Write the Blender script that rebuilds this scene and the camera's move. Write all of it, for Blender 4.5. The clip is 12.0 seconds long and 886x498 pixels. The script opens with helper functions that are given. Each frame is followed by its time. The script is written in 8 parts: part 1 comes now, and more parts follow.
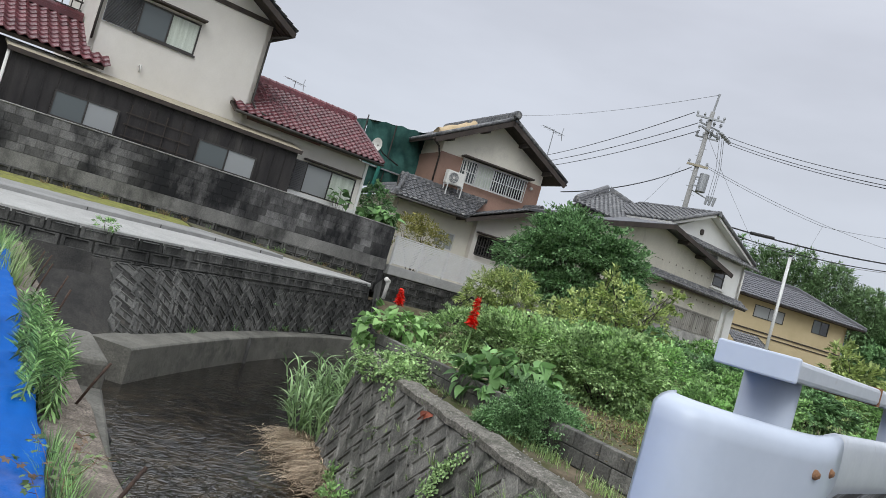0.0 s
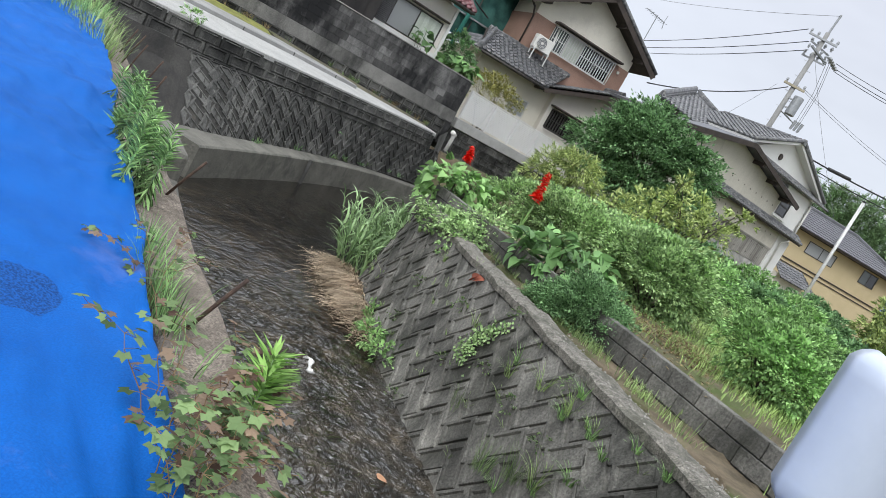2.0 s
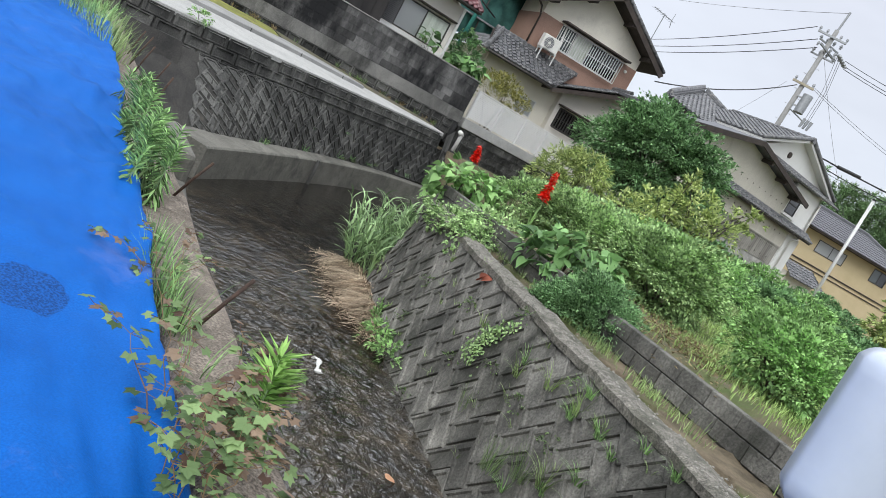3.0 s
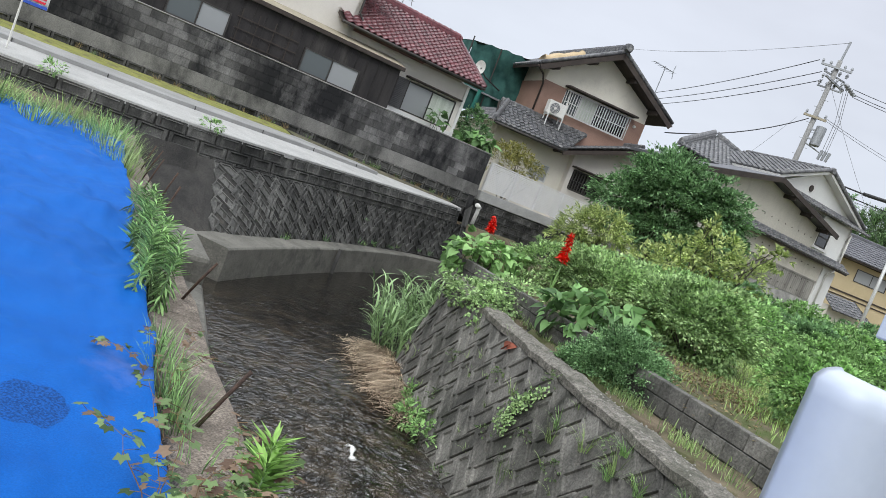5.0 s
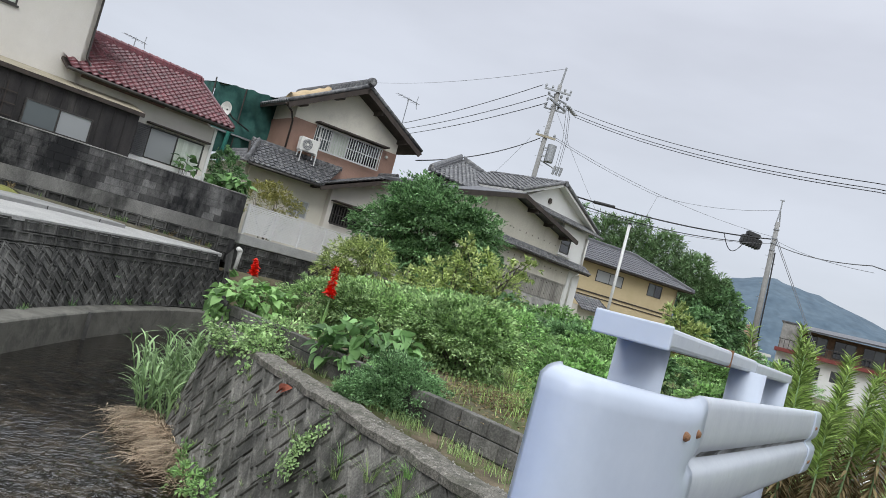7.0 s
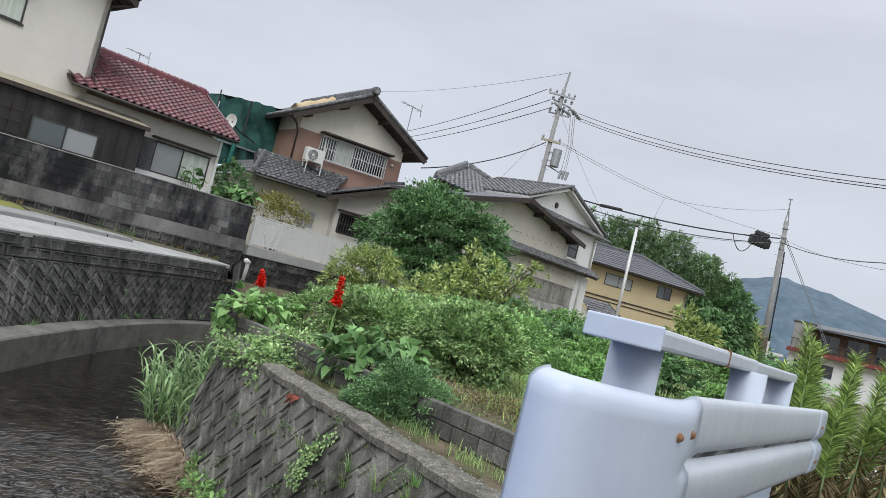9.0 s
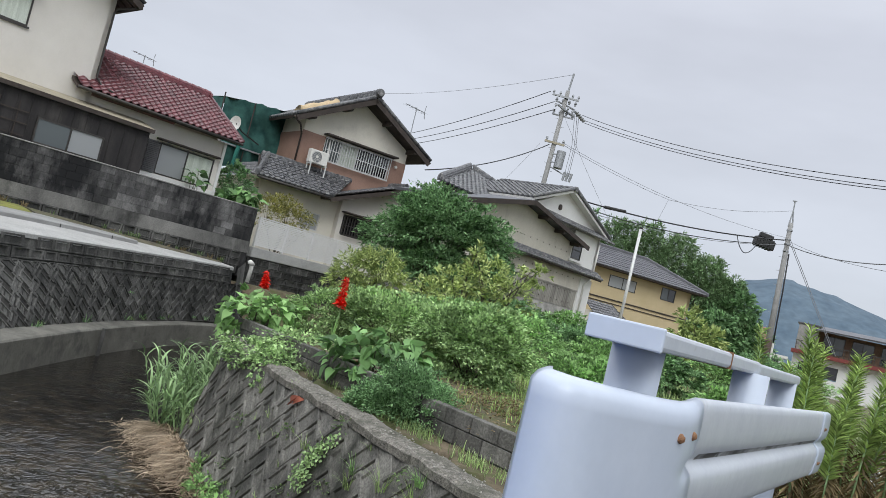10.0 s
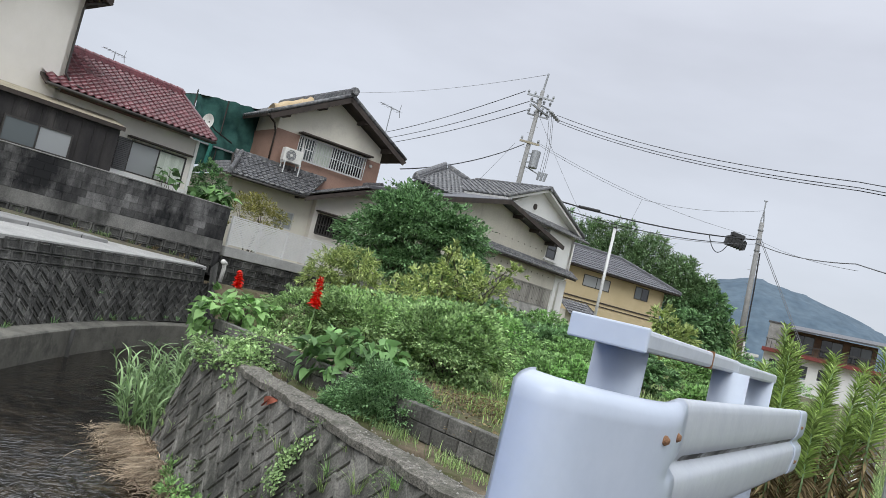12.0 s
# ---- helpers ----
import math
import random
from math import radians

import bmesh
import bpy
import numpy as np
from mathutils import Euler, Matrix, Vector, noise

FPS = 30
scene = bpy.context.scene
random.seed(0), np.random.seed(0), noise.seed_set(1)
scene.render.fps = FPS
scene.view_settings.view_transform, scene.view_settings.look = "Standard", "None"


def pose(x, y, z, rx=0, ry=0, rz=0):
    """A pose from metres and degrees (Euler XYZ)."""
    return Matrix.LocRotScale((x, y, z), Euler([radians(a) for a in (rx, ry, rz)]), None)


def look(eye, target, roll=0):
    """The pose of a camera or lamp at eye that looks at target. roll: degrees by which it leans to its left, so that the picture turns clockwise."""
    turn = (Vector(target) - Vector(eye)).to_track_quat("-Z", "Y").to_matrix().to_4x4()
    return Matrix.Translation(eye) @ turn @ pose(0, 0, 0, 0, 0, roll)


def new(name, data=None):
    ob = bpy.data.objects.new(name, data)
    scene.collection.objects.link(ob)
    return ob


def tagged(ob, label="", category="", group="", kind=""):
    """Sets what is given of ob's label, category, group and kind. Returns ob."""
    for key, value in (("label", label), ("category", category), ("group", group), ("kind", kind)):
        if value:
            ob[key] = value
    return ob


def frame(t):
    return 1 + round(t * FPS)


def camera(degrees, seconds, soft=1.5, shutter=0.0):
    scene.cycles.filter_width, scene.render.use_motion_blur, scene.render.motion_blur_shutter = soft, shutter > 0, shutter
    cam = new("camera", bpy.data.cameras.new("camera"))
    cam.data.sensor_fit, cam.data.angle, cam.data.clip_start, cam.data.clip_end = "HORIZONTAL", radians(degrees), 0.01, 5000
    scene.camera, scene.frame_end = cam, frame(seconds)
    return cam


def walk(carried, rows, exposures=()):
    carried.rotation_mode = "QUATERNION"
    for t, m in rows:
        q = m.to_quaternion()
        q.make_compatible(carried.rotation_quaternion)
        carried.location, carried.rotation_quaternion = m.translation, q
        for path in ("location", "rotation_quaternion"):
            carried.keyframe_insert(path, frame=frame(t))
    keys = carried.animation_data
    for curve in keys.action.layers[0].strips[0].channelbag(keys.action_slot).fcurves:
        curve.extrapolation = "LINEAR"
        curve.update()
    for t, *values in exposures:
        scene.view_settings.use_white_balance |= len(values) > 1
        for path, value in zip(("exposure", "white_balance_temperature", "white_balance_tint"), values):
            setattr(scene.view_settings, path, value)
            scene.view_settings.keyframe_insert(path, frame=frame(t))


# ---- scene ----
cam = camera(58.89, 12.0, soft=0.5)
PATH = [
    (0, (0.0241, -0.0503, 1.0453), (-1.7046, 9.7907, 1.4531), 15.90),
    (0.5, (-0.0977, 0.0063, 1.0194), (-2.0006, 9.8206, 0.7791), 20.74),
    (1, (-0.2272, 0.0457, 0.9737), (-1.8565, 9.8778, 0.1516), 25.36),
    (1.5, (-0.2870, 0.0781, 0.9501), (-1.8678, 9.8676, -0.3410), 28.26),
    (2, (-0.2915, 0.0715, 0.9471), (-1.8721, 9.8365, -0.5181), 28.97),
    (2.5, (-0.2796, 0.0668, 0.9563), (-1.8620, 9.8261, -0.5443), 29.03),
    (3, (-0.2865, 0.0795, 0.9475), (-1.9548, 9.8226, -0.5656), 28.67),
    (5, (-0.1171, 0.0521, 1.0147), (-2.5615, 9.7137, 0.1913), 21.52),
    (5.5, (-0.0650, 0.0335, 1.0282), (-2.4509, 9.7323, 0.5376), 19.58),
    (6, (-0.0298, 0.0217, 1.0391), (-1.8469, 9.8549, 0.9548), 17.70),
    (6.5, (-0.0620, 0.0196, 1.0368), (-0.7156, 9.9928, 1.3631), 16.16),
    (7, (-0.0525, 0.0152, 1.0396), (0.1079, 10.0006, 1.5555), 15.13),
    (9, (-0.0032, 0.0124, 1.0488), (0.0294, 9.9958, 1.6230), 13.86),
    (9.5, (0.0000, -0.0000, 1.0500), (0.0002, 9.9828, 1.6357), 13.77),
    (10, (-0.0012, -0.0043, 1.0499), (-0.0207, 9.9786, 1.6346), 13.88),
    (10.5, (-0.0053, 0.0045, 1.0477), (-0.0606, 9.9878, 1.6230), 14.09),
    (11, (-0.0127, 0.0054, 1.0456), (-0.0586, 9.9893, 1.6111), 14.30),
    (11.5, (-0.0129, 0.0385, 1.0445), (-0.0520, 10.0226, 1.6059), 14.41),
    (12, (-0.0098, 0.0593, 1.0461), (0.2825, 10.0336, 1.7007), 13.78),
]
walk(cam, [(t, look(eye, target, roll)) for t, eye, target, roll in PATH],
     exposures=[(0, 0.0), (1.0, 0.18), (2.0, 0.32), (3.2, 0.34), (5.0, 0.25), (7.0, 0.1), (9.0, 0.06), (12, 0.1)])

# ---- world and light: a bright overcast sky ----
world = bpy.data.worlds.new("overcast")
scene.world = world
world.use_nodes = True
wn, wl = world.node_tree.nodes, world.node_tree.links
wn.clear()
w_out = wn.new("ShaderNodeOutputWorld")
w_bg = wn.new("ShaderNodeBackground")
w_sky = wn.new("ShaderNodeTexSky")
w_sky.sky_type = "NISHITA"
w_sky.sun_disc = False
w_sky.sun_elevation, w_sky.sun_rotation = radians(44), radians(187)
w_co = wn.new("ShaderNodeTexCoord")
w_sep = wn.new("ShaderNodeSeparateXYZ")
w_grad = wn.new("ShaderNodeValToRGB")
w_noise = wn.new("ShaderNodeTexNoise")
w_map = wn.new("ShaderNodeMapping")
w_map.inputs["Scale"].default_value = (1.0, 1.0, 3.2)
w_noise.inputs["Scale"].default_value = 1.7
w_noise.inputs["Detail"].default_value = 5.0
w_noise.inputs["Roughness"].default_value = 0.55
w_cl = wn.new("ShaderNodeMapRange")
w_cl.inputs["From Min"].default_value, w_cl.inputs["From Max"].default_value = 0.3, 0.7
w_cl.inputs["To Min"].default_value, w_cl.inputs["To Max"].default_value = 0.88, 1.1
w_mul = wn.new("ShaderNodeMixRGB")
w_mul.blend_type = "MULTIPLY"
w_mul.inputs["Fac"].default_value = 1.0
w_mix = wn.new("ShaderNodeMixRGB")
w_mix.inputs["Fac"].default_value = 0.06
w_sc = wn.new("ShaderNodeMixRGB")
w_sc.blend_type = "MULTIPLY"
w_sc.inputs["Fac"].default_value = 1.0
w_sc.inputs["Color2"].default_value = (0.1, 0.1, 0.1, 1)
e = w_grad.color_ramp.elements
e[0].position, e[0].color = 0.0, (0.60, 0.645, 0.715, 1)
e[1].position, e[1].color = 1.0, (1.72, 1.80, 1.92, 1)
mid = e.new(0.38)
mid.color = (0.63, 0.66, 0.745, 1)
wl.new(w_co.outputs["Generated"], w_sep.inputs[0])
wl.new(w_sep.outputs["Z"], w_grad.inputs[0])
wl.new(w_co.outputs["Generated"], w_map.inputs[0])
wl.new(w_map.outputs[0], w_noise.inputs["Vector"])
wl.new(w_noise.outputs[0], w_cl.inputs[0])
wl.new(w_grad.outputs[0], w_mul.inputs["Color1"])
wl.new(w_cl.outputs[0], w_mul.inputs["Color2"])
wl.new(w_sky.outputs[0], w_sc.inputs["Color1"])
wl.new(w_mul.outputs[0], w_mix.inputs["Color1"])
wl.new(w_sc.outputs[0], w_mix.inputs["Color2"])
wl.new(w_mix.outputs[0], w_bg.inputs["Color"])
w_bg.inputs["Strength"].default_value = 1.0
wl.new(w_bg.outputs[0], w_out.inputs["Surface"])

sun = new("sun", bpy.data.lights.new("sun", "SUN"))
sun.data.energy, sun.data.angle, sun.data.color = 1.5, radians(40), (0.97, 1.0, 1.0)
sun.matrix_world = look((-6, -22, 31), (-2, 10, 0))

rng = np.random.default_rng(7)
rnd = random.Random(11)


# ---- materials ----
def surface(name, a, b, scale=3.0, rough=0.75, bump=0.25, fine=60.0, metal=0.0, stain=None, piece=0.0, spec=0.4, streak=1.0, contrast=(0.35, 0.65), grain=0.18):
    """Two colours mixed by noise at two scales, an optional stain (colour, scale, from, to), and fine relief."""
    m = bpy.data.materials.new(name)
    m.use_nodes = True
    nt, ln = m.node_tree.nodes, m.node_tree.links
    p = nt["Principled BSDF"]
    geo = nt.new("ShaderNodeNewGeometry")
    mp = nt.new("ShaderNodeMapping")
    mp.inputs["Scale"].default_value = (1, 1, streak)
    ln.new(geo.outputs["Position"], mp.inputs[0])
    n1, n2 = nt.new("ShaderNodeTexNoise"), nt.new("ShaderNodeTexNoise")
    n1.inputs["Scale"].default_value, n1.inputs["Detail"].default_value, n1.inputs["Roughness"].default_value = scale, 6, 0.65
    n2.inputs["Scale"].default_value, n2.inputs["Detail"].default_value = fine, 3
    ln.new(mp.outputs[0], n1.inputs["Vector"])
    ln.new(geo.outputs["Position"], n2.inputs["Vector"])
    r = nt.new("ShaderNodeMapRange")
    r.inputs["From Min"].default_value, r.inputs["From Max"].default_value = contrast
    ln.new(n1.outputs[0], r.inputs[0])
    mx = nt.new("ShaderNodeMixRGB")
    mx.inputs["Color1"].default_value, mx.inputs["Color2"].default_value = (*a, 1), (*b, 1)
    ln.new(r.outputs[0], mx.inputs["Fac"])
    col = mx.outputs[0]
    g = nt.new("ShaderNodeMapRange")
    g.inputs["From Min"].default_value, g.inputs["From Max"].default_value = 0.25, 0.75
    g.inputs["To Min"].default_value, g.inputs["To Max"].default_value = 1 - grain, 1 + grain
    ln.new(n2.outputs[0], g.inputs[0])
    gm = nt.new("ShaderNodeMixRGB")
    gm.blend_type, gm.inputs["Fac"].default_value = "MULTIPLY", 1.0
    ln.new(col, gm.inputs["Color1"])
    ln.new(g.outputs[0], gm.inputs["Color2"])
    col = gm.outputs[0]
    if piece:
        info = nt.new("ShaderNodeObjectInfo")
        pr = nt.new("ShaderNodeMapRange")
        pr.inputs["To Min"].default_value, pr.inputs["To Max"].default_value = 1 - piece, 1 + piece
        ln.new(info.outputs["Random"], pr.inputs[0])
        pm = nt.new("ShaderNodeMixRGB")
        pm.blend_type, pm.inputs["Fac"].default_value = "MULTIPLY", 1.0
        ln.new(col, pm.inputs["Color1"])
        ln.new(pr.outputs[0], pm.inputs["Color2"])
        col = pm.outputs[0]
    if stain:
        sc, ss, s0, s1 = stain
        n3 = nt.new("ShaderNodeTexNoise")
        n3.inputs["Scale"].default_value, n3.inputs["Detail"].default_value, n3.inputs["Roughness"].default_value = ss, 8, 0.7
        mp3 = nt.new("ShaderNodeMapping")
        mp3.inputs["Location"].default_value = (3.1, 7.7, 1.3)
        mp3.inputs["Scale"].default_value = (1, 1, streak)
        ln.new(geo.outputs["Position"], mp3.inputs[0])
        ln.new(mp3.outputs[0], n3.inputs["Vector"])
        r3 = nt.new("ShaderNodeMapRange")
        r3.inputs["From Min"].default_value, r3.inputs["From Max"].default_value = s0, s1
        ln.new(n3.outputs[0], r3.inputs[0])
        sm = nt.new("ShaderNodeMixRGB")
        sm.inputs["Color2"].default_value = (*sc, 1)
        ln.new(r3.outputs[0], sm.inputs["Fac"])
        ln.new(col, sm.inputs["Color1"])
        col = sm.outputs[0]
    ln.new(col, p.inputs["Base Color"])
    p.inputs["Roughness"].default_value, p.inputs["Metallic"].default_value = rough, metal
    p.inputs["Specular IOR Level"].default_value = spec
    if bump:
        bp = nt.new("ShaderNodeBump")
        bp.inputs["Strength"].default_value, bp.inputs["Distance"].default_value = bump, 0.01
        ln.new(n2.outputs[0], bp.inputs["Height"])
        ln.new(bp.outputs[0], p.inputs["Normal"])
    return m


def leafy(name, a, b, gloss=0.55, through_light=0.28, bright=2.55):
    """Leaves: the colour varies from leaf to leaf, and some light passes through."""
    a, b = (tuple(min((0.8 * v + 0.2 * (0.3 * c[0] + 0.6 * c[1] + 0.1 * c[2]) * w) * bright, 0.8) for v, w in zip(c, (1.05, 1.0, 1.1))) for c, bright in ((a, bright * 0.5), (b, bright * 1.4)))
    m = bpy.data.materials.new(name)
    m.use_nodes = True
    nt, ln = m.node_tree.nodes, m.node_tree.links
    p, out = nt["Principled BSDF"], nt["Material Output"]
    geo = nt.new("ShaderNodeNewGeometry")
    ramp = nt.new("ShaderNodeMixRGB")
    ramp.inputs["Color1"].default_value, ramp.inputs["Color2"].default_value = (*a, 1), (*b, 1)
    ln.new(geo.outputs["Random Per Island"], ramp.inputs["Fac"])
    n1 = nt.new("ShaderNodeTexNoise")
    n1.inputs["Scale"].default_value = 1.6
    ln.new(geo.outputs["Position"], n1.inputs["Vector"])
    r = nt.new("ShaderNodeMapRange")
    r.inputs["From Min"].default_value, r.inputs["From Max"].default_value = 0.3, 0.7
    r.inputs["To Min"].default_value, r.inputs["To Max"].default_value = 0.75, 1.25
    ln.new(n1.outputs[0], r.inputs[0])
    mm = nt.new("ShaderNodeMixRGB")
    mm.blend_type, mm.inputs["Fac"].default_value = "MULTIPLY", 1.0
    ln.new(ramp.outputs[0], mm.inputs["Color1"])
    ln.new(r.outputs[0], mm.inputs["Color2"])
    ln.new(mm.outputs[0], p.inputs["Base Color"])
    p.inputs["Roughness"].default_value = gloss
    p.inputs["Specular IOR Level"].default_value = 0.2
    tr = nt.new("ShaderNodeBsdfTranslucent")
    ln.new(mm.outputs[0], tr.inputs["Color"])
    sh = nt.new("ShaderNodeMixShader")
    sh.inputs[0].default_value = through_light
    ln.new(p.outputs[0], sh.inputs[1])
    ln.new(tr.outputs[0], sh.inputs[2])
    ln.new(sh.outputs[0], out.inputs["Surface"])
    return m


def pane_glass(name, tint, rough=0.08):
    m = bpy.data.materials.new(name)
    m.use_nodes = True
    p = m.node_tree.nodes["Principled BSDF"]
    p.inputs["Base Color"].default_value = (*tint, 1)
    p.inputs["Roughness"].default_value = rough
    p.inputs["Specular IOR Level"].default_value = 0.8
    return m


CONC = surface("concrete_grey", (0.26, 0.25, 0.235), (0.36, 0.35, 0.33), 2.5, 0.85, 0.4, 90, stain=((0.12, 0.115, 0.105), 1.3, 0.5, 0.72))
CONC_LIGHT = surface("concrete_light", (0.34, 0.335, 0.32), (0.44, 0.435, 0.415), 1.5, 0.85, 0.3, 40, grain=0.25, stain=((0.40, 0.40, 0.38), 2.2, 0.55, 0.8))
CONC_DARK = surface("revetment_concrete", (0.07, 0.068, 0.061), (0.235, 0.225, 0.20), 2.2, 0.9, 0.9, 45, stain=((0.04, 0.041, 0.033), 1.6, 0.47, 0.66), piece=0.3, streak=0.5, grain=0.42)
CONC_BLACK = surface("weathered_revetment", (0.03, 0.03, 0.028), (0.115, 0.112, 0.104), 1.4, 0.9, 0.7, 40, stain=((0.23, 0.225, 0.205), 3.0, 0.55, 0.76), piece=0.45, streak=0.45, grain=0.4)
CONC_COPE = surface("pebbly_coping", (0.10, 0.094, 0.08), (0.27, 0.25, 0.215), 14, 0.9, 1.0, 75, grain=0.75, stain=((0.075, 0.075, 0.055), 2.2, 0.48, 0.66))
CONC_BROWN = surface("pebbly_brown_concrete", (0.13, 0.105, 0.085), (0.29, 0.245, 0.20), 11, 0.9, 1.0, 110, grain=0.8, stain=((0.13, 0.11, 0.09), 2.0, 0.5, 0.75))
FOOTING = surface("footing_concrete", (0.115, 0.11, 0.094), (0.185, 0.177, 0.152), 1.6, 0.85, 0.5, 40, grain=0.3, stain=((0.06, 0.06, 0.052), 1.7, 0.5, 0.7))
BLOCK = surface("block_wall_concrete", (0.055, 0.053, 0.052), (0.20, 0.194, 0.187), 0.7, 0.9, 0.6, 40, stain=((0.012, 0.012, 0.013), 0.55, 0.42, 0.58), piece=0.5, streak=0.5, contrast=(0.36, 0.64), grain=0.35)
MORTAR = surface("mortar", (0.045, 0.044, 0.042), (0.09, 0.088, 0.083), 2, 0.95, 0.3, 80)
PLASTER = surface("cream_plaster", (0.66, 0.62, 0.56), (0.73, 0.69, 0.63), 0.7, 0.85, 0.12, 50, stain=((0.55, 0.51, 0.46), 0.9, 0.6, 0.85), grain=0.05)
PLASTER_OLD = surface("old_grey_plaster", (0.70, 0.66, 0.57), (0.77, 0.73, 0.63), 0.8, 0.85, 0.2, 50, stain=((0.50, 0.46, 0.40), 0.9, 0.55, 0.85), grain=0.05)
BEIGE = surface("beige_board", (0.52, 0.485, 0.41), (0.60, 0.56, 0.48), 0.8, 0.8, 0.15, 50, stain=((0.30, 0.27, 0.22), 1.2, 0.55, 0.8), streak=0.3)
STAINED = surface("mould_stained_render", (0.40, 0.385, 0.36), (0.52, 0.5, 0.47), 1.2, 0.9, 0.2, 50, stain=((0.08, 0.08, 0.075), 0.9, 0.42, 0.7))
WHITE_WALL = surface("white_render", (0.74, 0.73, 0.70), (0.80, 0.79, 0.76), 0.9, 0.8, 0.1, 50, grain=0.05)
YELLOW = surface("ochre_render", (0.52, 0.42, 0.25), (0.58, 0.47, 0.29), 0.7, 0.85, 0.12, 50, grain=0.05)
DARKWOOD = surface("burnt_board", (0.022, 0.02, 0.02), (0.045, 0.04, 0.038), 3, 0.75, 0.4, 60, stain=((0.12, 0.11, 0.10), 0.9, 0.6, 0.85), streak=0.25)
WOOD = surface("brown_timber", (0.038, 0.03, 0.026), (0.065, 0.05, 0.042), 4, 0.75, 0.3, 60, streak=0.3)
TANSTRIP = surface("galvanised_flashing", (0.33, 0.29, 0.21), (0.42, 0.37, 0.27), 2.5, 0.6, 0.2, 60, stain=((0.17, 0.14, 0.10), 2.0, 0.55, 0.8))
BROWNTIN = surface("brown_siding", (0.27, 0.165, 0.125), (0.34, 0.21, 0.16), 1.2, 0.6, 0.1, 50)
GREYTIN = surface("grey_siding", (0.27, 0.255, 0.225), (0.36, 0.34, 0.30), 1.2, 0.6, 0.15, 50, stain=((0.10, 0.09, 0.08), 1.2, 0.42, 0.66), streak=0.25)
RED_TILE = surface("red_glazed_tile", (0.105, 0.028, 0.034), (0.165, 0.047, 0.054), 2.5, 0.3, 0.1, 50, piece=0.25, spec=0.6)
GREY_TILE = surface("grey_clay_tile", (0.05, 0.051, 0.055), (0.19, 0.19, 0.195), 7, 0.5, 0.25, 50, stain=((0.34, 0.33, 0.31), 6.0, 0.54, 0.68), piece=0.15)
SLATE = surface("grey_roof_sheet", (0.09, 0.09, 0.10), (0.14, 0.14, 0.15), 2, 0.45, 0.15, 40)
ALU = surface("bronze_aluminium", (0.05, 0.045, 0.04), (0.07, 0.065, 0.06), 4, 0.45, 0.05, 40, metal=0.3)
SILVER = surface("silver_aluminium", (0.60, 0.60, 0.58), (0.68, 0.68, 0.66), 3, 0.45, 0.05, 40, metal=0.25)
LOUVRE = surface("white_louvre", (0.70, 0.69, 0.67), (0.76, 0.75, 0.73), 3, 0.5, 0.05, 40)
SHUTTER = surface("shutter_slats", (0.09, 0.09, 0.09), (0.13, 0.13, 0.13), 3, 0.5, 0.05, 40)
PANE = pane_glass("window_pane", (0.085, 0.10, 0.10), 0.1)
PANE_FROST = pane_glass("frosted_pane", (0.32, 0.33, 0.33), 0.35)
PANE_DARK = pane_glass("dark_pane", (0.02, 0.02, 0.022), 0.06)
CURTAIN = surface("pale_curtain", (0.50, 0.54, 0.46), (0.66, 0.70, 0.62), 9, 0.9, 0.1, 50, streak=0.05)
RAIL_WHITE = surface("white_rail_paint", (0.50, 0.555, 0.65), (0.56, 0.61, 0.70), 3, 0.3, 0.012, 30, stain=((0.55, 0.57, 0.60), 5.0, 0.66, 0.9), spec=0.5, grain=0.015)
RAIL_DIRTY = surface("scuffed_rail_paint", (0.50, 0.53, 0.58), (0.58, 0.61, 0.65), 6, 0.38, 0.03, 60, stain=((0.40, 0.385, 0.365), 11.0, 0.62, 0.82), spec=0.5, grain=0.03)
RUST = surface("rusty_bolt", (0.20, 0.10, 0.05), (0.32, 0.17, 0.09), 40, 0.8, 0.5, 200)
STEEL = surface("dull_steel", (0.30, 0.31, 0.32), (0.38, 0.39, 0.40), 8, 0.5, 0.1, 60, metal=0.5)
REBAR = surface("rusted_rebar", (0.05, 0.032, 0.025), (0.10, 0.06, 0.042), 30, 0.85, 0.5, 200)
POLE_CONC = surface("pole_concrete", (0.25, 0.245, 0.235), (0.31, 0.305, 0.295), 3, 0.85, 0.2, 60)
WIRE = surface("black_cable", (0.02, 0.02, 0.022), (0.03, 0.03, 0.032), 4, 0.6, 0.0, 40)
WIRE_GREY = surface("grey_wire", (0.16, 0.165, 0.175), (0.2, 0.2, 0.21), 4, 0.6, 0.0, 40)
PLASTIC = surface("ivory_plastic", (0.66, 0.645, 0.60), (0.72, 0.70, 0.66), 4, 0.5, 0.05, 60)
BLACKPL = surface("black_plastic", (0.02, 0.02, 0.02), (0.04, 0.04, 0.04), 4, 0.5, 0.05, 60)
TARP = surface("blue_tarpaulin", (0.001, 0.085, 0.36), (0.002, 0.112, 0.45), 1.2, 0.6, 0.15, 160, stain=((0.09, 0.15, 0.42), 1.7, 0.60, 0.80), spec=0.13)


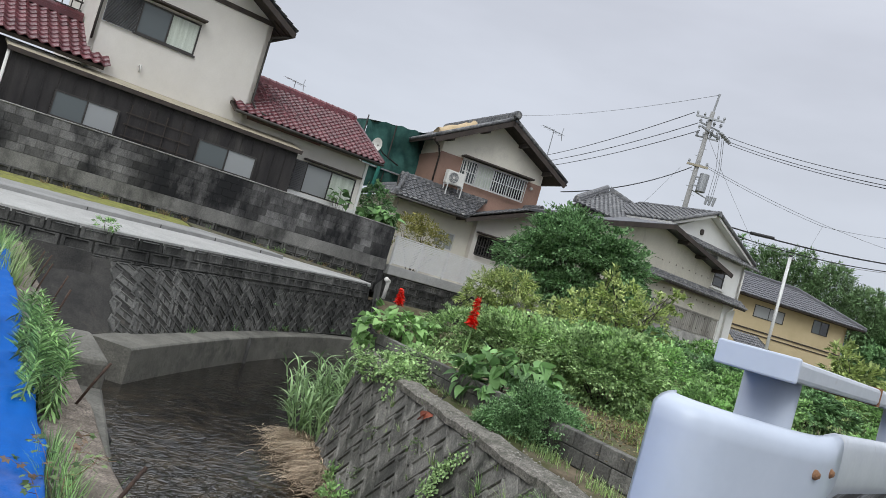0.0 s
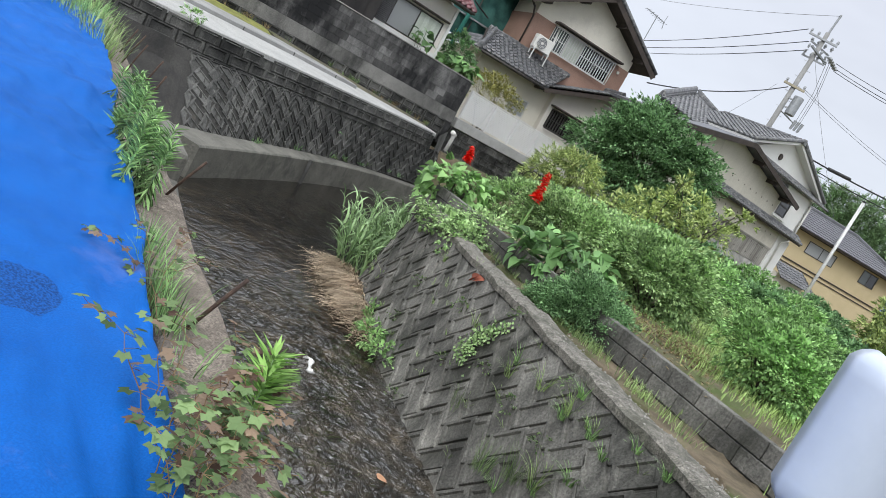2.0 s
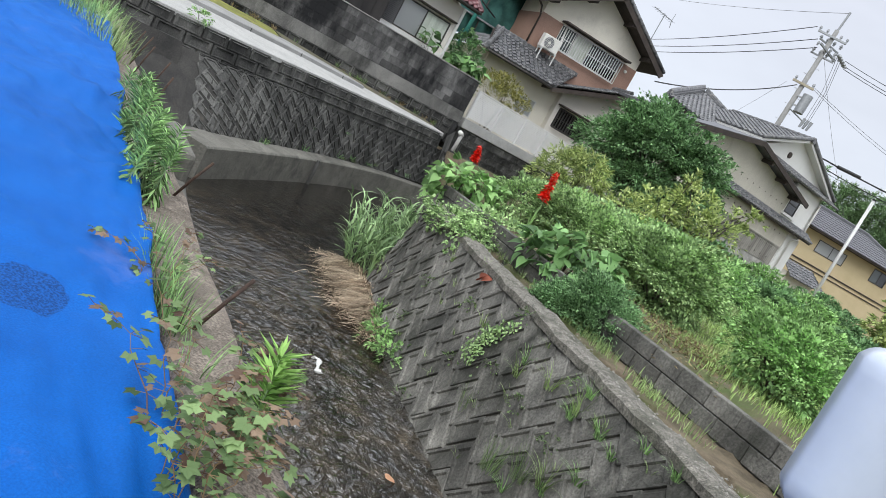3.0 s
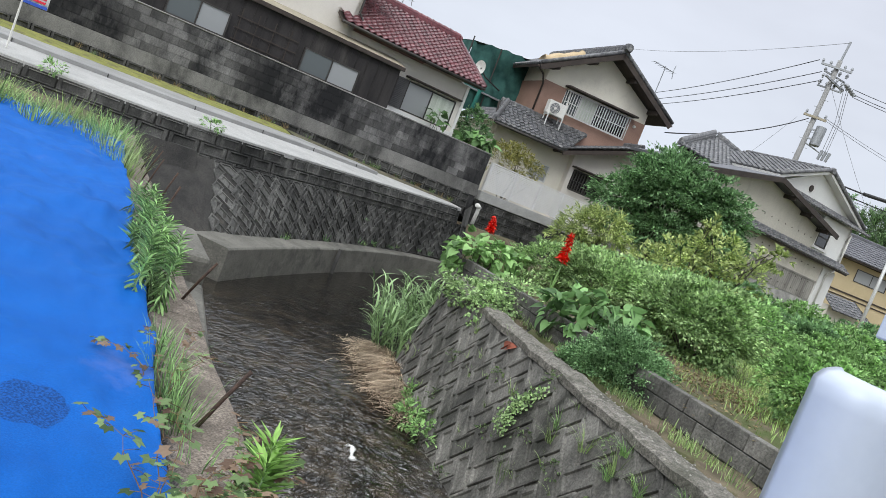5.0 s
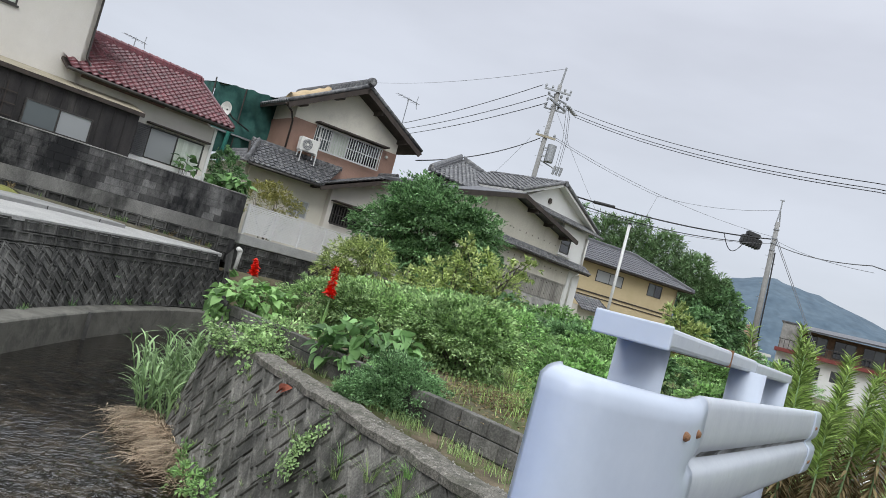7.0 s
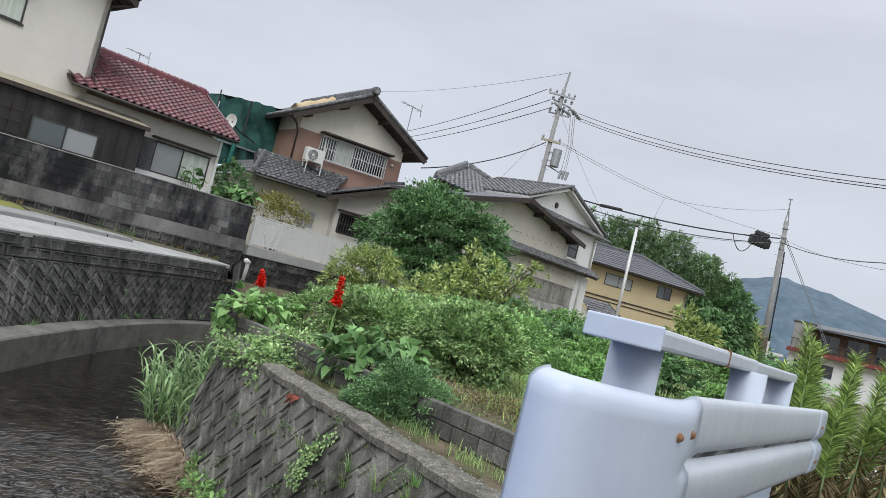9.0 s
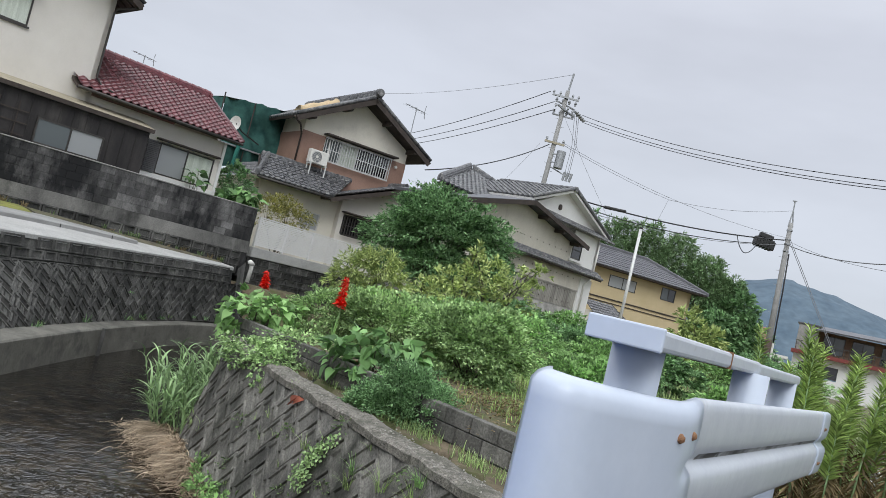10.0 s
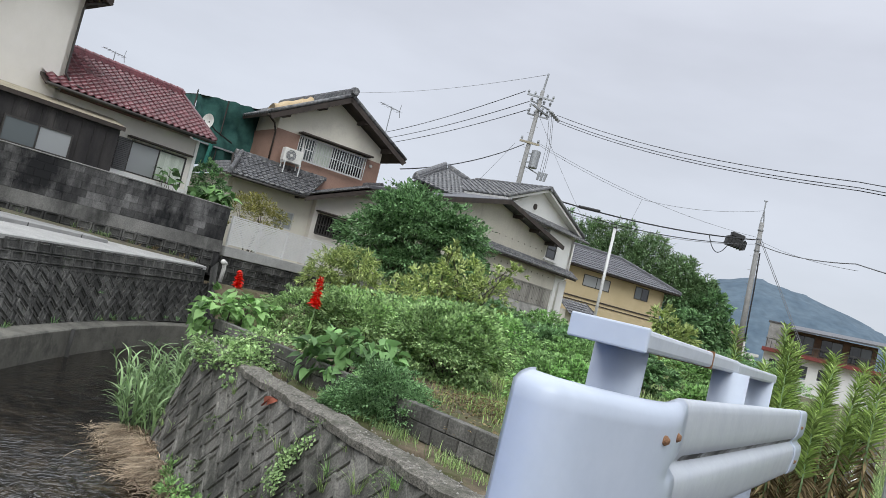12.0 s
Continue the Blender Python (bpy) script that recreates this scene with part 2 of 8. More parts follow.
def wet_patch(m, centre, rx, ry):
    """A round wet patch of its own ragged shape: darker, grainy and a little glossier."""
    nt, ln = m.node_tree.nodes, m.node_tree.links
    p = nt["Principled BSDF"]
    dry = p.inputs["Base Color"].links[0].from_socket
    geo = nt.new("ShaderNodeNewGeometry")
    mp = nt.new("ShaderNodeMapping")
    mp.vector_type = "TEXTURE"
    mp.inputs["Location"].default_value = (*centre, 0)
    mp.inputs["Rotation"].default_value = (0, 0, radians(-40))
    mp.inputs["Scale"].default_value = (rx, ry, 1000)
    ln.new(geo.outputs["Position"], mp.inputs[0])
    length = nt.new("ShaderNodeVectorMath")
    length.operation = "LENGTH"
    ln.new(mp.outputs[0], length.inputs[0])
    n1, n2 = nt.new("ShaderNodeTexNoise"), nt.new("ShaderNodeTexNoise")
    n1.inputs["Scale"].default_value, n1.inputs["Detail"].default_value = 16, 4
    n2.inputs["Scale"].default_value, n2.inputs["Detail"].default_value = 130, 4
    ln.new(geo.outputs["Position"], n1.inputs["Vector"])
    ln.new(geo.outputs["Position"], n2.inputs["Vector"])
    wob = nt.new("ShaderNodeMath")
    wob.operation = "MULTIPLY_ADD"
    wob.inputs[1].default_value = 0.45
    ln.new(n1.outputs[0], wob.inputs[0])
    ln.new(length.outputs["Value"], wob.inputs[2])
    cut = nt.new("ShaderNodeMapRange")
    cut.inputs["From Min"].default_value, cut.inputs["From Max"].default_value = 1.24, 1.18
    ln.new(wob.outputs[0], cut.inputs[0])
    grain = nt.new("ShaderNodeValToRGB")
    grain.color_ramp.elements[0].position, grain.color_ramp.elements[0].color = 0.38, (0.002, 0.038, 0.16, 1)
    grain.color_ramp.elements[1].position, grain.color_ramp.elements[1].color = 0.62, (0.006, 0.085, 0.34, 1)
    ln.new(n2.outputs[0], grain.inputs[0])
    mx = nt.new("ShaderNodeMixRGB")
    ln.new(cut.outputs[0], mx.inputs["Fac"])
    ln.new(dry, mx.inputs["Color1"])
    ln.new(grain.outputs[0], mx.inputs["Color2"])
    ln.new(mx.outputs[0], p.inputs["Base Color"])


wet_patch(TARP, (-1.595, 1.965), 0.118, 0.118)
NET = surface("green_net", (0.012, 0.055, 0.05), (0.045, 0.13, 0.11), 1.6, 0.9, 0.6, 90)
NET_GREEN = surface("green_net_bright", (0.015, 0.12, 0.095), (0.03, 0.17, 0.135), 3, 0.85, 0.5, 90)
TANCLOTH = surface("tan_sheet", (0.48, 0.36, 0.21), (0.56, 0.43, 0.27), 5, 0.8, 0.3, 40)
SOIL = surface("soil", (0.085, 0.068, 0.045), (0.19, 0.15, 0.10), 3.5, 0.95, 0.9, 50, stain=((0.075, 0.10, 0.03), 1.2, 0.45, 0.62))
MOSS = surface("mossy_verge", (0.17, 0.18, 0.05), (0.28, 0.28, 0.075), 4, 0.95, 0.9, 70, stain=((0.11, 0.095, 0.06), 2.6, 0.5, 0.68))
ROAD = surface("pale_road", (0.25, 0.248, 0.24), (0.34, 0.336, 0.325), 1.2, 0.9, 0.4, 120)
# distance haze is painted into the hill's blue-grey base colour
HAZED_HILL = surface("wooded_hill_painted_haze", (0.075, 0.112, 0.15), (0.108, 0.15, 0.188), 0.06, 1.0, 0.0, 0.2)
BARK = surface("bark", (0.055, 0.045, 0.035), (0.12, 0.10, 0.08), 8, 0.9, 0.8, 60)
STAKE = surface("grey_stake", (0.16, 0.15, 0.14), (0.24, 0.225, 0.20), 10, 0.9, 0.5, 60, streak=0.2)
ROPE = surface("white_rope", (0.65, 0.64, 0.6), (0.74, 0.73, 0.7), 20, 0.9, 0.2, 100)
FOAM = surface("white_rag", (0.62, 0.61, 0.58), (0.78, 0.77, 0.74), 20, 0.8, 0.4, 100)
RED_PETAL = surface("red_petal", (0.72, 0.012, 0.006), (0.88, 0.04, 0.015), 20, 0.5, 0.1, 120, grain=0.1)
DRY = leafy("dry_straw", (0.30, 0.20, 0.11), (0.52, 0.40, 0.25), 0.8, 0.1, bright=1.0)
BROWN_LEAF = leafy("brown_leaf", (0.30, 0.06, 0.03), (0.34, 0.09, 0.04), 0.7, 0.1, bright=1.0)
ORANGE_LEAF = leafy("orange_leaf", (0.55, 0.26, 0.10), (0.6, 0.3, 0.13), 0.7, 0.1, bright=1.0)
LEAF_DARK = leafy("dark_green_leaf", (0.032, 0.085, 0.026), (0.085, 0.165, 0.055))
LEAF_MID = leafy("mid_green_leaf", (0.065, 0.145, 0.032), (0.13, 0.235, 0.058))
LEAF_LIGHT = leafy("light_green_leaf", (0.12, 0.21, 0.034), (0.24, 0.35, 0.07), bright=2.0)
LEAF_BLUE = leafy("bluish_green_leaf", (0.07, 0.15, 0.036), (0.15, 0.26, 0.07))
LEAF_YELLOW = leafy("yellowish_leaf", (0.18, 0.20, 0.025), (0.32, 0.30, 0.05), bright=1.25)
LEAF_BIG = leafy("broad_leaf", (0.055, 0.14, 0.035), (0.11, 0.23, 0.055), 0.4, bright=1.8)
LEAF_REED = leafy("reed_leaf", (0.09, 0.18, 0.05), (0.20, 0.31, 0.12), bright=1.6)
LEAF_GRASS = leafy("grass_blade", (0.10, 0.175, 0.045), (0.19, 0.27, 0.075), bright=1.75)
LEAF_LAWN = leafy("lawn_blade", (0.15, 0.25, 0.04), (0.24, 0.36, 0.07), bright=1.5)
LEAF_RED = leafy("reddish_leaf", (0.20, 0.075, 0.04), (0.26, 0.17, 0.06), bright=1.1)
LEAF_FRESH = leafy("fresh_weed_leaf", (0.085, 0.19, 0.04), (0.17, 0.32, 0.075), bright=1.6)
LEAF_GOLDEN = leafy("tall_weed_leaf", (0.15, 0.25, 0.03), (0.26, 0.38, 0.06), bright=1.6)
LEAF_SPENT = leafy("spent_weed_leaf", (0.22, 0.15, 0.05), (0.30, 0.22, 0.08), bright=0.9)
LEAF_OLIVE = leafy("dull_shoot_leaf", (0.08, 0.17, 0.04), (0.17, 0.27, 0.075), 0.6, bright=1.0)
LEAF_RUST = leafy("rusty_shoot_leaf", (0.19, 0.10, 0.06), (0.24, 0.16, 0.09), 0.6, bright=0.95)
LEAF_BAMBOO = leafy("bamboo_leaf", (0.075, 0.15, 0.05), (0.14, 0.235, 0.085), bright=1.7)
LEAF_ROSETTE = leafy("rosette_leaf", (0.16, 0.34, 0.035), (0.24, 0.44, 0.06), bright=1.15)


def water_material():
    m = bpy.data.materials.new("stream_water")
    m.use_nodes = True
    nt, ln = m.node_tree.nodes, m.node_tree.links
    p = nt["Principled BSDF"]
    geo = nt.new("ShaderNodeNewGeometry")
    n1 = nt.new("ShaderNodeTexNoise")
    n1.inputs["Scale"].default_value, n1.inputs["Detail"].default_value = 3.5, 8
    ln.new(geo.outputs["Position"], n1.inputs["Vector"])
    ramp = nt.new("ShaderNodeValToRGB")
    ramp.color_ramp.elements[0].position, ramp.color_ramp.elements[0].color = 0.42, (0.014, 0.0115, 0.009, 1)
    ramp.color_ramp.elements[1].position, ramp.color_ramp.elements[1].color = 0.72, (0.10, 0.076, 0.05, 1)
    ln.new(n1.outputs[0], ramp.inputs[0])
    ln.new(ramp.outputs[0], p.inputs["Base Color"])
    p.inputs["Roughness"].default_value = 0.05
    p.inputs["IOR"].default_value = 1.65
    p.inputs["Specular IOR Level"].default_value = 1.0
    mp = nt.new("ShaderNodeMapping")
    mp.inputs["Rotation"].default_value = (0, 0, radians(-25))
    mp.inputs["Scale"].default_value = (1.25, 0.9, 1.0)
    ln.new(geo.outputs["Position"], mp.inputs[0])
    rip = nt.new("ShaderNodeTexNoise")
    rip.inputs["Scale"].default_value, rip.inputs["Detail"].default_value, rip.inputs["Distortion"].default_value = 6.5, 3.0, 1.4
    ln.new(mp.outputs[0], rip.inputs["Vector"])
    calm = nt.new("ShaderNodeTexNoise")
    calm.inputs["Scale"].default_value = 0.9
    ln.new(geo.outputs["Position"], calm.inputs["Vector"])
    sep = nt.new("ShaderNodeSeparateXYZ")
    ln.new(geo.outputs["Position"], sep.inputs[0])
    run = nt.new("ShaderNodeMapRange")  # the riffle lies downstream of the bend
    run.inputs["From Min"].default_value, run.inputs["From Max"].default_value = 11.0, 6.5
    run.inputs["To Min"].default_value, run.inputs["To Max"].default_value = 0.06, 1.0
    ln.new(sep.outputs["Y"], run.inputs[0])
    mul = nt.new("ShaderNodeMath")
    mul.operation = "MULTIPLY"
    patch = nt.new("ShaderNodeMapRange")  # ruffled and smoother stretches
    patch.inputs["From Min"].default_value, patch.inputs["From Max"].default_value = 0.38, 0.6
    patch.inputs["To Min"].default_value, patch.inputs["To Max"].default_value = 0.55, 1.2
    ln.new(calm.outputs[0], patch.inputs[0])
    amount = nt.new("ShaderNodeMath")
    amount.operation = "MULTIPLY"
    ln.new(patch.outputs[0], amount.inputs[0])
    ln.new(run.outputs[0], amount.inputs[1])
    deep = nt.new("ShaderNodeMapRange")  # the calm pool's dark reflection, painted by darkening the base colour upstream
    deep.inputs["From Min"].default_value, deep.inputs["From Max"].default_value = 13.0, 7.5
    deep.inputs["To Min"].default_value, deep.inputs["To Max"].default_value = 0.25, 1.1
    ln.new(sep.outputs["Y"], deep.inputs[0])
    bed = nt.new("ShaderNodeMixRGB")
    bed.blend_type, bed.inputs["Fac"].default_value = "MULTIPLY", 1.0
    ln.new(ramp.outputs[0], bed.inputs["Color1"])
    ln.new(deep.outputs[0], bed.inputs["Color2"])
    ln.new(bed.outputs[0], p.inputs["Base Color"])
    ln.new(rip.outputs[0], mul.inputs[0])
    ln.new(amount.outputs[0], mul.inputs[1])
    bp = nt.new("ShaderNodeBump")
    bp.inputs["Strength"].default_value, bp.inputs["Distance"].default_value = 1.0, 0.22
    ln.new(mul.outputs[0], bp.inputs["Height"])
    ln.new(bp.outputs[0], p.inputs["Normal"])
    return m


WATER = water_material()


# ---- mesh helpers ----
def mesh(name, verts, faces, smooth=False):
    me = bpy.data.meshes.new(name)
    me.from_pydata([tuple(v) for v in verts], [], [tuple(f) for f in faces])
    if smooth:
        me.polygons.foreach_set("use_smooth", [True] * len(me.polygons))
    me.update()
    return me


def part(name, data, material, parent=None, label="", at=None):
    """One mesh object: data is a mesh or a bmesh; parent a thing or a part."""
    if isinstance(data, bmesh.types.BMesh):
        bm, data = data, bpy.data.meshes.new(name)
        bm.to_mesh(data)
        bm.free()
    if material and not data.materials:
        data.materials.append(material)
    ob = new(name, data)
    if parent:
        ob.parent = parent
    if at is not None:
        ob.matrix_basis = at
    return tagged(ob, label)


def thing(name, label, category, at=None, group="", kind=""):
    ob = new(name)
    ob.empty_display_size = 0.2
    if at is not None:
        ob.matrix_basis = at
    return tagged(ob, label, category, group, kind)


class Geo:
    """Verts and faces collected from simple solids."""

    def __init__(self):
        self.v, self.f = [], []

    def add(self, verts, faces):
        n = len(self.v)
        self.v += [tuple(p) for p in verts]
        self.f += [tuple(i + n for i in f) for f in faces]
        return self

    def box(self, x0, x1, y0, y1, z0, z1, m=None):
        vs = [Vector((x, y, z)) for z in (z0, z1) for y in (y0, y1) for x in (x0, x1)]
        if m is not None:
            vs = [m @ v for v in vs]
        return self.add(vs, [(0, 2, 3, 1), (4, 5, 7, 6), (0, 1, 5, 4), (2, 6, 7, 3), (0, 4, 6, 2), (1, 3, 7, 5)])

    def tube(self, pts, radii, sides=8, cap=True):
        pts = [Vector(p) for p in pts]
        if not hasattr(radii, "__len__"):
            radii = [radii] * len(pts)
        vs, fs = [], []
        for i, p in enumerate(pts):
            d = (pts[min(i + 1, len(pts) - 1)] - pts[max(i - 1, 0)]).normalized()
            a = d.cross(Vector((0, 0, 1)) if abs(d.z) < 0.9 else Vector((1, 0, 0))).normalized()
            b = d.cross(a)
            for k in range(sides):
                t = 2 * math.pi * k / sides
                vs.append(p + radii[i] * (math.cos(t) * a + math.sin(t) * b))
        for i in range(len(pts) - 1):
            for k in range(sides):
                j = (k + 1) % sides
                fs.append((i * sides + k, i * sides + j, (i + 1) * sides + j, (i + 1) * sides + k))
        if cap:
            fs.append(tuple(range(sides))[::-1])
            fs.append(tuple((len(pts) - 1) * sides + k for k in range(sides)))
        return self.add(vs, fs)

    def mesh(self, name, smooth=False):
        return mesh(name, self.v, self.f, smooth)


def bevelled(g, width=0.01, segments=1):
    """The solids of g, with their sharp edges rounded."""
    bm = bmesh.new()
    vs = [bm.verts.new(v) for v in g.v]
    for f in g.f:
        bm.faces.new([vs[i] for i in f])
    bmesh.ops.recalc_face_normals(bm, faces=bm.faces)
    bmesh.ops.bevel(bm, geom=[ed for ed in bm.edges if ed.calc_face_angle(0) > 0.6], offset=width, segments=segments, affect="EDGES", profile=0.5)
    return bm


def solid(name, x0, x1, y0, y1, z0, z1, material, parent, label="", bevel=0.0, m=None):
    g = Geo().box(x0, x1, y0, y1, z0, z1, m)
    return part(name, bevelled(g, bevel) if bevel else g.mesh(name), material, parent, label)


def resample(line, n):
    """n points evenly spaced along a polyline."""
    line = [Vector(p) for p in line]
    cut = [0.0]
    for a, b in zip(line, line[1:]):
        cut.append(cut[-1] + (b - a).length)
    res = []
    for k in range(n):
        s = cut[-1] * k / (n - 1)
        i = min(max(j for j in range(len(cut)) if cut[j] <= s + 1e-9), len(line) - 2)
        res.append(line[i].lerp(line[i + 1], (s - cut[i]) / (cut[i + 1] - cut[i])))
    return res


def smooth_line(line, n, rounds=3):
    """A polyline with its corners rounded, evenly resampled."""
    line = [Vector(p) for p in line]
    for _ in range(rounds):
        cutc = [line[0]]
        for a, b in zip(line, line[1:]):
            cutc += [a.lerp(b, 0.25), a.lerp(b, 0.75)]
        line = cutc + [line[-1]]
    return resample(line, n)


def frame_at(x, y, z, bearing):
    """Local x runs along a facade at that bearing (degrees to the right of +y), local y into the house."""
    return pose(x, y, z, 0, 0, 90 - bearing)


# ---- the lie of the land ----
KERB = smooth_line([(-20, 5.5, 0.22), (-13.2, 10.5, 0.23), (-10.2, 12.5, 0.25), (-8.9, 13.4, 0.26), (-8.15, 15.0, 0.30), (-7.75, 17.0, 0.32), (-7.35, 19.4, 0.335), (-6.85, 22.2, 0.36), (-6.2, 24.3, 0.37)], 60)
FOOT = smooth_line([(-6.6, 11.95, 0), (-6.66, 12.6, 0), (-6.75, 14.0, 0), (-6.85, 17.0, 0), (-6.75, 20.0, 0), (-6.3, 22.9, 0), (-5.3, 25.0, 0), (-3.4, 26.6, 0)], 40)
WATER_Z = -2.0
CHANNEL = [(4.2, -6), (0.75, -0.2), (-6.6, 8.7), (-9.4, 12.0), (-10.6, 12.7), (-9.05, 13.7), (-8.5, 15.2), (-8.1, 17.1), (-7.65, 19.6), (-7.15, 22.2), (-6.3, 24.8), (-2.5, 27), (4, 29), (14, 30),
           (14, 27), (4, 25.5), (0, 22.8), (-1.9, 16.5), (-2.3, 13.0), (-2.15, 11.2), (-1.2, 9.4), (4.2, 0.6), (6.5, -4)]
W_U, W_N = Vector((0.682, 0.731, 0)), Vector((0.731, -0.682, 0))  # along the block wall, and from it towards the stream
H1_O = Vector((-8.01, 26.1, 0))


LANE = [(p.x - 0.35, p.y + 0.2) for p in KERB[::3]] + [(-6.2, 24.5), (-8, 30), (-60, 30), (-60, 2)]  # ground behind the kerb


def inside(x, y, poly):
    hit = False
    for (x0, y0), (x1, y1) in zip(poly, poly[1:] + poly[:1]):
        if (y0 > y) != (y1 > y) and x < x0 + (y - y0) * (x1 - x0) / (y1 - y0):
            hit = not hit
    return hit


def land(x, y):
    """Height of the ground."""
    if inside(x, y, CHANNEL):
        return -2.45
    wall = (Vector((x, y, 0)) - H1_O).dot(W_N)  # in front of the house line
    if (x - 0.67) * 0.758 + (y + 0.15) * 0.652 < 0 and y < 13 and x < 0.7 and wall > 5.2:
        return -0.2
    if x > -8 and x < -4.6 and y > 22.3 and wall > 0.5:
        return -0.1
    if -4.6 <= x < -1.6 and y > 20 and wall > 0.5:
        return -0.35
    if x < -4 and wall > 1.5 and y < 26:
        return 0.1 if inside(x, y, LANE) else -0.3
    if wall <= 1.5 and x < -2.5:
        return 0.85
    side = (x + 2.46) * 0.848 + (y - 10.97) * 0.53  # behind the coping of the near bank
    behind = (x - 1.73) * 0.797 + (y - 6.16) * 0.603  # behind the low garden wall
    low = min(max((0.48 - behind) / 0.3, (0.6 - side) / 0.3, 0), 1) if y < 13 else 0
    rise = min(max((math.hypot(x, y) - 12) / 25, 0), 1)
    return (-0.06 + 0.55 * rise + 0.05 * math.sin(x * 1.3) * math.cos(y * 0.9)) * (1 - low) - 0.34 * low


def spread(lo, hi, step, far):
    mid = list(np.arange(lo, hi, step))
    out_, d = [], step
    v = hi
    while v < far:
        out_.append(v)
        d *= 1.35
        v += d
    left, d, v = [], step * 1.35, lo - step * 1.35
    while v > -far:
        left.append(v)
        d *= 1.35
        v -= d
    return left[::-1] + mid + out_ + [far]


xs, ys = spread(-16, 10, 0.28, 3000), spread(-5, 32, 0.28, 3000)
gv = [(x, y, land(x, y)) for y in ys for x in xs]
nx = len(xs)
gf = [(j * nx + i, j * nx + i + 1, (j + 1) * nx + i + 1, (j + 1) * nx + i) for j in range(len(ys) - 1) for i in range(nx - 1)]
tagged(part("ground", mesh("ground", gv, gf, True), SOIL), "bare garden soil with patches of weeds and moss", "ground", kind="structure")

wv = [(x, y, WATER_Z) for x, y in [(5, -6), (0.9, -0.6), (-7.4, 9.0), (-8.9, 11.0), (-8.2, 13.5), (-8.0, 20), (-7, 24), (-5, 26.5), (2, 29), (14, 30.5), (14, 26), (3, 25), (-1.2, 18), (-1.6, 12), (3.6, 0), (6, -5)]]
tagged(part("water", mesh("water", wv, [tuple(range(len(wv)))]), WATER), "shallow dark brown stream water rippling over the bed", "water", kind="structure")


# ---- herringbone revetments ----
def clip(poly, axis, value, keep_less):
    res = []
    for a, b in zip(poly, poly[1:] + poly[:1]):
        ina, inb = (a[axis] <= value) == keep_less, (b[axis] <= value) == keep_less
        if ina:
            res.append(a)
        if ina != inb:
            t = (value - a[axis]) / (b[axis] - a[axis])
            res.append((a[0] + t * (b[0] - a[0]), a[1] + t * (b[1] - a[1])))
    return res


def panel_mesh(name, poly, high=0.03, rim=0.74, sunk=0.022):
    """A cast block face: a raised rim round a sunken field."""
    n = len(poly)
    cx, cy = sum(p[0] for p in poly) / n, sum(p[1] for p in poly) / n
    vs = []
    for k, z in ((0.975, -0.02), (0.965, high - 0.006), (0.93, high), (rim, high), (rim - 0.07, high - sunk)):
        vs += [(cx + (p[0] - cx) * k, cy + (p[1] - cy) * k, z) for p in poly]
    fs = [(r * n + i, r * n + (i + 1) % n, (r + 1) * n + (i + 1) % n, (r + 1) * n + i) for r in range(4) for i in range(n)]
    fs.append(tuple(4 * n + i for i in range(n)))
    return mesh(name, vs, fs)


def on_wall(where, s, h):
    """The pose on a wall surface, at s along and h up it: x along, y up, z out."""
    p = where(s, h)
    t = (where(s + 0.05, h) - p).normalized()
    u = (where(s, h + 0.05) - p).normalized()
    n = t.cross(u).normalized()
    u = n.cross(t)
    return Matrix(((t.x, u.x, n.x, p.x), (t.y, u.y, n.y, p.y), (t.z, u.z, n.z, p.z), (0, 0, 0, 1)))


def herringbone(where, length, height, wide, material, parent, lay=0.5):
    """Blocks twice as long as wide, laid aslant both ways."""
    c45 = math.cos(math.pi / 4)
    shared = {}
    reach = int((length + height) / wide) + 4
    for i in range(-reach, reach):
        for j in range(-reach, reach):
            k = (i - j) % 4
            if k not in (0, 3):
                continue
            size = (2, 1) if k == 0 else (1, 2)
            rect = [(i, j), (i + size[0], j), (i + size[0], j + size[1]), (i, j + size[1])]
            poly = [((p[0] - p[1]) * c45 * wide, (p[0] + p[1]) * c45 * wide) for p in rect]
            if max(p[0] for p in poly) < 0.05 or min(p[0] for p in poly) > length - 0.05 or max(p[1] for p in poly) < 0.05 or min(p[1] for p in poly) > height - 0.05:
                continue
            whole = min(p[0] for p in poly) >= 0 and max(p[0] for p in poly) <= length and min(p[1] for p in poly) >= 0 and max(p[1] for p in poly) <= height
            for axis, value, less in ((0, 0, False), (0, length, True), (1, 0, False), (1, height, True)):
                if poly:
                    poly = clip(poly, axis, value, less)
            if len(poly) < 3:
                continue
            area = 0.5 * abs(sum(a[0] * b[1] - b[0] * a[1] for a, b in zip(poly, poly[1:] + poly[:1])))
            if area < 0.12 * wide * wide:
                continue
            cx, cy = sum(p[0] for p in poly) / len(poly), sum(p[1] for p in poly) / len(poly)
            local = [(p[0] - cx, p[1] - cy) for p in poly]
            if whole:
                if k not in shared:
                    shared[k] = panel_mesh("block", local)
                data = shared[k]
            else:
                data = panel_mesh("block", local)
            part("block", data, material, parent, at=on_wall(where, cx, cy))


def loft(name, low, high, material, parent, label="", thick=0.0):
    n = len(low)
    vs = [tuple(p) for p in low] + [tuple(p) for p in high]
    fs = [(i, i + 1, n + i + 1, n + i) for i in range(n - 1)]
    return part(name, mesh(name, vs, fs), material, parent, label)


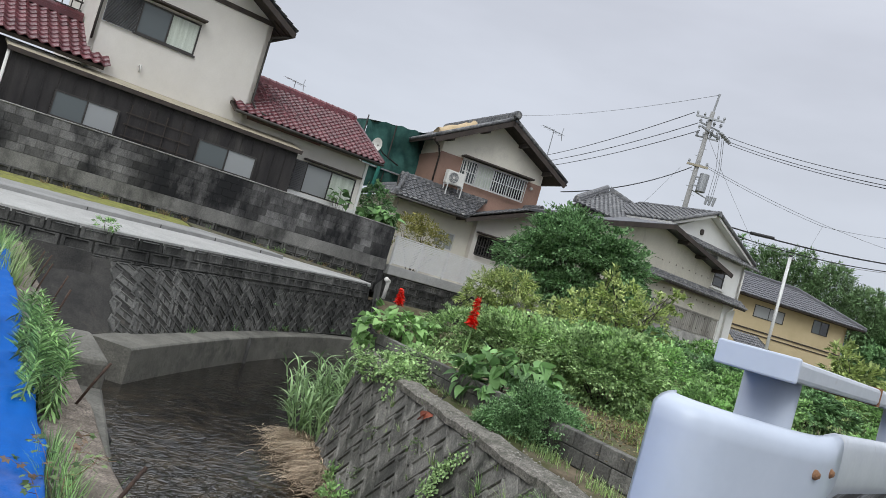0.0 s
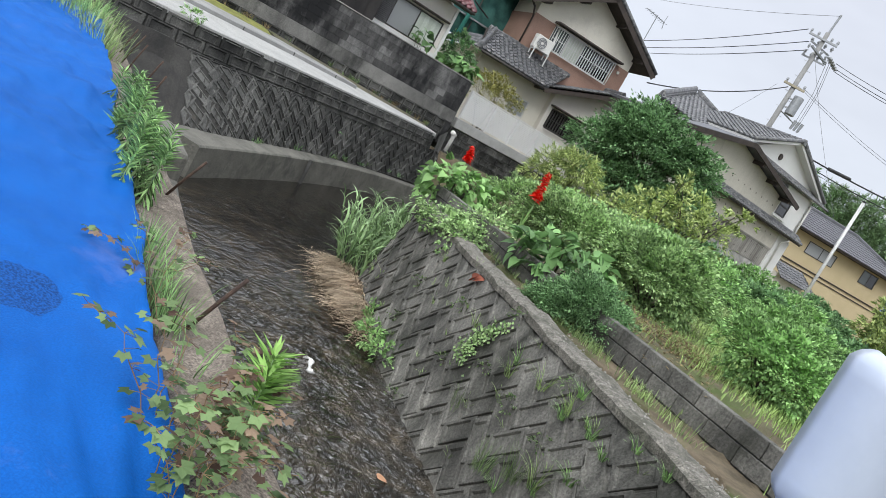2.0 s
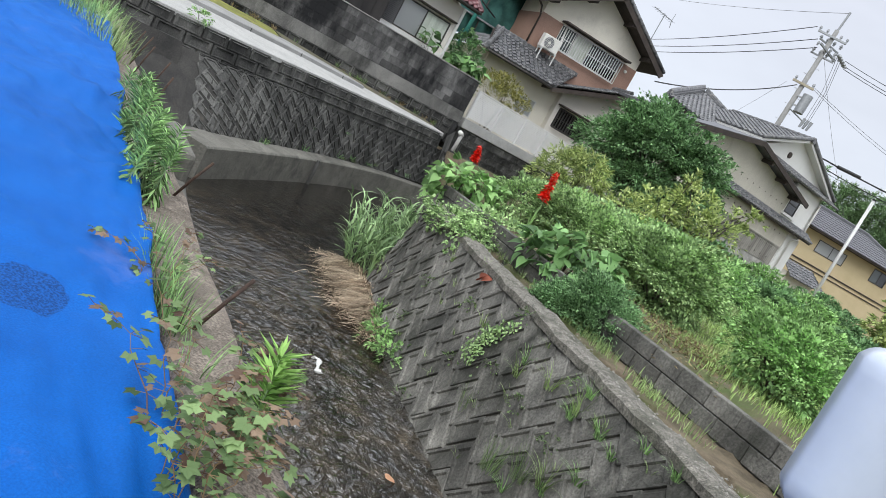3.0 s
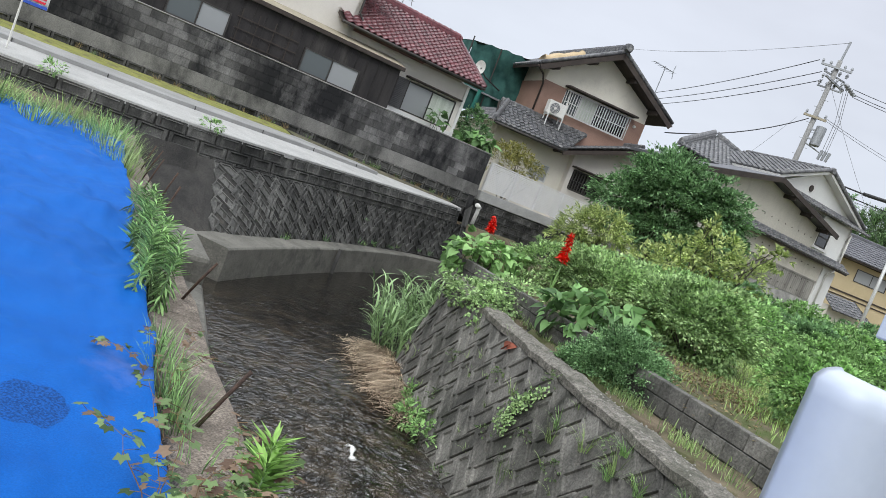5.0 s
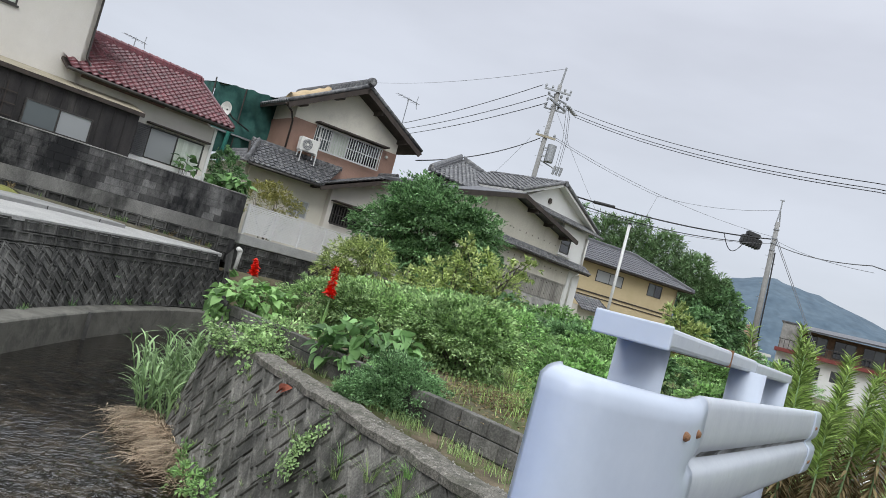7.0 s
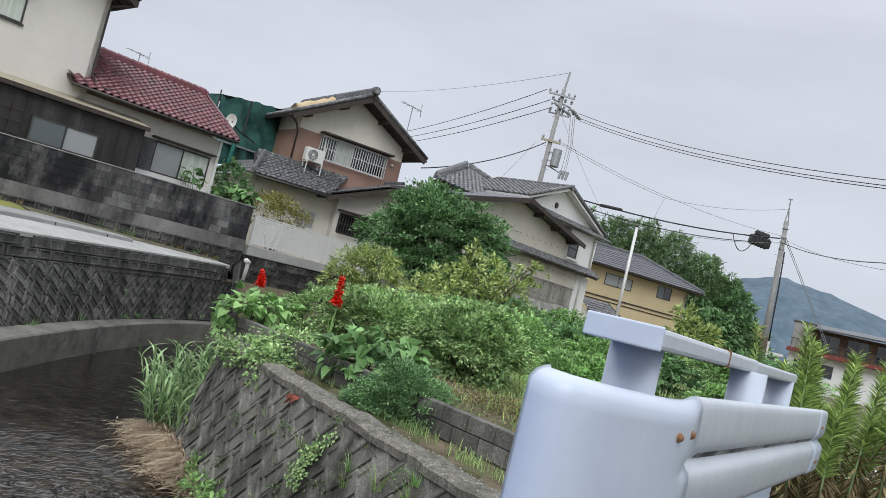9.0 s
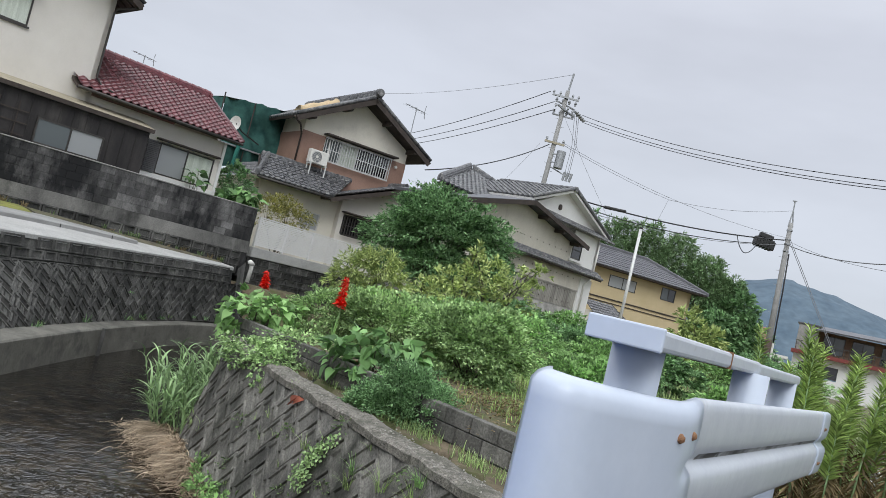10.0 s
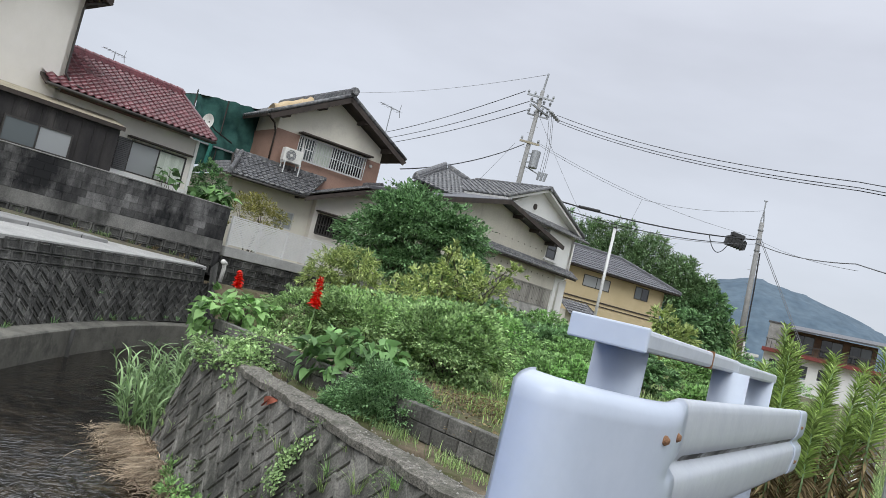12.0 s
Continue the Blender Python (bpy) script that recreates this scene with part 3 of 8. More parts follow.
# near bank: battered wall from the bridge to the bend
COPE_A, COPE_D = Vector((-2.46, 10.97, 0)), Vector((0.53, -0.848, 0))
OUT = Vector((-0.848, -0.53, 0))
NEAR_TOP = smooth_line([(-1.2, 15.6, 0), (-2.35, 14.2, 0), (-2.95, 12.7, 0), (-2.62, 11.3, 0), COPE_A + COPE_D * 0.9, COPE_A + COPE_D * 6, COPE_A + COPE_D * 13.5], 160)
N_LEN = sum((b - a).length for a, b in zip(NEAR_TOP, NEAR_TOP[1:]))


def along(line, s):
    k = min(max(s / N_LEN * (len(line) - 1), 0), len(line) - 1.001)
    i = int(k)
    return line[i].lerp(line[i + 1], k - i)


def near_face(s, h):
    """h up the slope, 0 at the stream bed to 1.85 under the coping."""
    p, q = along(NEAR_TOP, s), along(NEAR_TOP, s + 0.1)
    d = (q - p).normalized()
    outw = Vector((d.y, -d.x, 0))
    if (p - along(NEAR_TOP, s - 0.1)).length > 1e-6 and outw.dot(OUT) < -0.5:
        outw = -outw
    f = h / 1.85
    return p + outw * (0.47 * (1 - f)) + Vector((0, 0, -2.15 + 1.79 * f))


near_wall = thing("revetment", "grey battered herringbone concrete block wall on the stream bank", "retaining wall", kind="structure")
low_row = [near_face(N_LEN * i / 60, 0) for i in range(61)]
top_row = [near_face(N_LEN * i / 60, 1.85) for i in range(61)]
loft("backing", low_row, top_row, CONC_DARK, near_wall)
cv, cf = [], []
for i in range(81):
    s = N_LEN * i / 80
    p, q = along(NEAR_TOP, s), along(NEAR_TOP, s + 0.1)
    d = (q - p).normalized()
    inn = -Vector((d.y, -d.x, 0))
    wob = 0.012 * math.sin(s * 5.1) + 0.01 * math.sin(s * 13.7) + rnd.uniform(-0.008, 0.008)
    for a, z in ((-0.05 + wob, -0.40), (-0.055 + wob, -0.325 + wob * 0.5), (-0.015, -0.30), (0.2 + wob, -0.295 + wob), (0.30 + wob, -0.32), (0.34, -0.6)):
        cv.append(p + inn * a + Vector((0, 0, z)))
for i in range(80):
    for k in range(5):
        cf.append((i * 6 + k, (i + 1) * 6 + k, (i + 1) * 6 + k + 1, i * 6 + k + 1))
part("coping", mesh("coping", cv, cf), CONC_COPE, near_wall, "pebbly weathered concrete coping")

peb = Geo()
for _ in range(900):
    q = along(NEAR_TOP, rnd.uniform(2.5, N_LEN - 1)) + Vector((0.848, 0.53, 0)) * rnd.uniform(-0.03, 0.29)
    r = rnd.uniform(0.006, 0.016)
    z = -0.302 + rnd.uniform(-0.004, 0.004)
    peb.add([q + Vector((r, 0, z)), q + Vector((0, r * 0.8, z)), q + Vector((-r, 0, z)), q + Vector((0, -r * 0.8, z)), q + Vector((0, 0, z + r * 0.9))], [(0, 1, 4), (1, 2, 4), (2, 3, 4), (3, 0, 4)])
tagged(part("pebbles", peb.mesh("pebbles"), surface("pale_grit", (0.16, 0.15, 0.13), (0.42, 0.40, 0.36), 40, 0.9, 0.2, 90)), "pale grit and pebbles set in the coping", "pebbles", kind="stuff")

# the low garden wall of two courses behind the coping
garden_wall = thing("garden_wall", "low weathered wall of two concrete block courses", "wall", kind="structure")
G_A, G_D = Vector((1.73, 6.16, 0)), Vector((-0.603, 0.797, 0))
G_N = Vector((-0.797, -0.603, 0))
g_len = 9.2
gm = Matrix(((G_D.x, -G_N.x, 0, G_A.x - G_D.x * 1.6), (G_D.y, -G_N.y, 0, G_A.y - G_D.y * 1.6), (0, 0, 1, -0.33), (0, 0, 0, 1)))
solid("core", 0, g_len, 0.02, 0.11, -0.2, 0.30, MORTAR, garden_wall, m=gm)
for row in range(2):
    for k in range(int(g_len / 0.4)):
        x0 = k * 0.4 + (0.2 if row else 0)
        jit = rnd.uniform(-0.008, 0.008)
        g = Geo().box(x0 + 0.006, x0 + 0.394, jit, 0.12, row * 0.165 + 0.005, row * 0.165 + 0.16, gm)
        part("block", bevelled(g, 0.006), CONC_DARK, garden_wall)

# far bank: footing, herringbone slope, two courses of panelled blocks, kerb
far_wall = thing("revetment", "blackened herringbone block wall round the outside of the bend", "retaining wall", kind="structure")
fv, ff = [], []
for p, q in zip(FOOT, FOOT[1:] + [FOOT[-1] * 2 - FOOT[-2]]):
    d = (q - p).normalized()
    back = Vector((-d.y, d.x, 0))
    for a, z in ((0, -2.5), (0, -1.43), (0.03, -1.4), (0.75, -1.37)):
        fv.append(p + back * a + Vector((0, 0, z)))
for i in range(len(FOOT) - 1):
    for k in range(3):
        ff.append((i * 4 + k, (i + 1) * 4 + k, (i + 1) * 4 + k + 1, i * 4 + k + 1))
ff.append((0, 1, 2, 3))
part("footing", mesh("footing", fv, ff), FOOTING, far_wall, "smooth concrete footing along the water")
part("joint", Geo().box(-6.80, -6.72, 17.2, 17.225, -2.2, -1.39).mesh("joint"), MORTAR, far_wall)

SLOPE_LOW = smooth_line([(-9.3, 10.9, -1.45), (-7.9, 11.5, -1.45), (-7.25, 12.6, -1.45), (-7.3, 15.0, -1.42), (-7.3, 17.5, -1.4), (-7.1, 20.2, -1.38), (-6.6, 22.9, -1.36), (-5.7, 25.0, -1.3)], 80)
SLOPE_TOP = smooth_line([(-10.3, 12.2, -0.30), (-8.8, 13.15, -0.28), (-8.12, 14.3, -0.26), (-7.85, 15.8, -0.22), (-7.6, 17.7, -0.2), (-7.2, 20.2, -0.18), (-6.7, 22.6, -0.15), (-5.95, 24.8, -0.14)], 80)
F_LEN = sum((b - a).length for a, b in zip(SLOPE_LOW, SLOPE_LOW[1:]))


def far_face(s, h):
    k = min(max(s / F_LEN * 79, 0), 78.999)
    i = int(k)
    return SLOPE_LOW[i].lerp(SLOPE_LOW[i + 1], k - i).lerp(SLOPE_TOP[i].lerp(SLOPE_TOP[i + 1], k - i), h / 1.4)


# near-black concrete for the corner face and the backing behind the blocks
CORNER = surface("near_black_concrete", (0.02, 0.019, 0.018), (0.05, 0.047, 0.042), 1.8, 0.9, 0.7, 40, stain=((0.09, 0.075, 0.06), 1.1, 0.6, 0.75), streak=0.5, grain=0.4)
loft("end_face", [(-6.6, 9.2, -2.4), (-7.5, 10.2, -2.4), (-8.6, 11.2, -2.4), (-7.5, 12.2, -2.4)], [(-7.4, 9.9, -0.25), (-8.6, 10.9, -0.25), (-9.6, 12.1, -0.2), (-8.6, 13.2, -0.2)], CORNER, far_wall)
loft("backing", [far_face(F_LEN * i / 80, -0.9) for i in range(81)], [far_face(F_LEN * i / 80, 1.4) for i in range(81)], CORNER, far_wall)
COURSE_LEN = sum((b - a).length for a, b in zip(KERB, KERB[1:]))


def course_face(s, h):
    k = min(max(s / COURSE_LEN * 59, 0), 58.999)
    i = int(k)
    top, d = KERB[i].lerp(KERB[i + 1], k - i), (KERB[i + 1] - KERB[i]).normalized()
    outw = Vector((d.y, -d.x, 0))
    return top + outw * 0.06 * (1 - h / 0.46) + Vector((0, 0, -0.50 + h))


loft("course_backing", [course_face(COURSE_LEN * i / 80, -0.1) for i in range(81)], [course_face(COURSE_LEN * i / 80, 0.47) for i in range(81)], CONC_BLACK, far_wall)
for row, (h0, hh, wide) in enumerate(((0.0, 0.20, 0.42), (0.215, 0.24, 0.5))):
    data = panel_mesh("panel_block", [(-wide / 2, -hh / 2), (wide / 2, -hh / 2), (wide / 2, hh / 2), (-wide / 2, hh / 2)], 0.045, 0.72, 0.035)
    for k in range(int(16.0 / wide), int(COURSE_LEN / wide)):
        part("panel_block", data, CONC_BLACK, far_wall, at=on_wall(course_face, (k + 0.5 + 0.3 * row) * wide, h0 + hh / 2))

big_panel = panel_mesh("panel_block", [(-0.29, -0.115), (0.29, -0.115), (0.29, 0.115), (-0.29, 0.115)], 0.04, 0.74, 0.036)
for row, h0 in enumerate((0.335, 0.10, -0.135)):
    for k in range(10):
        part("panel_block", big_panel, CONC_BLACK, far_wall, at=on_wall(course_face, 10.2 + 0.59 * k + 0.3 * (row % 2), h0))

# return of the wall up to the terrace
loft("return_face", [(-5.75, 24.6, -2.4), (-5.85, 25.4, -2.4), (-6.4, 26.6, -2.4)], [(-6.05, 24.3, 0.36), (-6.1, 25.3, 0.6), (-6.45, 26.6, 0.85)], CONC_BLACK, far_wall)
# kerb, pale road and mossy verge on the far bank
def ribbon(name, line, offsets, material, label, category):
    """A strip along the kerb: offsets are (across, up) pairs, across counted away from the stream."""
    vs, fs, n = [], [], len(offsets)
    for i, p in enumerate(line):
        q = line[i + 1] if i + 1 < len(line) else p * 2 - line[i - 1]
        d = (q - p).normalized()
        back = Vector((-d.y, d.x, 0)).normalized()
        vs += [p + back * a + Vector((0, 0, z)) for a, z in offsets]
    for i in range(len(line) - 1):
        for k in range(n - 1):
            fs.append((i * n + k, (i + 1) * n + k, (i + 1) * n + k + 1, i * n + k + 1))
    return tagged(part(name, mesh(name, vs, fs), material), label, category, kind="structure")


def lane_point(p, f, up=0.0):
    """A point across the lane: f runs from the kerb's edge (0) to the foot of the block wall (1)."""
    u = (p - H1_O).dot(W_U)
    foot = H1_O + W_U * u + W_N * 1.56
    q = p.lerp(foot, f)
    q.z = p.z + (0.72 - 0.30 * min(max((u + 6) / 6, 0), 1) - p.z) * f + up
    return q


def lane_strip(name, line, rows_, material, label, category):
    """A strip across the lane: rows of (fraction, height above the slope), with a little unevenness."""
    n = len(rows_)
    vs = []
    for i, p in enumerate(line):
        vs += [lane_point(p, f + (0.012 * math.sin(i * 1.9) + 0.01 * math.sin(i * 0.7) if ragged else 0), z) for f, z, ragged in rows_]
    fs = [(i * n + k, (i + 1) * n + k, (i + 1) * n + k + 1, i * n + k + 1) for i in range(len(line) - 1) for k in range(n - 1)]
    fs += [tuple(range(n)), tuple(range((len(line) - 1) * n, len(line) * n))[::-1]]
    return tagged(part(name, mesh(name, vs, fs), material), label, category, kind="structure")


LONG_KERB = resample(KERB, 120)
kerb = ribbon("kerb", LONG_KERB, ((-0.03, -0.10), (-0.03, -0.01), (0.0, 0.01), (0.06, 0.012)), CONC_LIGHT, "pale concrete kerb edge along the top of the wall", "kerb")
lane_strip("pavement", LONG_KERB, ((0.004, -0.05, 0), (0.004, 0.008, 0), (0.58, 0.0, 0), (0.60, -0.06, 0)), CONC_LIGHT, "broad pale concrete apron beside the stream", "pavement")
LIP = [p for p in LONG_KERB if (p - H1_O).dot(W_U) < -3.6]
lane_strip("road", LIP, ((0.36, -0.1, 0), (0.36, 0.085, 0), (0.372, 0.095, 0), (0.72, 0.02, 0)), ROAD, "grey worn lane raised a little above the apron", "road")
lane_strip("verge", [p for p in LONG_KERB if (p - H1_O).dot(W_U) < -6.2], ((0.58, -0.05, 0), (0.66, 0.03, 1), (0.76, 0.06, 1), (0.90, 0.05, 0), (1.0, 0.0, 0)), MOSS, "strip of yellow-green moss and grass along the wall foot", "verge")
lane_strip("verge", [p for p in LONG_KERB if (p - H1_O).dot(W_U) > -6.3], ((0.58, -0.05, 0), (0.72, 0.02, 1), (0.82, 0.04, 1), (1.0, 0.0, 0)), surface("verge_earth", (0.07, 0.062, 0.045), (0.15, 0.135, 0.09), 5, 0.95, 0.9, 60, stain=((0.10, 0.12, 0.04), 2.5, 0.5, 0.65)), "dark earth and sparse weeds where the verge narrows", "verge")
for k in range(4, len(LIP) - 2, 9):  # open joints across the lip
    a, b = lane_point(LIP[k], 0.357, -0.02), lane_point(LIP[k], 0.357, 0.09)
    part("joint", Geo().tube([a, b], 0.012, 5).mesh("joint"), MORTAR, kerb)

# ---- the left bank: wall top, tarpaulin ----
L_D, L_O = Vector((-0.652, 0.758, 0)), Vector((-0.81, 1.72, 0))
L_N = Vector((-0.758, -0.652, 0))  # towards the tarpaulin
left_wall = thing("bank_wall", "pebbly brown concrete wall top along the stream", "retaining wall", kind="structure")
bv, bf = [], []
for i in range(50):
    s = -3.0 + 14.5 * i / 49
    p = L_O + L_D * s
    w = 0.012 * math.sin(s * 4.3) + 0.008 * math.sin(s * 11)
    for a, z in ((-0.30 + w, -2.4), (-0.30 + w, -0.14), (-0.275 + w, -0.11), (-0.02 - w, -0.1 + w), (0.0, -0.13), (0.02, -0.5)):
        bv.append(p + L_N * a + Vector((0, 0, z)))
for i in range(49):
    for k in range(5):
        bf.append((i * 6 + k, i * 6 + k + 1, (i + 1) * 6 + k + 1, (i + 1) * 6 + k))
part("wall_top", mesh("wall_top", bv, bf, True), CONC_BROWN, left_wall)
em = Matrix(((L_D.x, -L_N.x, 0, L_O.x + L_D.x * 6.1), (L_D.y, -L_N.y, 0, L_O.y + L_D.y * 6.1), (0, 0, 1, 0), (0, 0, 0, 1)))
ledge_v = [L_O + L_D * q + L_N * a + Vector((0, 0, z)) for q, w in ((-2.5, 0.5), (2.6, 0.575), (5.1, 0.80)) for a, z in ((-0.28, -2.4), (-0.28, -0.56), (-w + 0.03, -0.585), (-w, -0.62), (-w - 0.06, -2.4))]
part("ledge", mesh("ledge", ledge_v, [(i * 5 + k, i * 5 + k + 1, i * 5 + k + 6, i * 5 + k + 5) for i in range(2) for k in range(4)]), FOOTING, left_wall, "pale concrete ledge beside the wall")
part("end_block", bevelled(Geo().box(-1.1, 0.15, 0.29, 0.78, -2.4, -0.34, em), 0.05, 2), FOOTING, left_wall, "pale concrete block at the water")
part("outfall", bevelled(Geo().box(0.16, 1.6, 0.4, 1.25, -2.4, -1.35, em), 0.02), CONC_BLACK, left_wall)


def tarp_height(a, s):
    f = 0.03 * noise.noise(Vector((a * 1.3, s * 1.3, 0.3))) + 0.04 * noise.noise(Vector((a * 4, s * 2.2, 4.0))) + 0.04 * abs(noise.noise(Vector((a * 9 + s, s * 3, 9.0)))) + 0.012 * abs(noise.noise(Vector((a * 2.5 - s * 5, s * 11 + a * 3, 2.0))))
    return -0.07 + f + 0.016 * s


tv, tf = [], []
NA, NS = 110, 220
for j in range(NS + 1):
    s = -2.2 + 10.9 * j / NS
    for i in range(NA + 1):
        a = 7.0 * (i / NA) ** 1.5
        edge = 0.02 + 0.014 * math.sin(s * 2.3) + 0.008 * math.sin(s * 7.1)
        z = tarp_height(a, s)
        if i == 0:
            z, a = -0.17, -0.005
        elif i == 1:
            z -= 0.03
        tv.append(L_O + L_D * (s + 0.06 * math.sin(a * 3) * (j == NS)) + L_N * (a + edge) + Vector((0, 0, z)))
for j in range(NS):
    for i in range(NA):
        k = j * (NA + 1) + i
        tf.append((k, k + NA + 1, k + NA + 2, k + 1))
tarp = tagged(part("tarpaulin", mesh("tarpaulin", tv, tf, True), TARP), "creased bright blue plastic tarpaulin spread over the bank", "tarpaulin")

for k, (s, a, lean, h) in enumerate(((0.95, -0.1, 0.12, 0.3), (2.6, -0.2, 0.12, 0.3), (4.6, -0.2, 0.06, 0.38), (5.3, -0.22, 0.08, 0.4), (6.0, -0.15, 0.08, 0.4), (6.8, -0.18, 0.1, 0.4), (7.5, -0.2, 0.06, 0.36))):
    p = L_O + L_D * s + L_N * a + Vector((0, 0, -0.16))
    g = Geo().tube([p, p + Vector((lean * 0.6, 0.02, h * 0.6)), p + Vector((lean, 0.05, h))], 0.008, 7)
    tagged(part("rebar", g.mesh("rebar", True), REBAR), "short rusty bar standing out of the wall top", "rebar", "rebars")

# ---- the bridge deck under the camera ----
dv = [(-5, -7.5), (-0.98, -0.55), (2.35, 5.2), (4.4, 4.1), (9.5, 1.0), (12, -6)]
g = Geo()
g.add([(x, y, 0.0) for x, y in dv] + [(x, y, -0.35) for x, y in dv], [tuple(range(6)), tuple(range(11, 5, -1))] + [(i, i + 6, (i + 1) % 6 + 6, (i + 1) % 6) for i in range(6)])
tagged(part("bridge_deck", g.mesh("bridge_deck"), surface("asphalt", (0.045, 0.045, 0.047), (0.06, 0.06, 0.06), 4, 0.9, 0.8, 150)), "worn asphalt bridge deck", "road", kind="structure")


# ---- block wall on the far side of the lane ----
block_wall = thing("block_wall", "soot-blackened concrete block wall with a projecting base course", "wall", frame_at(H1_O.x + W_N.x * 1.6, H1_O.y + W_N.y * 1.6, 0, 43), kind="structure")
BW0, BW1 = -16.0, 0.9
BAND = surface("grey_render_band", (0.13, 0.126, 0.118), (0.25, 0.242, 0.225), 0.9, 0.9, 0.5, 40, stain=((0.03, 0.03, 0.028), 0.7, 0.5, 0.68), streak=0.6, grain=0.3)
solid("core", BW0, BW1 - 0.01, 0.012, 0.15, 0.1, 2.33, BLOCK, block_wall)
bh, bl = 0.216, 0.43
shared_block = bevelled(Geo().box(0.003, bl - 0.003, 0.0, 0.16, 0.003, bh - 0.003), 0.005)
data = bpy.data.meshes.new("block")
shared_block.to_mesh(data)
shared_block.free()
for row in range(5):
    x = BW0 + (bl / 2 if row % 2 else 0)
    while x + bl <= BW1 + 0.01:
        part("block", data, BLOCK, block_wall, at=pose(x, rnd.uniform(-0.004, 0.002), 1.27 + row * bh))
        x += bl
solid("top_course", BW0, BW1, -0.02, 0.17, 2.352, 2.385, CONC, block_wall, bevel=0.008)
solid("render_band", BW0, BW1 - 0.005, -0.012, 0.15, 0.885, 1.266, BAND, block_wall)
wall_panel_block = panel_mesh("panel_block", [(-0.22, -0.118), (0.22, -0.118), (0.22, 0.118), (-0.22, 0.118)], 0.05, 0.72, 0.04)
for row in range(3):
    x = BW0 + 0.25 + 0.2 * (row % 2) if row == 0 else (-9.0 if row == 1 else -5.0)
    while x < BW1 - 0.2:
        part("panel_block", wall_panel_block, CONC_BLACK, block_wall, at=pose(x, -0.005, 0.76 - row * 0.24, 90))
        x += 0.45


# ---- house parts ----
def wall_panel(name, x0, x1, z0, z1, y, thick, holes, material, parent, label="", top=None):
    """An upright wall with real openings; top(x) may give a sloping upper edge above z1."""
    xs_ = sorted({x0, x1, *[h[0] for h in holes], *[h[1] for h in holes]})
    zs_ = sorted({z0, z1, *[h[2] for h in holes], *[h[3] for h in holes]})
    g = Geo()

    def open_at(i, j):
        if not (0 <= i < len(xs_) - 1 and 0 <= j < len(zs_) - 1):
            return True
        cx, cz = (xs_[i] + xs_[i + 1]) / 2, (zs_[j] + zs_[j + 1]) / 2
        return any(h[0] < cx < h[1] and h[2] < cz < h[3] for h in holes)

    for i in range(len(xs_) - 1):
        for j in range(len(zs_) - 1):
            if open_at(i, j):
                continue
            a, b, c, d = xs_[i], xs_[i + 1], zs_[j], zs_[j + 1]
            g.add([(a, y, c), (b, y, c), (b, y, d), (a, y, d)], [(0, 1, 2, 3)])
            g.add([(a, y + thick, c), (b, y + thick, c), (b, y + thick, d), (a, y + thick, d)], [(3, 2, 1, 0)])
            for di, dj, e0, e1 in ((-1, 0, (a, c), (a, d)), (1, 0, (b, d), (b, c)), (0, -1, (b, c), (a, c)), (0, 1, (a, d), (b, d))):
                if open_at(i + di, j + dj):
                    g.add([(e0[0], y, e0[1]), (e1[0], y, e1[1]), (e1[0], y + thick, e1[1]), (e0[0], y + thick, e0[1])], [(0, 1, 2, 3)])
    if top:
        px, pz = top
        g.add([(x0, y, z1), (x1, y, z1), (px, y, pz), (x0, y + thick, z1), (x1, y + thick, z1), (px, y + thick, pz)], [(0, 1, 2), (5, 4, 3), (1, 4, 5, 2), (0, 2, 5, 3)])
    return part(name, g.mesh(name), material, parent, label)


def window(parent, x0, x1, z0, z1, y, frame_mat, panes, deep=0.05, name="window", label=""):
    """A sliding window: frame ring, meeting stiles, one pane each."""
    t = 0.045
    g = Geo().box(x0, x1, y, y + deep, z0, z0 + t).box(x0, x1, y, y + deep, z1 - t, z1).box(x0, x0 + t, y, y + deep, z0 + t, z1 - t).box(x1 - t, x1, y, y + deep, z0 + t, z1 - t)
    n = len(panes)
    for k in range(1, n):
        xm = x0 + (x1 - x0) * k / n
        g.box(xm - t / 2, xm + t / 2, y + 0.005, y + deep - 0.005, z0 + t, z1 - t)
    w = part(name, g.mesh(name), frame_mat, parent, label)
    for k, pm in enumerate(panes):
        a, b = x0 + (x1 - x0) * k / n, x0 + (x1 - x0) * (k + 1) / n
        part("pane", Geo().box(a + 0.02, b - 0.02, y + 0.02 + 0.008 * (k % 2), y + 0.026 + 0.008 * (k % 2), z0 + 0.03, z1 - 0.03).mesh("pane"), pm, w)
    return w


def grille(parent, x0, x1, z0, z1, y, n, material):
    g = Geo().box(x0, x1, y, y + 0.03, z0, z0 + 0.04).box(x0, x1, y, y + 0.03, z1 - 0.04, z1).box(x0, x1, y, y + 0.03, (z0 + z1) / 2 - 0.012, (z0 + z1) / 2 + 0.012)
    for k in range(n + 1):
        x = x0 + (x1 - x0 - 0.025) * k / n
        g.box(x, x + 0.025, y - 0.01, y + 0.02, z0 + 0.02, z1 - 0.02)
    return part("grille", g.mesh("grille"), material, parent, "pale window bars")


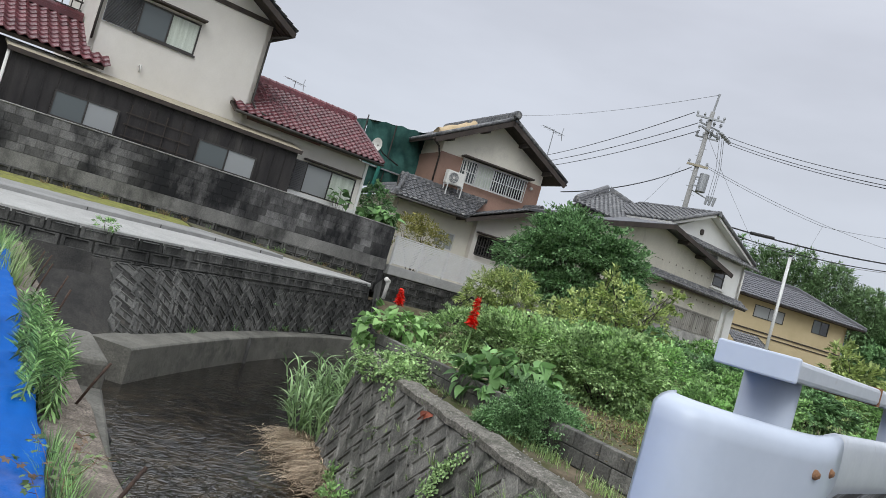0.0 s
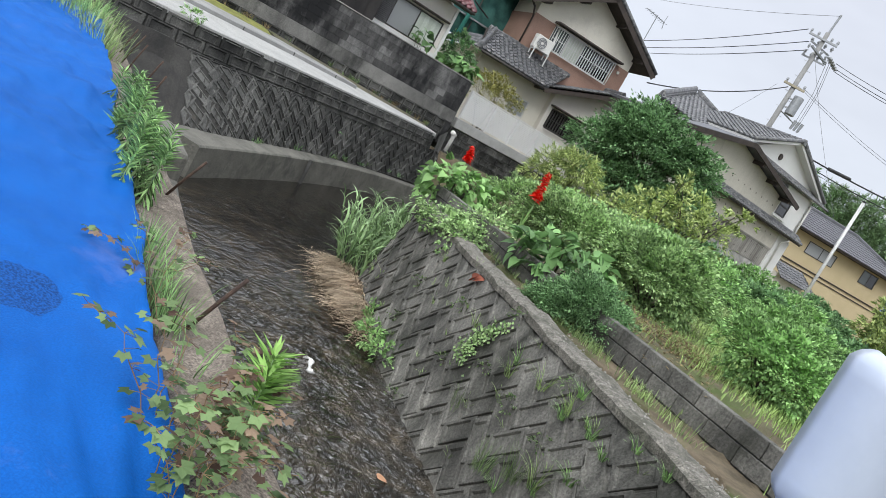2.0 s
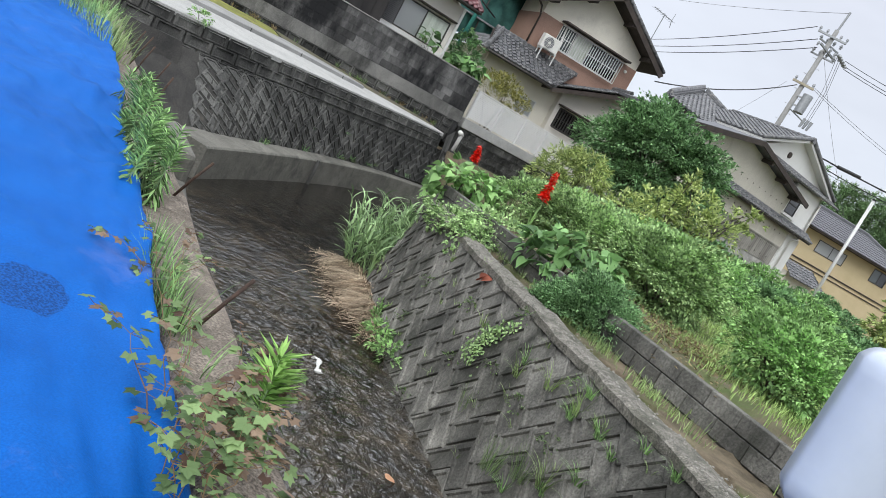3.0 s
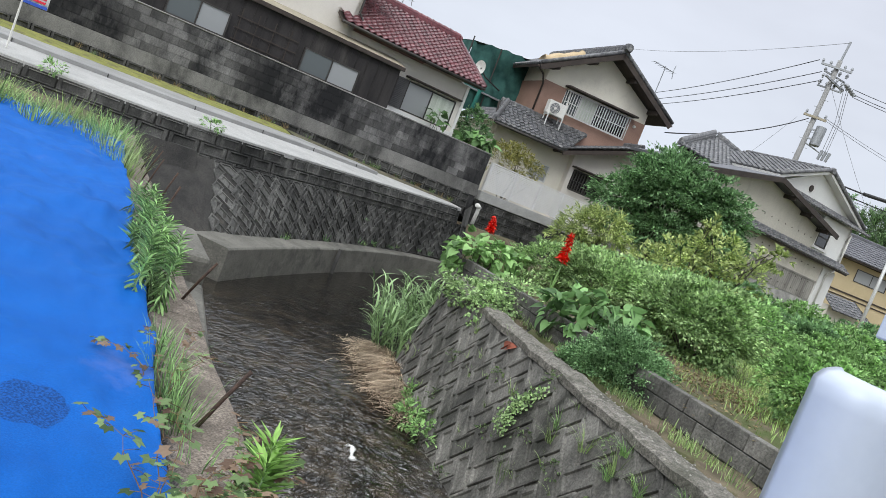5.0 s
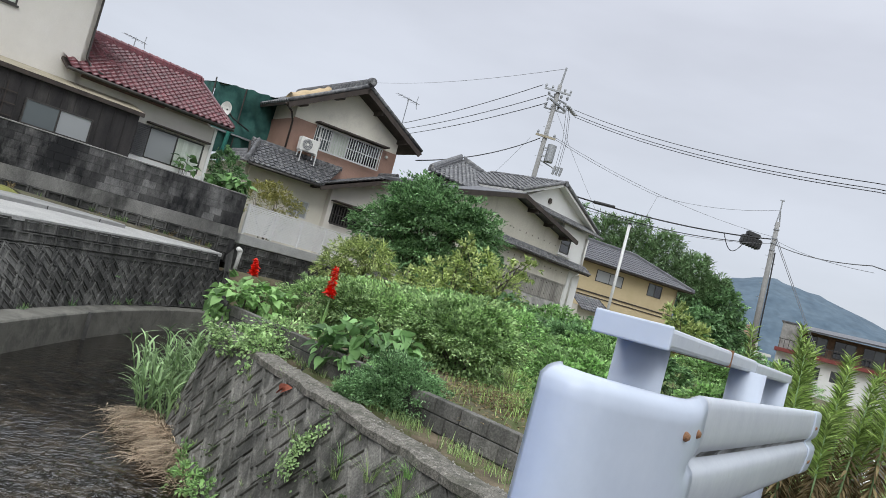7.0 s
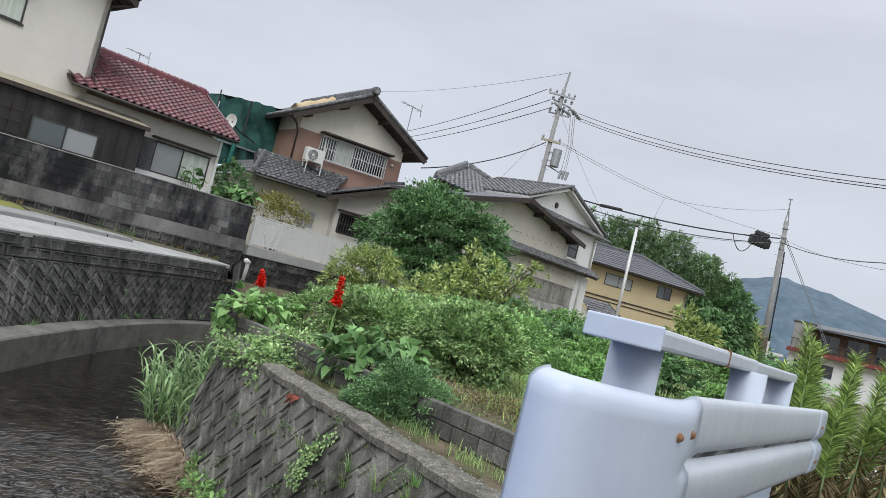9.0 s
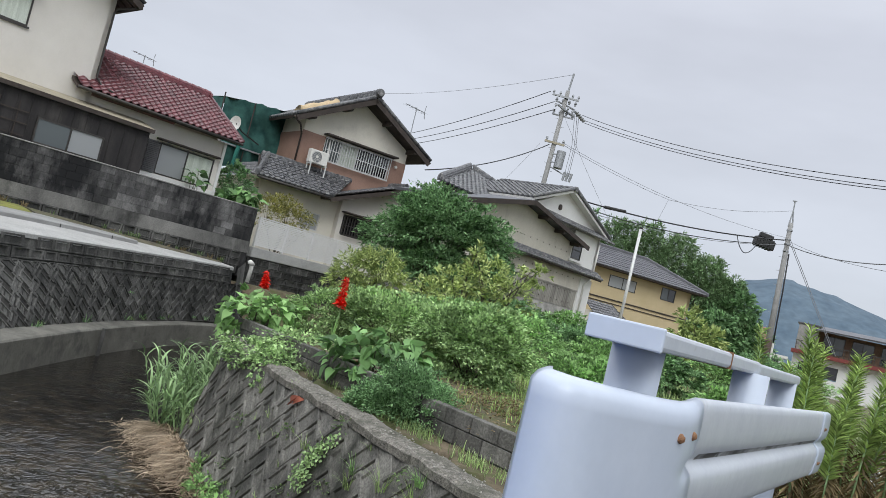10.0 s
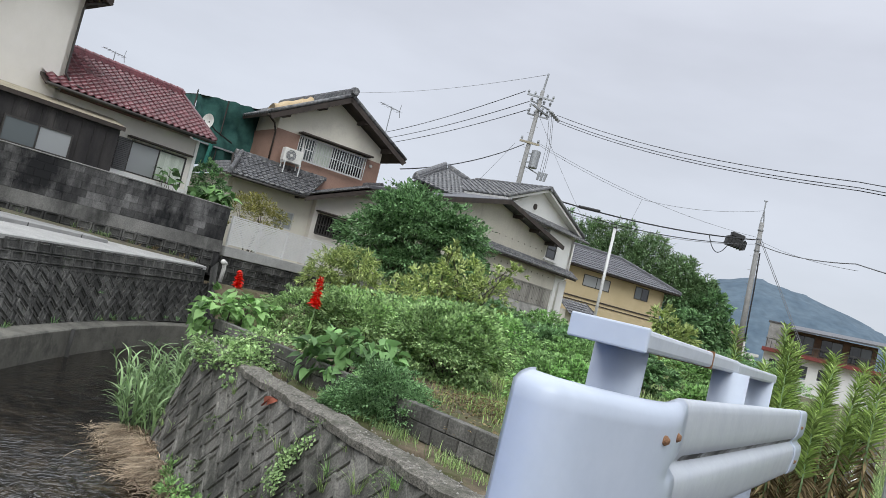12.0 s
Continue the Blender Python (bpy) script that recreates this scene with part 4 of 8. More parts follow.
def shutter(parent, x0, x1, z0, z1, y, n, material):
    g = Geo().box(x0, x1, y + 0.03, y + 0.06, z0, z1)
    for k in range(n):
        z = z0 + (z1 - z0) * k / n
        h = (z1 - z0) / n
        g.add([(x0, y + 0.03, z), (x1, y + 0.03, z), (x1, y, z + 0.1 * h), (x0, y, z + 0.1 * h), (x0, y + 0.03, z + h * 0.9), (x1, y + 0.03, z + h * 0.9)], [(0, 1, 2, 3), (3, 2, 5, 4)])
    return part("shutter_box", g.mesh("shutter_box"), material, parent, "dark slatted shutter box")


def tile_sheet(name, p0, p1, p2, p3, wide, long, material, parent, amp=0.035, label="", steps=6):
    """A roof slope of pan tiles: p0, p1 the eave, p2, p3 the top; waves across, a step at each course."""
    p0, p1, p2, p3 = (Vector(p) for p in (p0, p1, p2, p3))
    nrm = (p1 - p0).cross(p3 - p0).normalized()
    if nrm.z < 0:
        nrm = -nrm
    ex = (p1 - p0).normalized()
    span = (p1 - p0).length
    s3, s2 = (p3 - p0).dot(ex), (p2 - p0).dot(ex)
    rise = p3 - p0 - ex * s3
    cols = max(1, round(span / wide))
    rows = max(1, round(rise.length / long))
    lo, hi = min(0, s3), max(span, s2)
    nu = round((hi - lo) / span * cols) * steps
    vs, fs = [], []
    for r in range(rows):
        for lift, v in ((0.045, r / rows), (0.01, (r + 1) / rows)):
            for i in range(nu + 1):
                ph = (i % steps) / steps
                wave = amp * (math.cos(2 * math.pi * ph) * 0.7 + 0.3 * math.cos(4 * math.pi * ph))
                along_ = min(max(lo + (hi - lo) * i / nu, s3 * v), span + (s2 - span) * v)
                vs.append(p0 + ex * along_ + rise * v + nrm * (wave + lift))
    n = nu + 1
    for r in range(rows):
        a = 2 * r * n
        for i in range(nu):
            fs.append((a + i, a + i + 1, a + n + i + 1, a + n + i))
            if r + 1 < rows:
                fs.append((a + n + i, a + n + i + 1, a + 2 * n + i + 1, a + 2 * n + i))
    # front lip down to the deck
    k = len(vs)
    for i in range(n):
        vs.append(Vector(vs[i]) - nrm * 0.07)
    for i in range(nu):
        fs.append((k + i, k + i + 1, i + 1, i))
    return part(name, mesh(name, vs, fs), material, parent, label)


def tile_pieces(p0, p1, p2, p3, wide, long, material, parent):
    """A roof slope laid with single S-shaped tiles that share one mesh."""
    p0, p1, p2, p3 = (Vector(p) for p in (p0, p1, p2, p3))
    ex, ey = (p1 - p0).normalized(), None
    cols = round((p1 - p0).length / wide)
    rows = round((p3 - p0).length / long)
    w, l = (p1 - p0).length / cols, (p3 - p0).length / rows
    up = (p3 - p0).normalized()
    nrm = ex.cross(up).normalized()
    vs, fs, n = [], [], 6
    for y, lift in ((-0.05, 0.05), (l, 0.012)):
        for i in range(n + 1):
            ph = i / n
            vs.append((ph * w * 1.06, y, lift + 0.045 * math.cos(2 * math.pi * ph) * (1 if ph < 0.8 else 0.8)))
    for i in range(n):
        fs.append((i, i + 1, n + 2 + i, n + 1 + i))
    k = len(vs)
    vs += [(x, y, z - 0.035) for x, y, z in vs[: n + 1]]
    for i in range(n):
        fs.append((k + i, k + i + 1, i + 1, i))
    data = mesh("tile", vs, fs, True)
    for r in range(rows):
        for c_ in range(cols):
            p = p0 + ex * (c_ * w) + up * (r * l)
            at = Matrix(((ex.x, up.x, nrm.x, p.x), (ex.y, up.y, nrm.y, p.y), (ex.z, up.z, nrm.z, p.z), (0, 0, 0, 1)))
            part("tile", data, material, parent, at=at)


def slab(name, p0, p1, p2, p3, thick, material, parent, label=""):
    """A flat board from a quad, thick downwards along its normal."""
    ps = [Vector(p) for p in (p0, p1, p2, p3)]
    nrm = (ps[1] - ps[0]).cross(ps[3] - ps[0]).normalized()
    if nrm.z < 0:
        nrm = -nrm
    lo = [p - nrm * thick for p in ps]
    return part(name, mesh(name, ps + lo, [(0, 1, 2, 3), (7, 6, 5, 4), (0, 4, 5, 1), (1, 5, 6, 2), (2, 6, 7, 3), (3, 7, 4, 0)]), material, parent, label)


def ridge_line(parent, a, b, material, high=0.22, wide=0.2, n=None, name="ridge"):
    """A stacked ridge with a rounded cap and a knob at each end."""
    a, b = Vector(a), Vector(b)
    d = (b - a).normalized()
    s = d.cross(Vector((0, 0, 1))).normalized()
    prof = [(-wide / 2, -0.05), (-wide / 2, high * 0.35), (-wide * 0.42, high * 0.4), (-wide * 0.42, high * 0.7), (-wide * 0.25, high * 0.95), (0, high * 1.08), (wide * 0.25, high * 0.95), (wide * 0.42, high * 0.7), (wide * 0.42, high * 0.4), (wide / 2, high * 0.35), (wide / 2, -0.05)]
    vs, fs, m = [], [], len(prof)
    k = n or max(2, int((b - a).length / 0.25))
    for i in range(2 * k):
        p = a.lerp(b, ((i + 1) // 2) / k)
        f = 1.06 if i % 2 == 0 else 0.97
        vs += [p + s * x * f + Vector((0, 0, z * f)) for x, z in prof]
    for i in range(2 * k - 1):
        for j in range(m - 1):
            fs.append((i * m + j, i * m + j + 1, (i + 1) * m + j + 1, (i + 1) * m + j))
    fs += [tuple(range(m)), tuple(range((2 * k - 1) * m, 2 * k * m))[::-1]]
    r = part(name, mesh(name, vs, fs), material, parent)
    return r


def gutter(parent, pts, r=0.05, material=None, name="downpipe"):
    return part(name, Geo().tube(pts, r, 8).mesh(name, True), material or WOOD, parent)


# ---- house with red tiles: local x along the facade, y into the house ----
house1 = thing("house", "cream plastered two-storey house with red tiles and a blackened lean-to", "house", frame_at(H1_O.x, H1_O.y, 0, 43))
# upper storey
wall_panel("wall", -9.46, -4.55, 3.9, 7.34, 0.0, 0.15, [(-9.3, -6.67, 5.45, 6.44)], PLASTER, house1, "cream plaster gable wall", top=(-7.0, 8.62))
wall_panel("side_wall", 0, 5.0, 3.9, 7.34, 0.0, 0.15, [], PLASTER, house1).matrix_basis = pose(-4.55, 0.0, 0, 0, 0, 90)
wall_panel("side_wall", 0, 5.0, 3.9, 7.34, 0.0, 0.15, [], PLASTER, house1).matrix_basis = pose(-9.31, 0.0, 0, 0, 0, 90)
solid("gable_band", -9.5, -4.5, -0.04, 0.02, 7.28, 7.42, WOOD, house1)
shutter(house1, -9.3, -8.42, 5.45, 6.42, -0.08, 26, SHUTTER)
window(house1, -8.4, -6.67, 5.47, 6.42, -0.02, ALU, [PANE, CURTAIN])
solid("awning", -9.35, -6.6, -0.3, 0.0, 6.5, 6.56, WOOD, house1, bevel=0.01)
solid("sill", -8.45, -6.62, -0.06, 0.02, 5.42, 5.47, ALU, house1)
for sgn, tag in ((1, "roof"), (-1, "roof")):
    ex = -7.0 + sgn * 2.93
    slab(tag, (ex, -0.75, 7.2), (ex, 5.4, 7.2), (-7.0, 5.4, 8.75), (-7.0, -0.75, 8.75), 0.08, WOOD, house1, "dark boarded eaves")
    tile_sheet("roof_tiles", (ex, -0.78, 7.24), (ex, 5.4, 7.24), (-7.0, 5.4, 8.79), (-7.0, -0.78, 8.79), 0.27, 0.27, GREY_TILE, house1)
    for k in range(9):
        y = -0.7 + k * 0.42
        slab("rafter", (ex + sgn * 0.01, y, 7.12), (ex + sgn * 0.01, y + 0.05, 7.12), (-7.0 + sgn * 2.3, y + 0.05, 7.45), (-7.0 + sgn * 2.3, y, 7.45), 0.06, WOOD, house1)
    slab("barge_board", (ex, -0.77, 7.17), (ex, -0.72, 7.17), (-7.0, -0.72, 8.72), (-7.0, -0.77, 8.72), 0.16, WOOD, house1)
gutter(house1, [(-4.1, -0.7, 7.1), (-4.1, 5, 7.1)], 0.05, ALU, "gutter")
gutter(house1, [(-4.12, -0.65, 7.08), (-4.5, -0.1, 6.95), (-4.56, -0.06, 6.8), (-4.56, -0.06, 4.85), (-4.4, -0.2, 4.62), (-4.15, -0.5, 4.5)], 0.035, ALU)
gutter(house1, [(-9.44, -0.06, 7.1), (-9.44, -0.06, 4.85)], 0.035, ALU)
part("spout", Geo().tube([(-8.0, -0.02, 4.62), (-8.0, -0.12, 4.62), (-8.0, -0.12, 4.42)], 0.035, 8).mesh("spout", True), PLASTIC, house1)
# right-hand single storey room
wall_panel("wall", -4.55, 0.05, 0.85, 4.28, 0.0, 0.15, [(-2.12, -0.17, 2.62, 3.64)], PLASTER, house1)
wall_panel("side_wall", 0, 4.2, 0.85, 4.28, 0.0, 0.15, [], PLASTER, house1).matrix_basis = pose(0.05, 0.15, 0, 0, 0, 90)
window(house1, -2.12, -0.17, 2.62, 3.62, 0.0, ALU, [PANE_FROST, CURTAIN], 0.08)
solid("awning", -2.3, -0.08, -0.22, 0.0, 3.68, 3.74, WOOD, house1, bevel=0.01)
solid("sill", -2.6, 0.03, -0.05, 0.02, 2.44, 2.6, WHITE_WALL, house1)
shutter(house1, -2.55, -2.14, 2.62, 3.62, -0.07, 18, SHUTTER)
solid("corner_post", 0.0, 0.1, -0.05, 0.06, 0.85, 4.28, WHITE_WALL, house1)
E0, E1 = (-4.6, -0.62, 4.40), (0.27, -0.62, 4.40)
T0, T1 = (-4.6, 2.35, 5.98), (0.27, 2.35, 5.98)
slab("roof", (E0[0], -0.6, 4.36), (E1[0], -0.6, 4.36), (T1[0], 2.35, 5.94), (T0[0], 2.35, 5.94), 0.1, WOOD, house1, "timber roof deck")
slab("back_roof", (E0[0], 5.3, 4.36), (E1[0], 5.3, 4.36), (T1[0], 2.35, 5.94), (T0[0], 2.35, 5.94), 0.1, RED_TILE, house1)
tile_pieces(E0, E1, T1, T0, 0.235, 0.225, RED_TILE, house1)
slab("roof", (-5.2, -0.6, 4.36), (-4.58, -0.6, 4.36), (-4.58, 0.0, 4.66), (-5.2, 0.0, 4.66), 0.08, WOOD, house1)
tile_pieces((-5.2, -0.62, 4.4), (-4.6, -0.62, 4.4), (-4.6, 0.02, 4.72), (-5.2, 0.02, 4.72), 0.27, 0.27, RED_TILE, house1)
ridge_line(house1, (-4.55, 2.35, 5.98), (0.32, 2.35, 5.98), RED_TILE, 0.2, 0.2)
part("ridge_end", Geo().tube([(0.3, 2.35, 6.02), (0.4, 2.35, 6.05)], [0.14, 0.11], 8).mesh("ridge_end"), RED_TILE, house1)
gutter(house1, [(-5.2, -0.66, 4.33), (0.3, -0.66, 4.33)], 0.045, ALU, "gutter")
part("gable_tiles", Geo().tube([(0.3, -0.6, 4.44), (0.3, 2.3, 6.0)], 0.07, 8).mesh("gable_tiles", True), RED_TILE, house1)
wall_panel("gable", 0, 4.0, 4.28, 4.3, 0.0, 0.12, [], PLASTER, house1, top=(2.0, 5.8)).matrix_basis = pose(0.06, 0.3, 0, 0, 0, 90)
# left-hand single storey part
slab("roof", (-14.5, -0.6, 4.15), (-9.0, -0.6, 4.15), (-9.0, 1.6, 5.4), (-14.5, 1.6, 5.4), 0.1, WOOD, house1)
tile_pieces((-14.5, -0.62, 4.2), (-9.42, -0.62, 4.2), (-9.42, 1.6, 5.46), (-14.5, 1.6, 5.46), 0.27, 0.27, RED_TILE, house1)
tile_pieces((-9.42, -0.62, 4.2), (-8.9, -0.62, 4.2), (-8.9, -0.05, 4.52), (-9.42, -0.05, 4.52), 0.26, 0.27, RED_TILE, house1)
ridge_line(house1, (-14.5, 1.6, 5.48), (-9.5, 1.6, 5.48), RED_TILE, 0.22, 0.22)
wall_panel("wall", -15.0, -4.55, 0.85, 4.1, 0.1, 0.15, [], DARKWOOD, house1)
# blackened lean-to
lean = part("lean_to", Geo().box(-11.2, -2.95, -0.86, -0.02, 0.86, 3.72).mesh("lean_to"), DARKWOOD, house1, "blackened board lean-to")
slab("lean_to_roof", (-11.35, -1.0, 3.80), (-2.88, -1.0, 3.80), (-2.88, 0.0, 4.06), (-11.35, 0.0, 4.06), 0.05, TANSTRIP, house1, "weathered sheet-metal lean-to roof")
solid("fascia", -11.35, -2.88, -1.02, -0.97, 3.68, 3.80, WOOD, house1)
for k in range(22):
    x = -11.1 + k * 0.37
    solid("batten", x, x + 0.03, -0.885, -0.86, 0.9, 3.7, DARKWOOD, house1)
for x0, x1 in ((-10.04, -8.36), (-6.09, -4.23)):
    window(house1, x0, x1, 2.42, 3.13, -0.945, ALU, [PANE, PANE_FROST], 0.05)
for k in range(4):
    solid("lattice", -8.1 + k * 0.5, -8.07 + k * 0.5, -0.90, -0.888, 2.3, 3.4, WOOD, house1)
for k in range(3):
    solid("lattice", -8.2, -6.3, -0.915, -0.905, 2.5 + k * 0.32, 2.53 + k * 0.32, WOOD, house1)
solid("terrace", -16.0, 0.85, -1.42, 3.0, 0.3, 0.86, SOIL, house1)
gutter(house1, [(-11.3, -0.95, 3.7), (-11.3, -0.95, 0.9)], 0.04, PLASTIC)
# roof terrace rail behind the left roof
g = Geo()
for k in range(6):
    g.tube([(-10.8 + 0.25 * k, 2.2, 5.4), (-10.8 + 0.25 * k, 2.2, 6.4)], 0.02, 6)
g.tube([(-10.9, 2.2, 6.1), (-9.5, 2.2, 6.1)], 0.03, 6).tube([(-10.9, 2.2, 6.4), (-9.5, 2.2, 6.4)], 0.03, 6).box(-11.0, -9.5, 2.1, 2.5, 5.7, 5.85)
part("drying_rack", g.mesh("drying_rack"), ALU, house1)


def antenna(at, label, h=1.0):
    t = thing("tv_antenna", label, "antenna", at)
    part("mast", Geo().tube([(0, 0, 0), (0, 0, h)], 0.015, 6).mesh("mast"), STEEL, t)
    part("boom", Geo().tube([(-0.55, 0, h - 0.06), (0.45, 0, h - 0.02)], 0.012, 6).mesh("boom"), STEEL, t)
    for k in range(7):
        x = -0.5 + 0.15 * k
        part("element", Geo().tube([(x, -0.14, h - 0.06), (x, 0.14, h - 0.06)], 0.005, 5).mesh("element"), STEEL, t)
    part("reflector", Geo().tube([(0.45, -0.02, h - 0.22), (0.4, 0, h - 0.02), (0.45, 0.02, h + 0.2)], 0.012, 6).mesh("reflector"), STEEL, t)
    return t


antenna(house1.matrix_basis @ pose(-2.2, 2.6, 6.0, 0, 0, 20), "thin aluminium antenna on the red ridge", 0.55)


# ---- neighbouring house with grey tiles and brown siding ----
house2 = thing("house", "cream gabled house with brown siding and grey clay tiles", "house", frame_at(-2.56, 33.9, 0, 56))
wall_panel("wall", -4.9, 0.0, 4.2, 6.75, 0.0, 0.15, [(-3.9, -0.75, 5.25, 6.24)], PLASTER_OLD, house2, "cream rendered gable", top=(-2.45, 8.0))
wall_panel("side_wall", 0, 6, 1.0, 6.75, 0.0, 0.15, [], PLASTER_OLD, house2).matrix_basis = pose(-4.75, 0.15, 0, 0, 0, 90)
wall_panel("side_wall", 0, 6, 1.0, 6.75, 0.0, 0.15, [], PLASTER_OLD, house2).matrix_basis = pose(0.0, 0.15, 0, 0, 0, 90)
wall_panel("siding", -4.93, 0.03, 4.25, 6.13, -0.03, 0.03, [(-3.9, -0.75, 5.25, 6.2)], BROWNTIN, house2, "brown metal siding")
wall_panel("siding", 0.0, 3.0, 4.25, 6.13, 0.0, 0.03, [], BROWNTIN, house2).matrix_basis = pose(-4.93, 0.0, 0, 0, 0, 90)
for k in range(13):
    x = -4.9 + k * 0.4
    if not -3.95 < x < -0.75:
        solid("seam", x, x + 0.012, -0.036, -0.03, 4.3, 6.12, BROWNTIN, house2)
window(house2, -3.9, -0.75, 5.27, 6.22, 0.0, SILVER, [PANE, CURTAIN, PANE_DARK, PANE_DARK], 0.06)
grille(house2, -3.88, -0.78, 5.22, 6.2, -0.2, 26, SILVER)
solid("awning", -4.0, -0.6, -0.45, 0.0, 6.26, 6.33, WOOD, house2, bevel=0.01)
part("light", Geo().tube([(-0.45, -0.04, 5.95), (-0.45, -0.12, 5.95)], [0.07, 0.06], 8).mesh("light"), PLASTIC, house2)
for sgn in (1, -1):
    ex = -2.45 + sgn * 3.2
    ez = 6.52
    slab("roof", (ex, -0.8, ez), (ex, 6.5, ez), (-2.45, 6.5, 8.28), (-2.45, -0.8, 8.28), 0.1, WOOD, house2)
    tile_sheet("roof_tiles", (ex, -0.84, ez + 0.05), (ex, 6.5, ez + 0.05), (-2.45, 6.5, 8.33), (-2.45, -0.84, 8.33), 0.23, 0.21, GREY_TILE, house2)
    slab("barge_board", (ex, -0.83, ez - 0.02), (ex, -0.76, ez - 0.02), (-2.45, -0.76, 8.26), (-2.45, -0.83, 8.26), 0.2, WOOD, house2)
    for t in (0.3, 0.75):
        x, z = -2.45 + sgn * 3.2 * t, 8.28 - 1.76 * t
        solid("purlin", x - 0.06, x + 0.06, -0.75, 0.1, z - 0.32, z - 0.14, WOOD, house2)
    part("verge_tiles", Geo().tube([(ex, -0.8, ez + 0.08), (-2.45, -0.8, 8.37)], 0.075, 8).mesh("verge_tiles", True), GREY_TILE, house2)
ridge_line(house2, (-2.45, -0.85, 8.34), (-2.45, 6.5, 8.34), GREY_TILE, 0.3, 0.26)
part("ridge_end", Geo().tube([(-2.45, -0.85, 8.5), (-2.45, -1.0, 8.52)], [0.2, 0.16], 10).mesh("ridge_end"), GREY_TILE, house2)
gutter(house2, [(-5.7, -0.75, 6.45), (-5.2, -0.3, 6.3), (-4.98, -0.08, 6.0), (-4.98, -0.08, 4.9)], 0.04, WOOD)
gutter(house2, [(0.8, -0.7, 6.5), (0.8, 4, 6.5)], 0.05, WOOD, "gutter")
# ground floor, lower roofs
wall_panel("ground_floor_wall", -6.3, -2.9, 0.9, 3.85, -0.6, 0.15, [(-4.4, -3.55, 2.35, 3.05)], PLASTER_OLD, house2)
window(house2, -4.4, -3.55, 2.35, 3.05, -0.58, SILVER, [PANE_FROST, PANE_FROST], 0.05)
wall_panel("side_wall", 0, 5, 0.9, 3.85, 0.0, 0.15, [], PLASTER_OLD, house2).matrix_basis = pose(-6.3, -0.45, 0, 0, 0, 90)
wall_panel("wing_wall", -2.9, 1.6, 0.9, 3.95, -0.95, 0.15, [(-2.72, -1.2, 2.5, 3.32)], PLASTER, house2, top=(-0.5, 4.75))
wall_panel("wing_side", 0, 0.9, 0.9, 3.95, 0.0, 0.15, [], PLASTER, house2).matrix_basis = pose(-2.76, -0.94, 0, 0, 0, 90)
window(house2, -2.72, -1.2, 2.5, 3.3, -0.93, ALU, [PANE_DARK, PANE_DARK], 0.05)
grille(house2, -2.72, -1.2, 2.46, 3.3, -1.08, 12, ALU)
solid("awning", -2.85, -1.05, -1.3, -0.95, 3.36, 3.42, WOOD, house2, bevel=0.01)
slab("lower_roof", (-6.8, -1.5, 3.76), (-3.7, -1.5, 3.76), (-2.4, 0.0, 4.72), (-6.4, 0.0, 4.72), 0.1, WOOD, house2)
tile_sheet("lower_roof_tiles", (-6.8, -1.53, 3.8), (-3.6, -1.53, 3.8), (-2.3, 0.0, 4.78), (-6.35, 0.0, 4.78), 0.21, 0.2, GREY_TILE, house2)
tile_sheet("lower_roof_tiles", (-6.82, 3.0, 3.8), (-6.82, -1.53, 3.8), (-6.3, 0.0, 4.78), (-6.3, 3.0, 4.4), 0.21, 0.2, GREY_TILE, house2)
ridge_line(house2, (-6.85, -1.5, 3.84), (-6.1, -0.1, 4.76), GREY_TILE, 0.16, 0.16, name="hip")
ridge_line(house2, (-6.3, 0.02, 4.74), (-2.3, 0.02, 4.78), GREY_TILE, 0.14, 0.16, name="flashing_ridge")
slab("wing_roof", (-3.75, -1.5, 3.74), (-3.75, 0.0, 3.74), (-0.5, 0.0, 4.98), (-0.5, -1.5, 4.98), 0.1, WOOD, house2)
tile_sheet("wing_roof_tiles", (-3.75, 0.0, 3.79), (-3.75, -1.55, 3.79), (-0.5, -1.55, 5.02), (-0.5, 0.0, 5.02), 0.21, 0.2, GREY_TILE, house2)
tile_sheet("wing_roof_tiles", (2.6, -1.55, 3.79), (2.6, 0.0, 3.79), (-0.5, 0.0, 5.02), (-0.5, -1.55, 5.02), 0.21, 0.2, GREY_TILE, house2)
slab("barge_board", (-3.75, -1.56, 3.72), (-3.75, -1.5, 3.72), (-0.5, -1.5, 4.95), (-0.5, -1.56, 4.95), 0.14, WOOD, house2)
ridge_line(house2, (-0.5, -1.5, 5.0), (-0.5, 0, 5.0), GREY_TILE, 0.2, 0.2)
gutter(house2, [(-6.8, -1.58, 3.72), (-3.75, -1.58, 3.72)], 0.045, ALU, "gutter")

h2m = house2.matrix_basis
ac = thing("air_conditioner", "ivory outdoor air conditioner unit standing on the tiled roof", "air conditioner", h2m @ pose(-4.2, -0.42, 4.9))
part("casing", bevelled(Geo().box(-0.4, 0.4, -0.15, 0.15, 0.06, 0.6), 0.02), PLASTIC, ac)
part("fan_grille", Geo().tube([(-0.1, -0.15, 0.33), (-0.1, -0.165, 0.33)], [0.22, 0.22], 20).mesh("fan_grille"), WIRE_GREY, ac)
for r_ in (0.06, 0.11, 0.16, 0.21):
    part("guard_ring", Geo().tube([(-0.1 + r_ * math.cos(t), -0.172, 0.33 + r_ * math.sin(t)) for t in np.linspace(0, 2 * math.pi, 21)], 0.006, 5).mesh("guard_ring"), PLASTIC, ac)
part("hub", Geo().tube([(-0.1, -0.165, 0.33), (-0.1, -0.18, 0.33)], 0.05, 12).mesh("hub"), PLASTIC, ac)
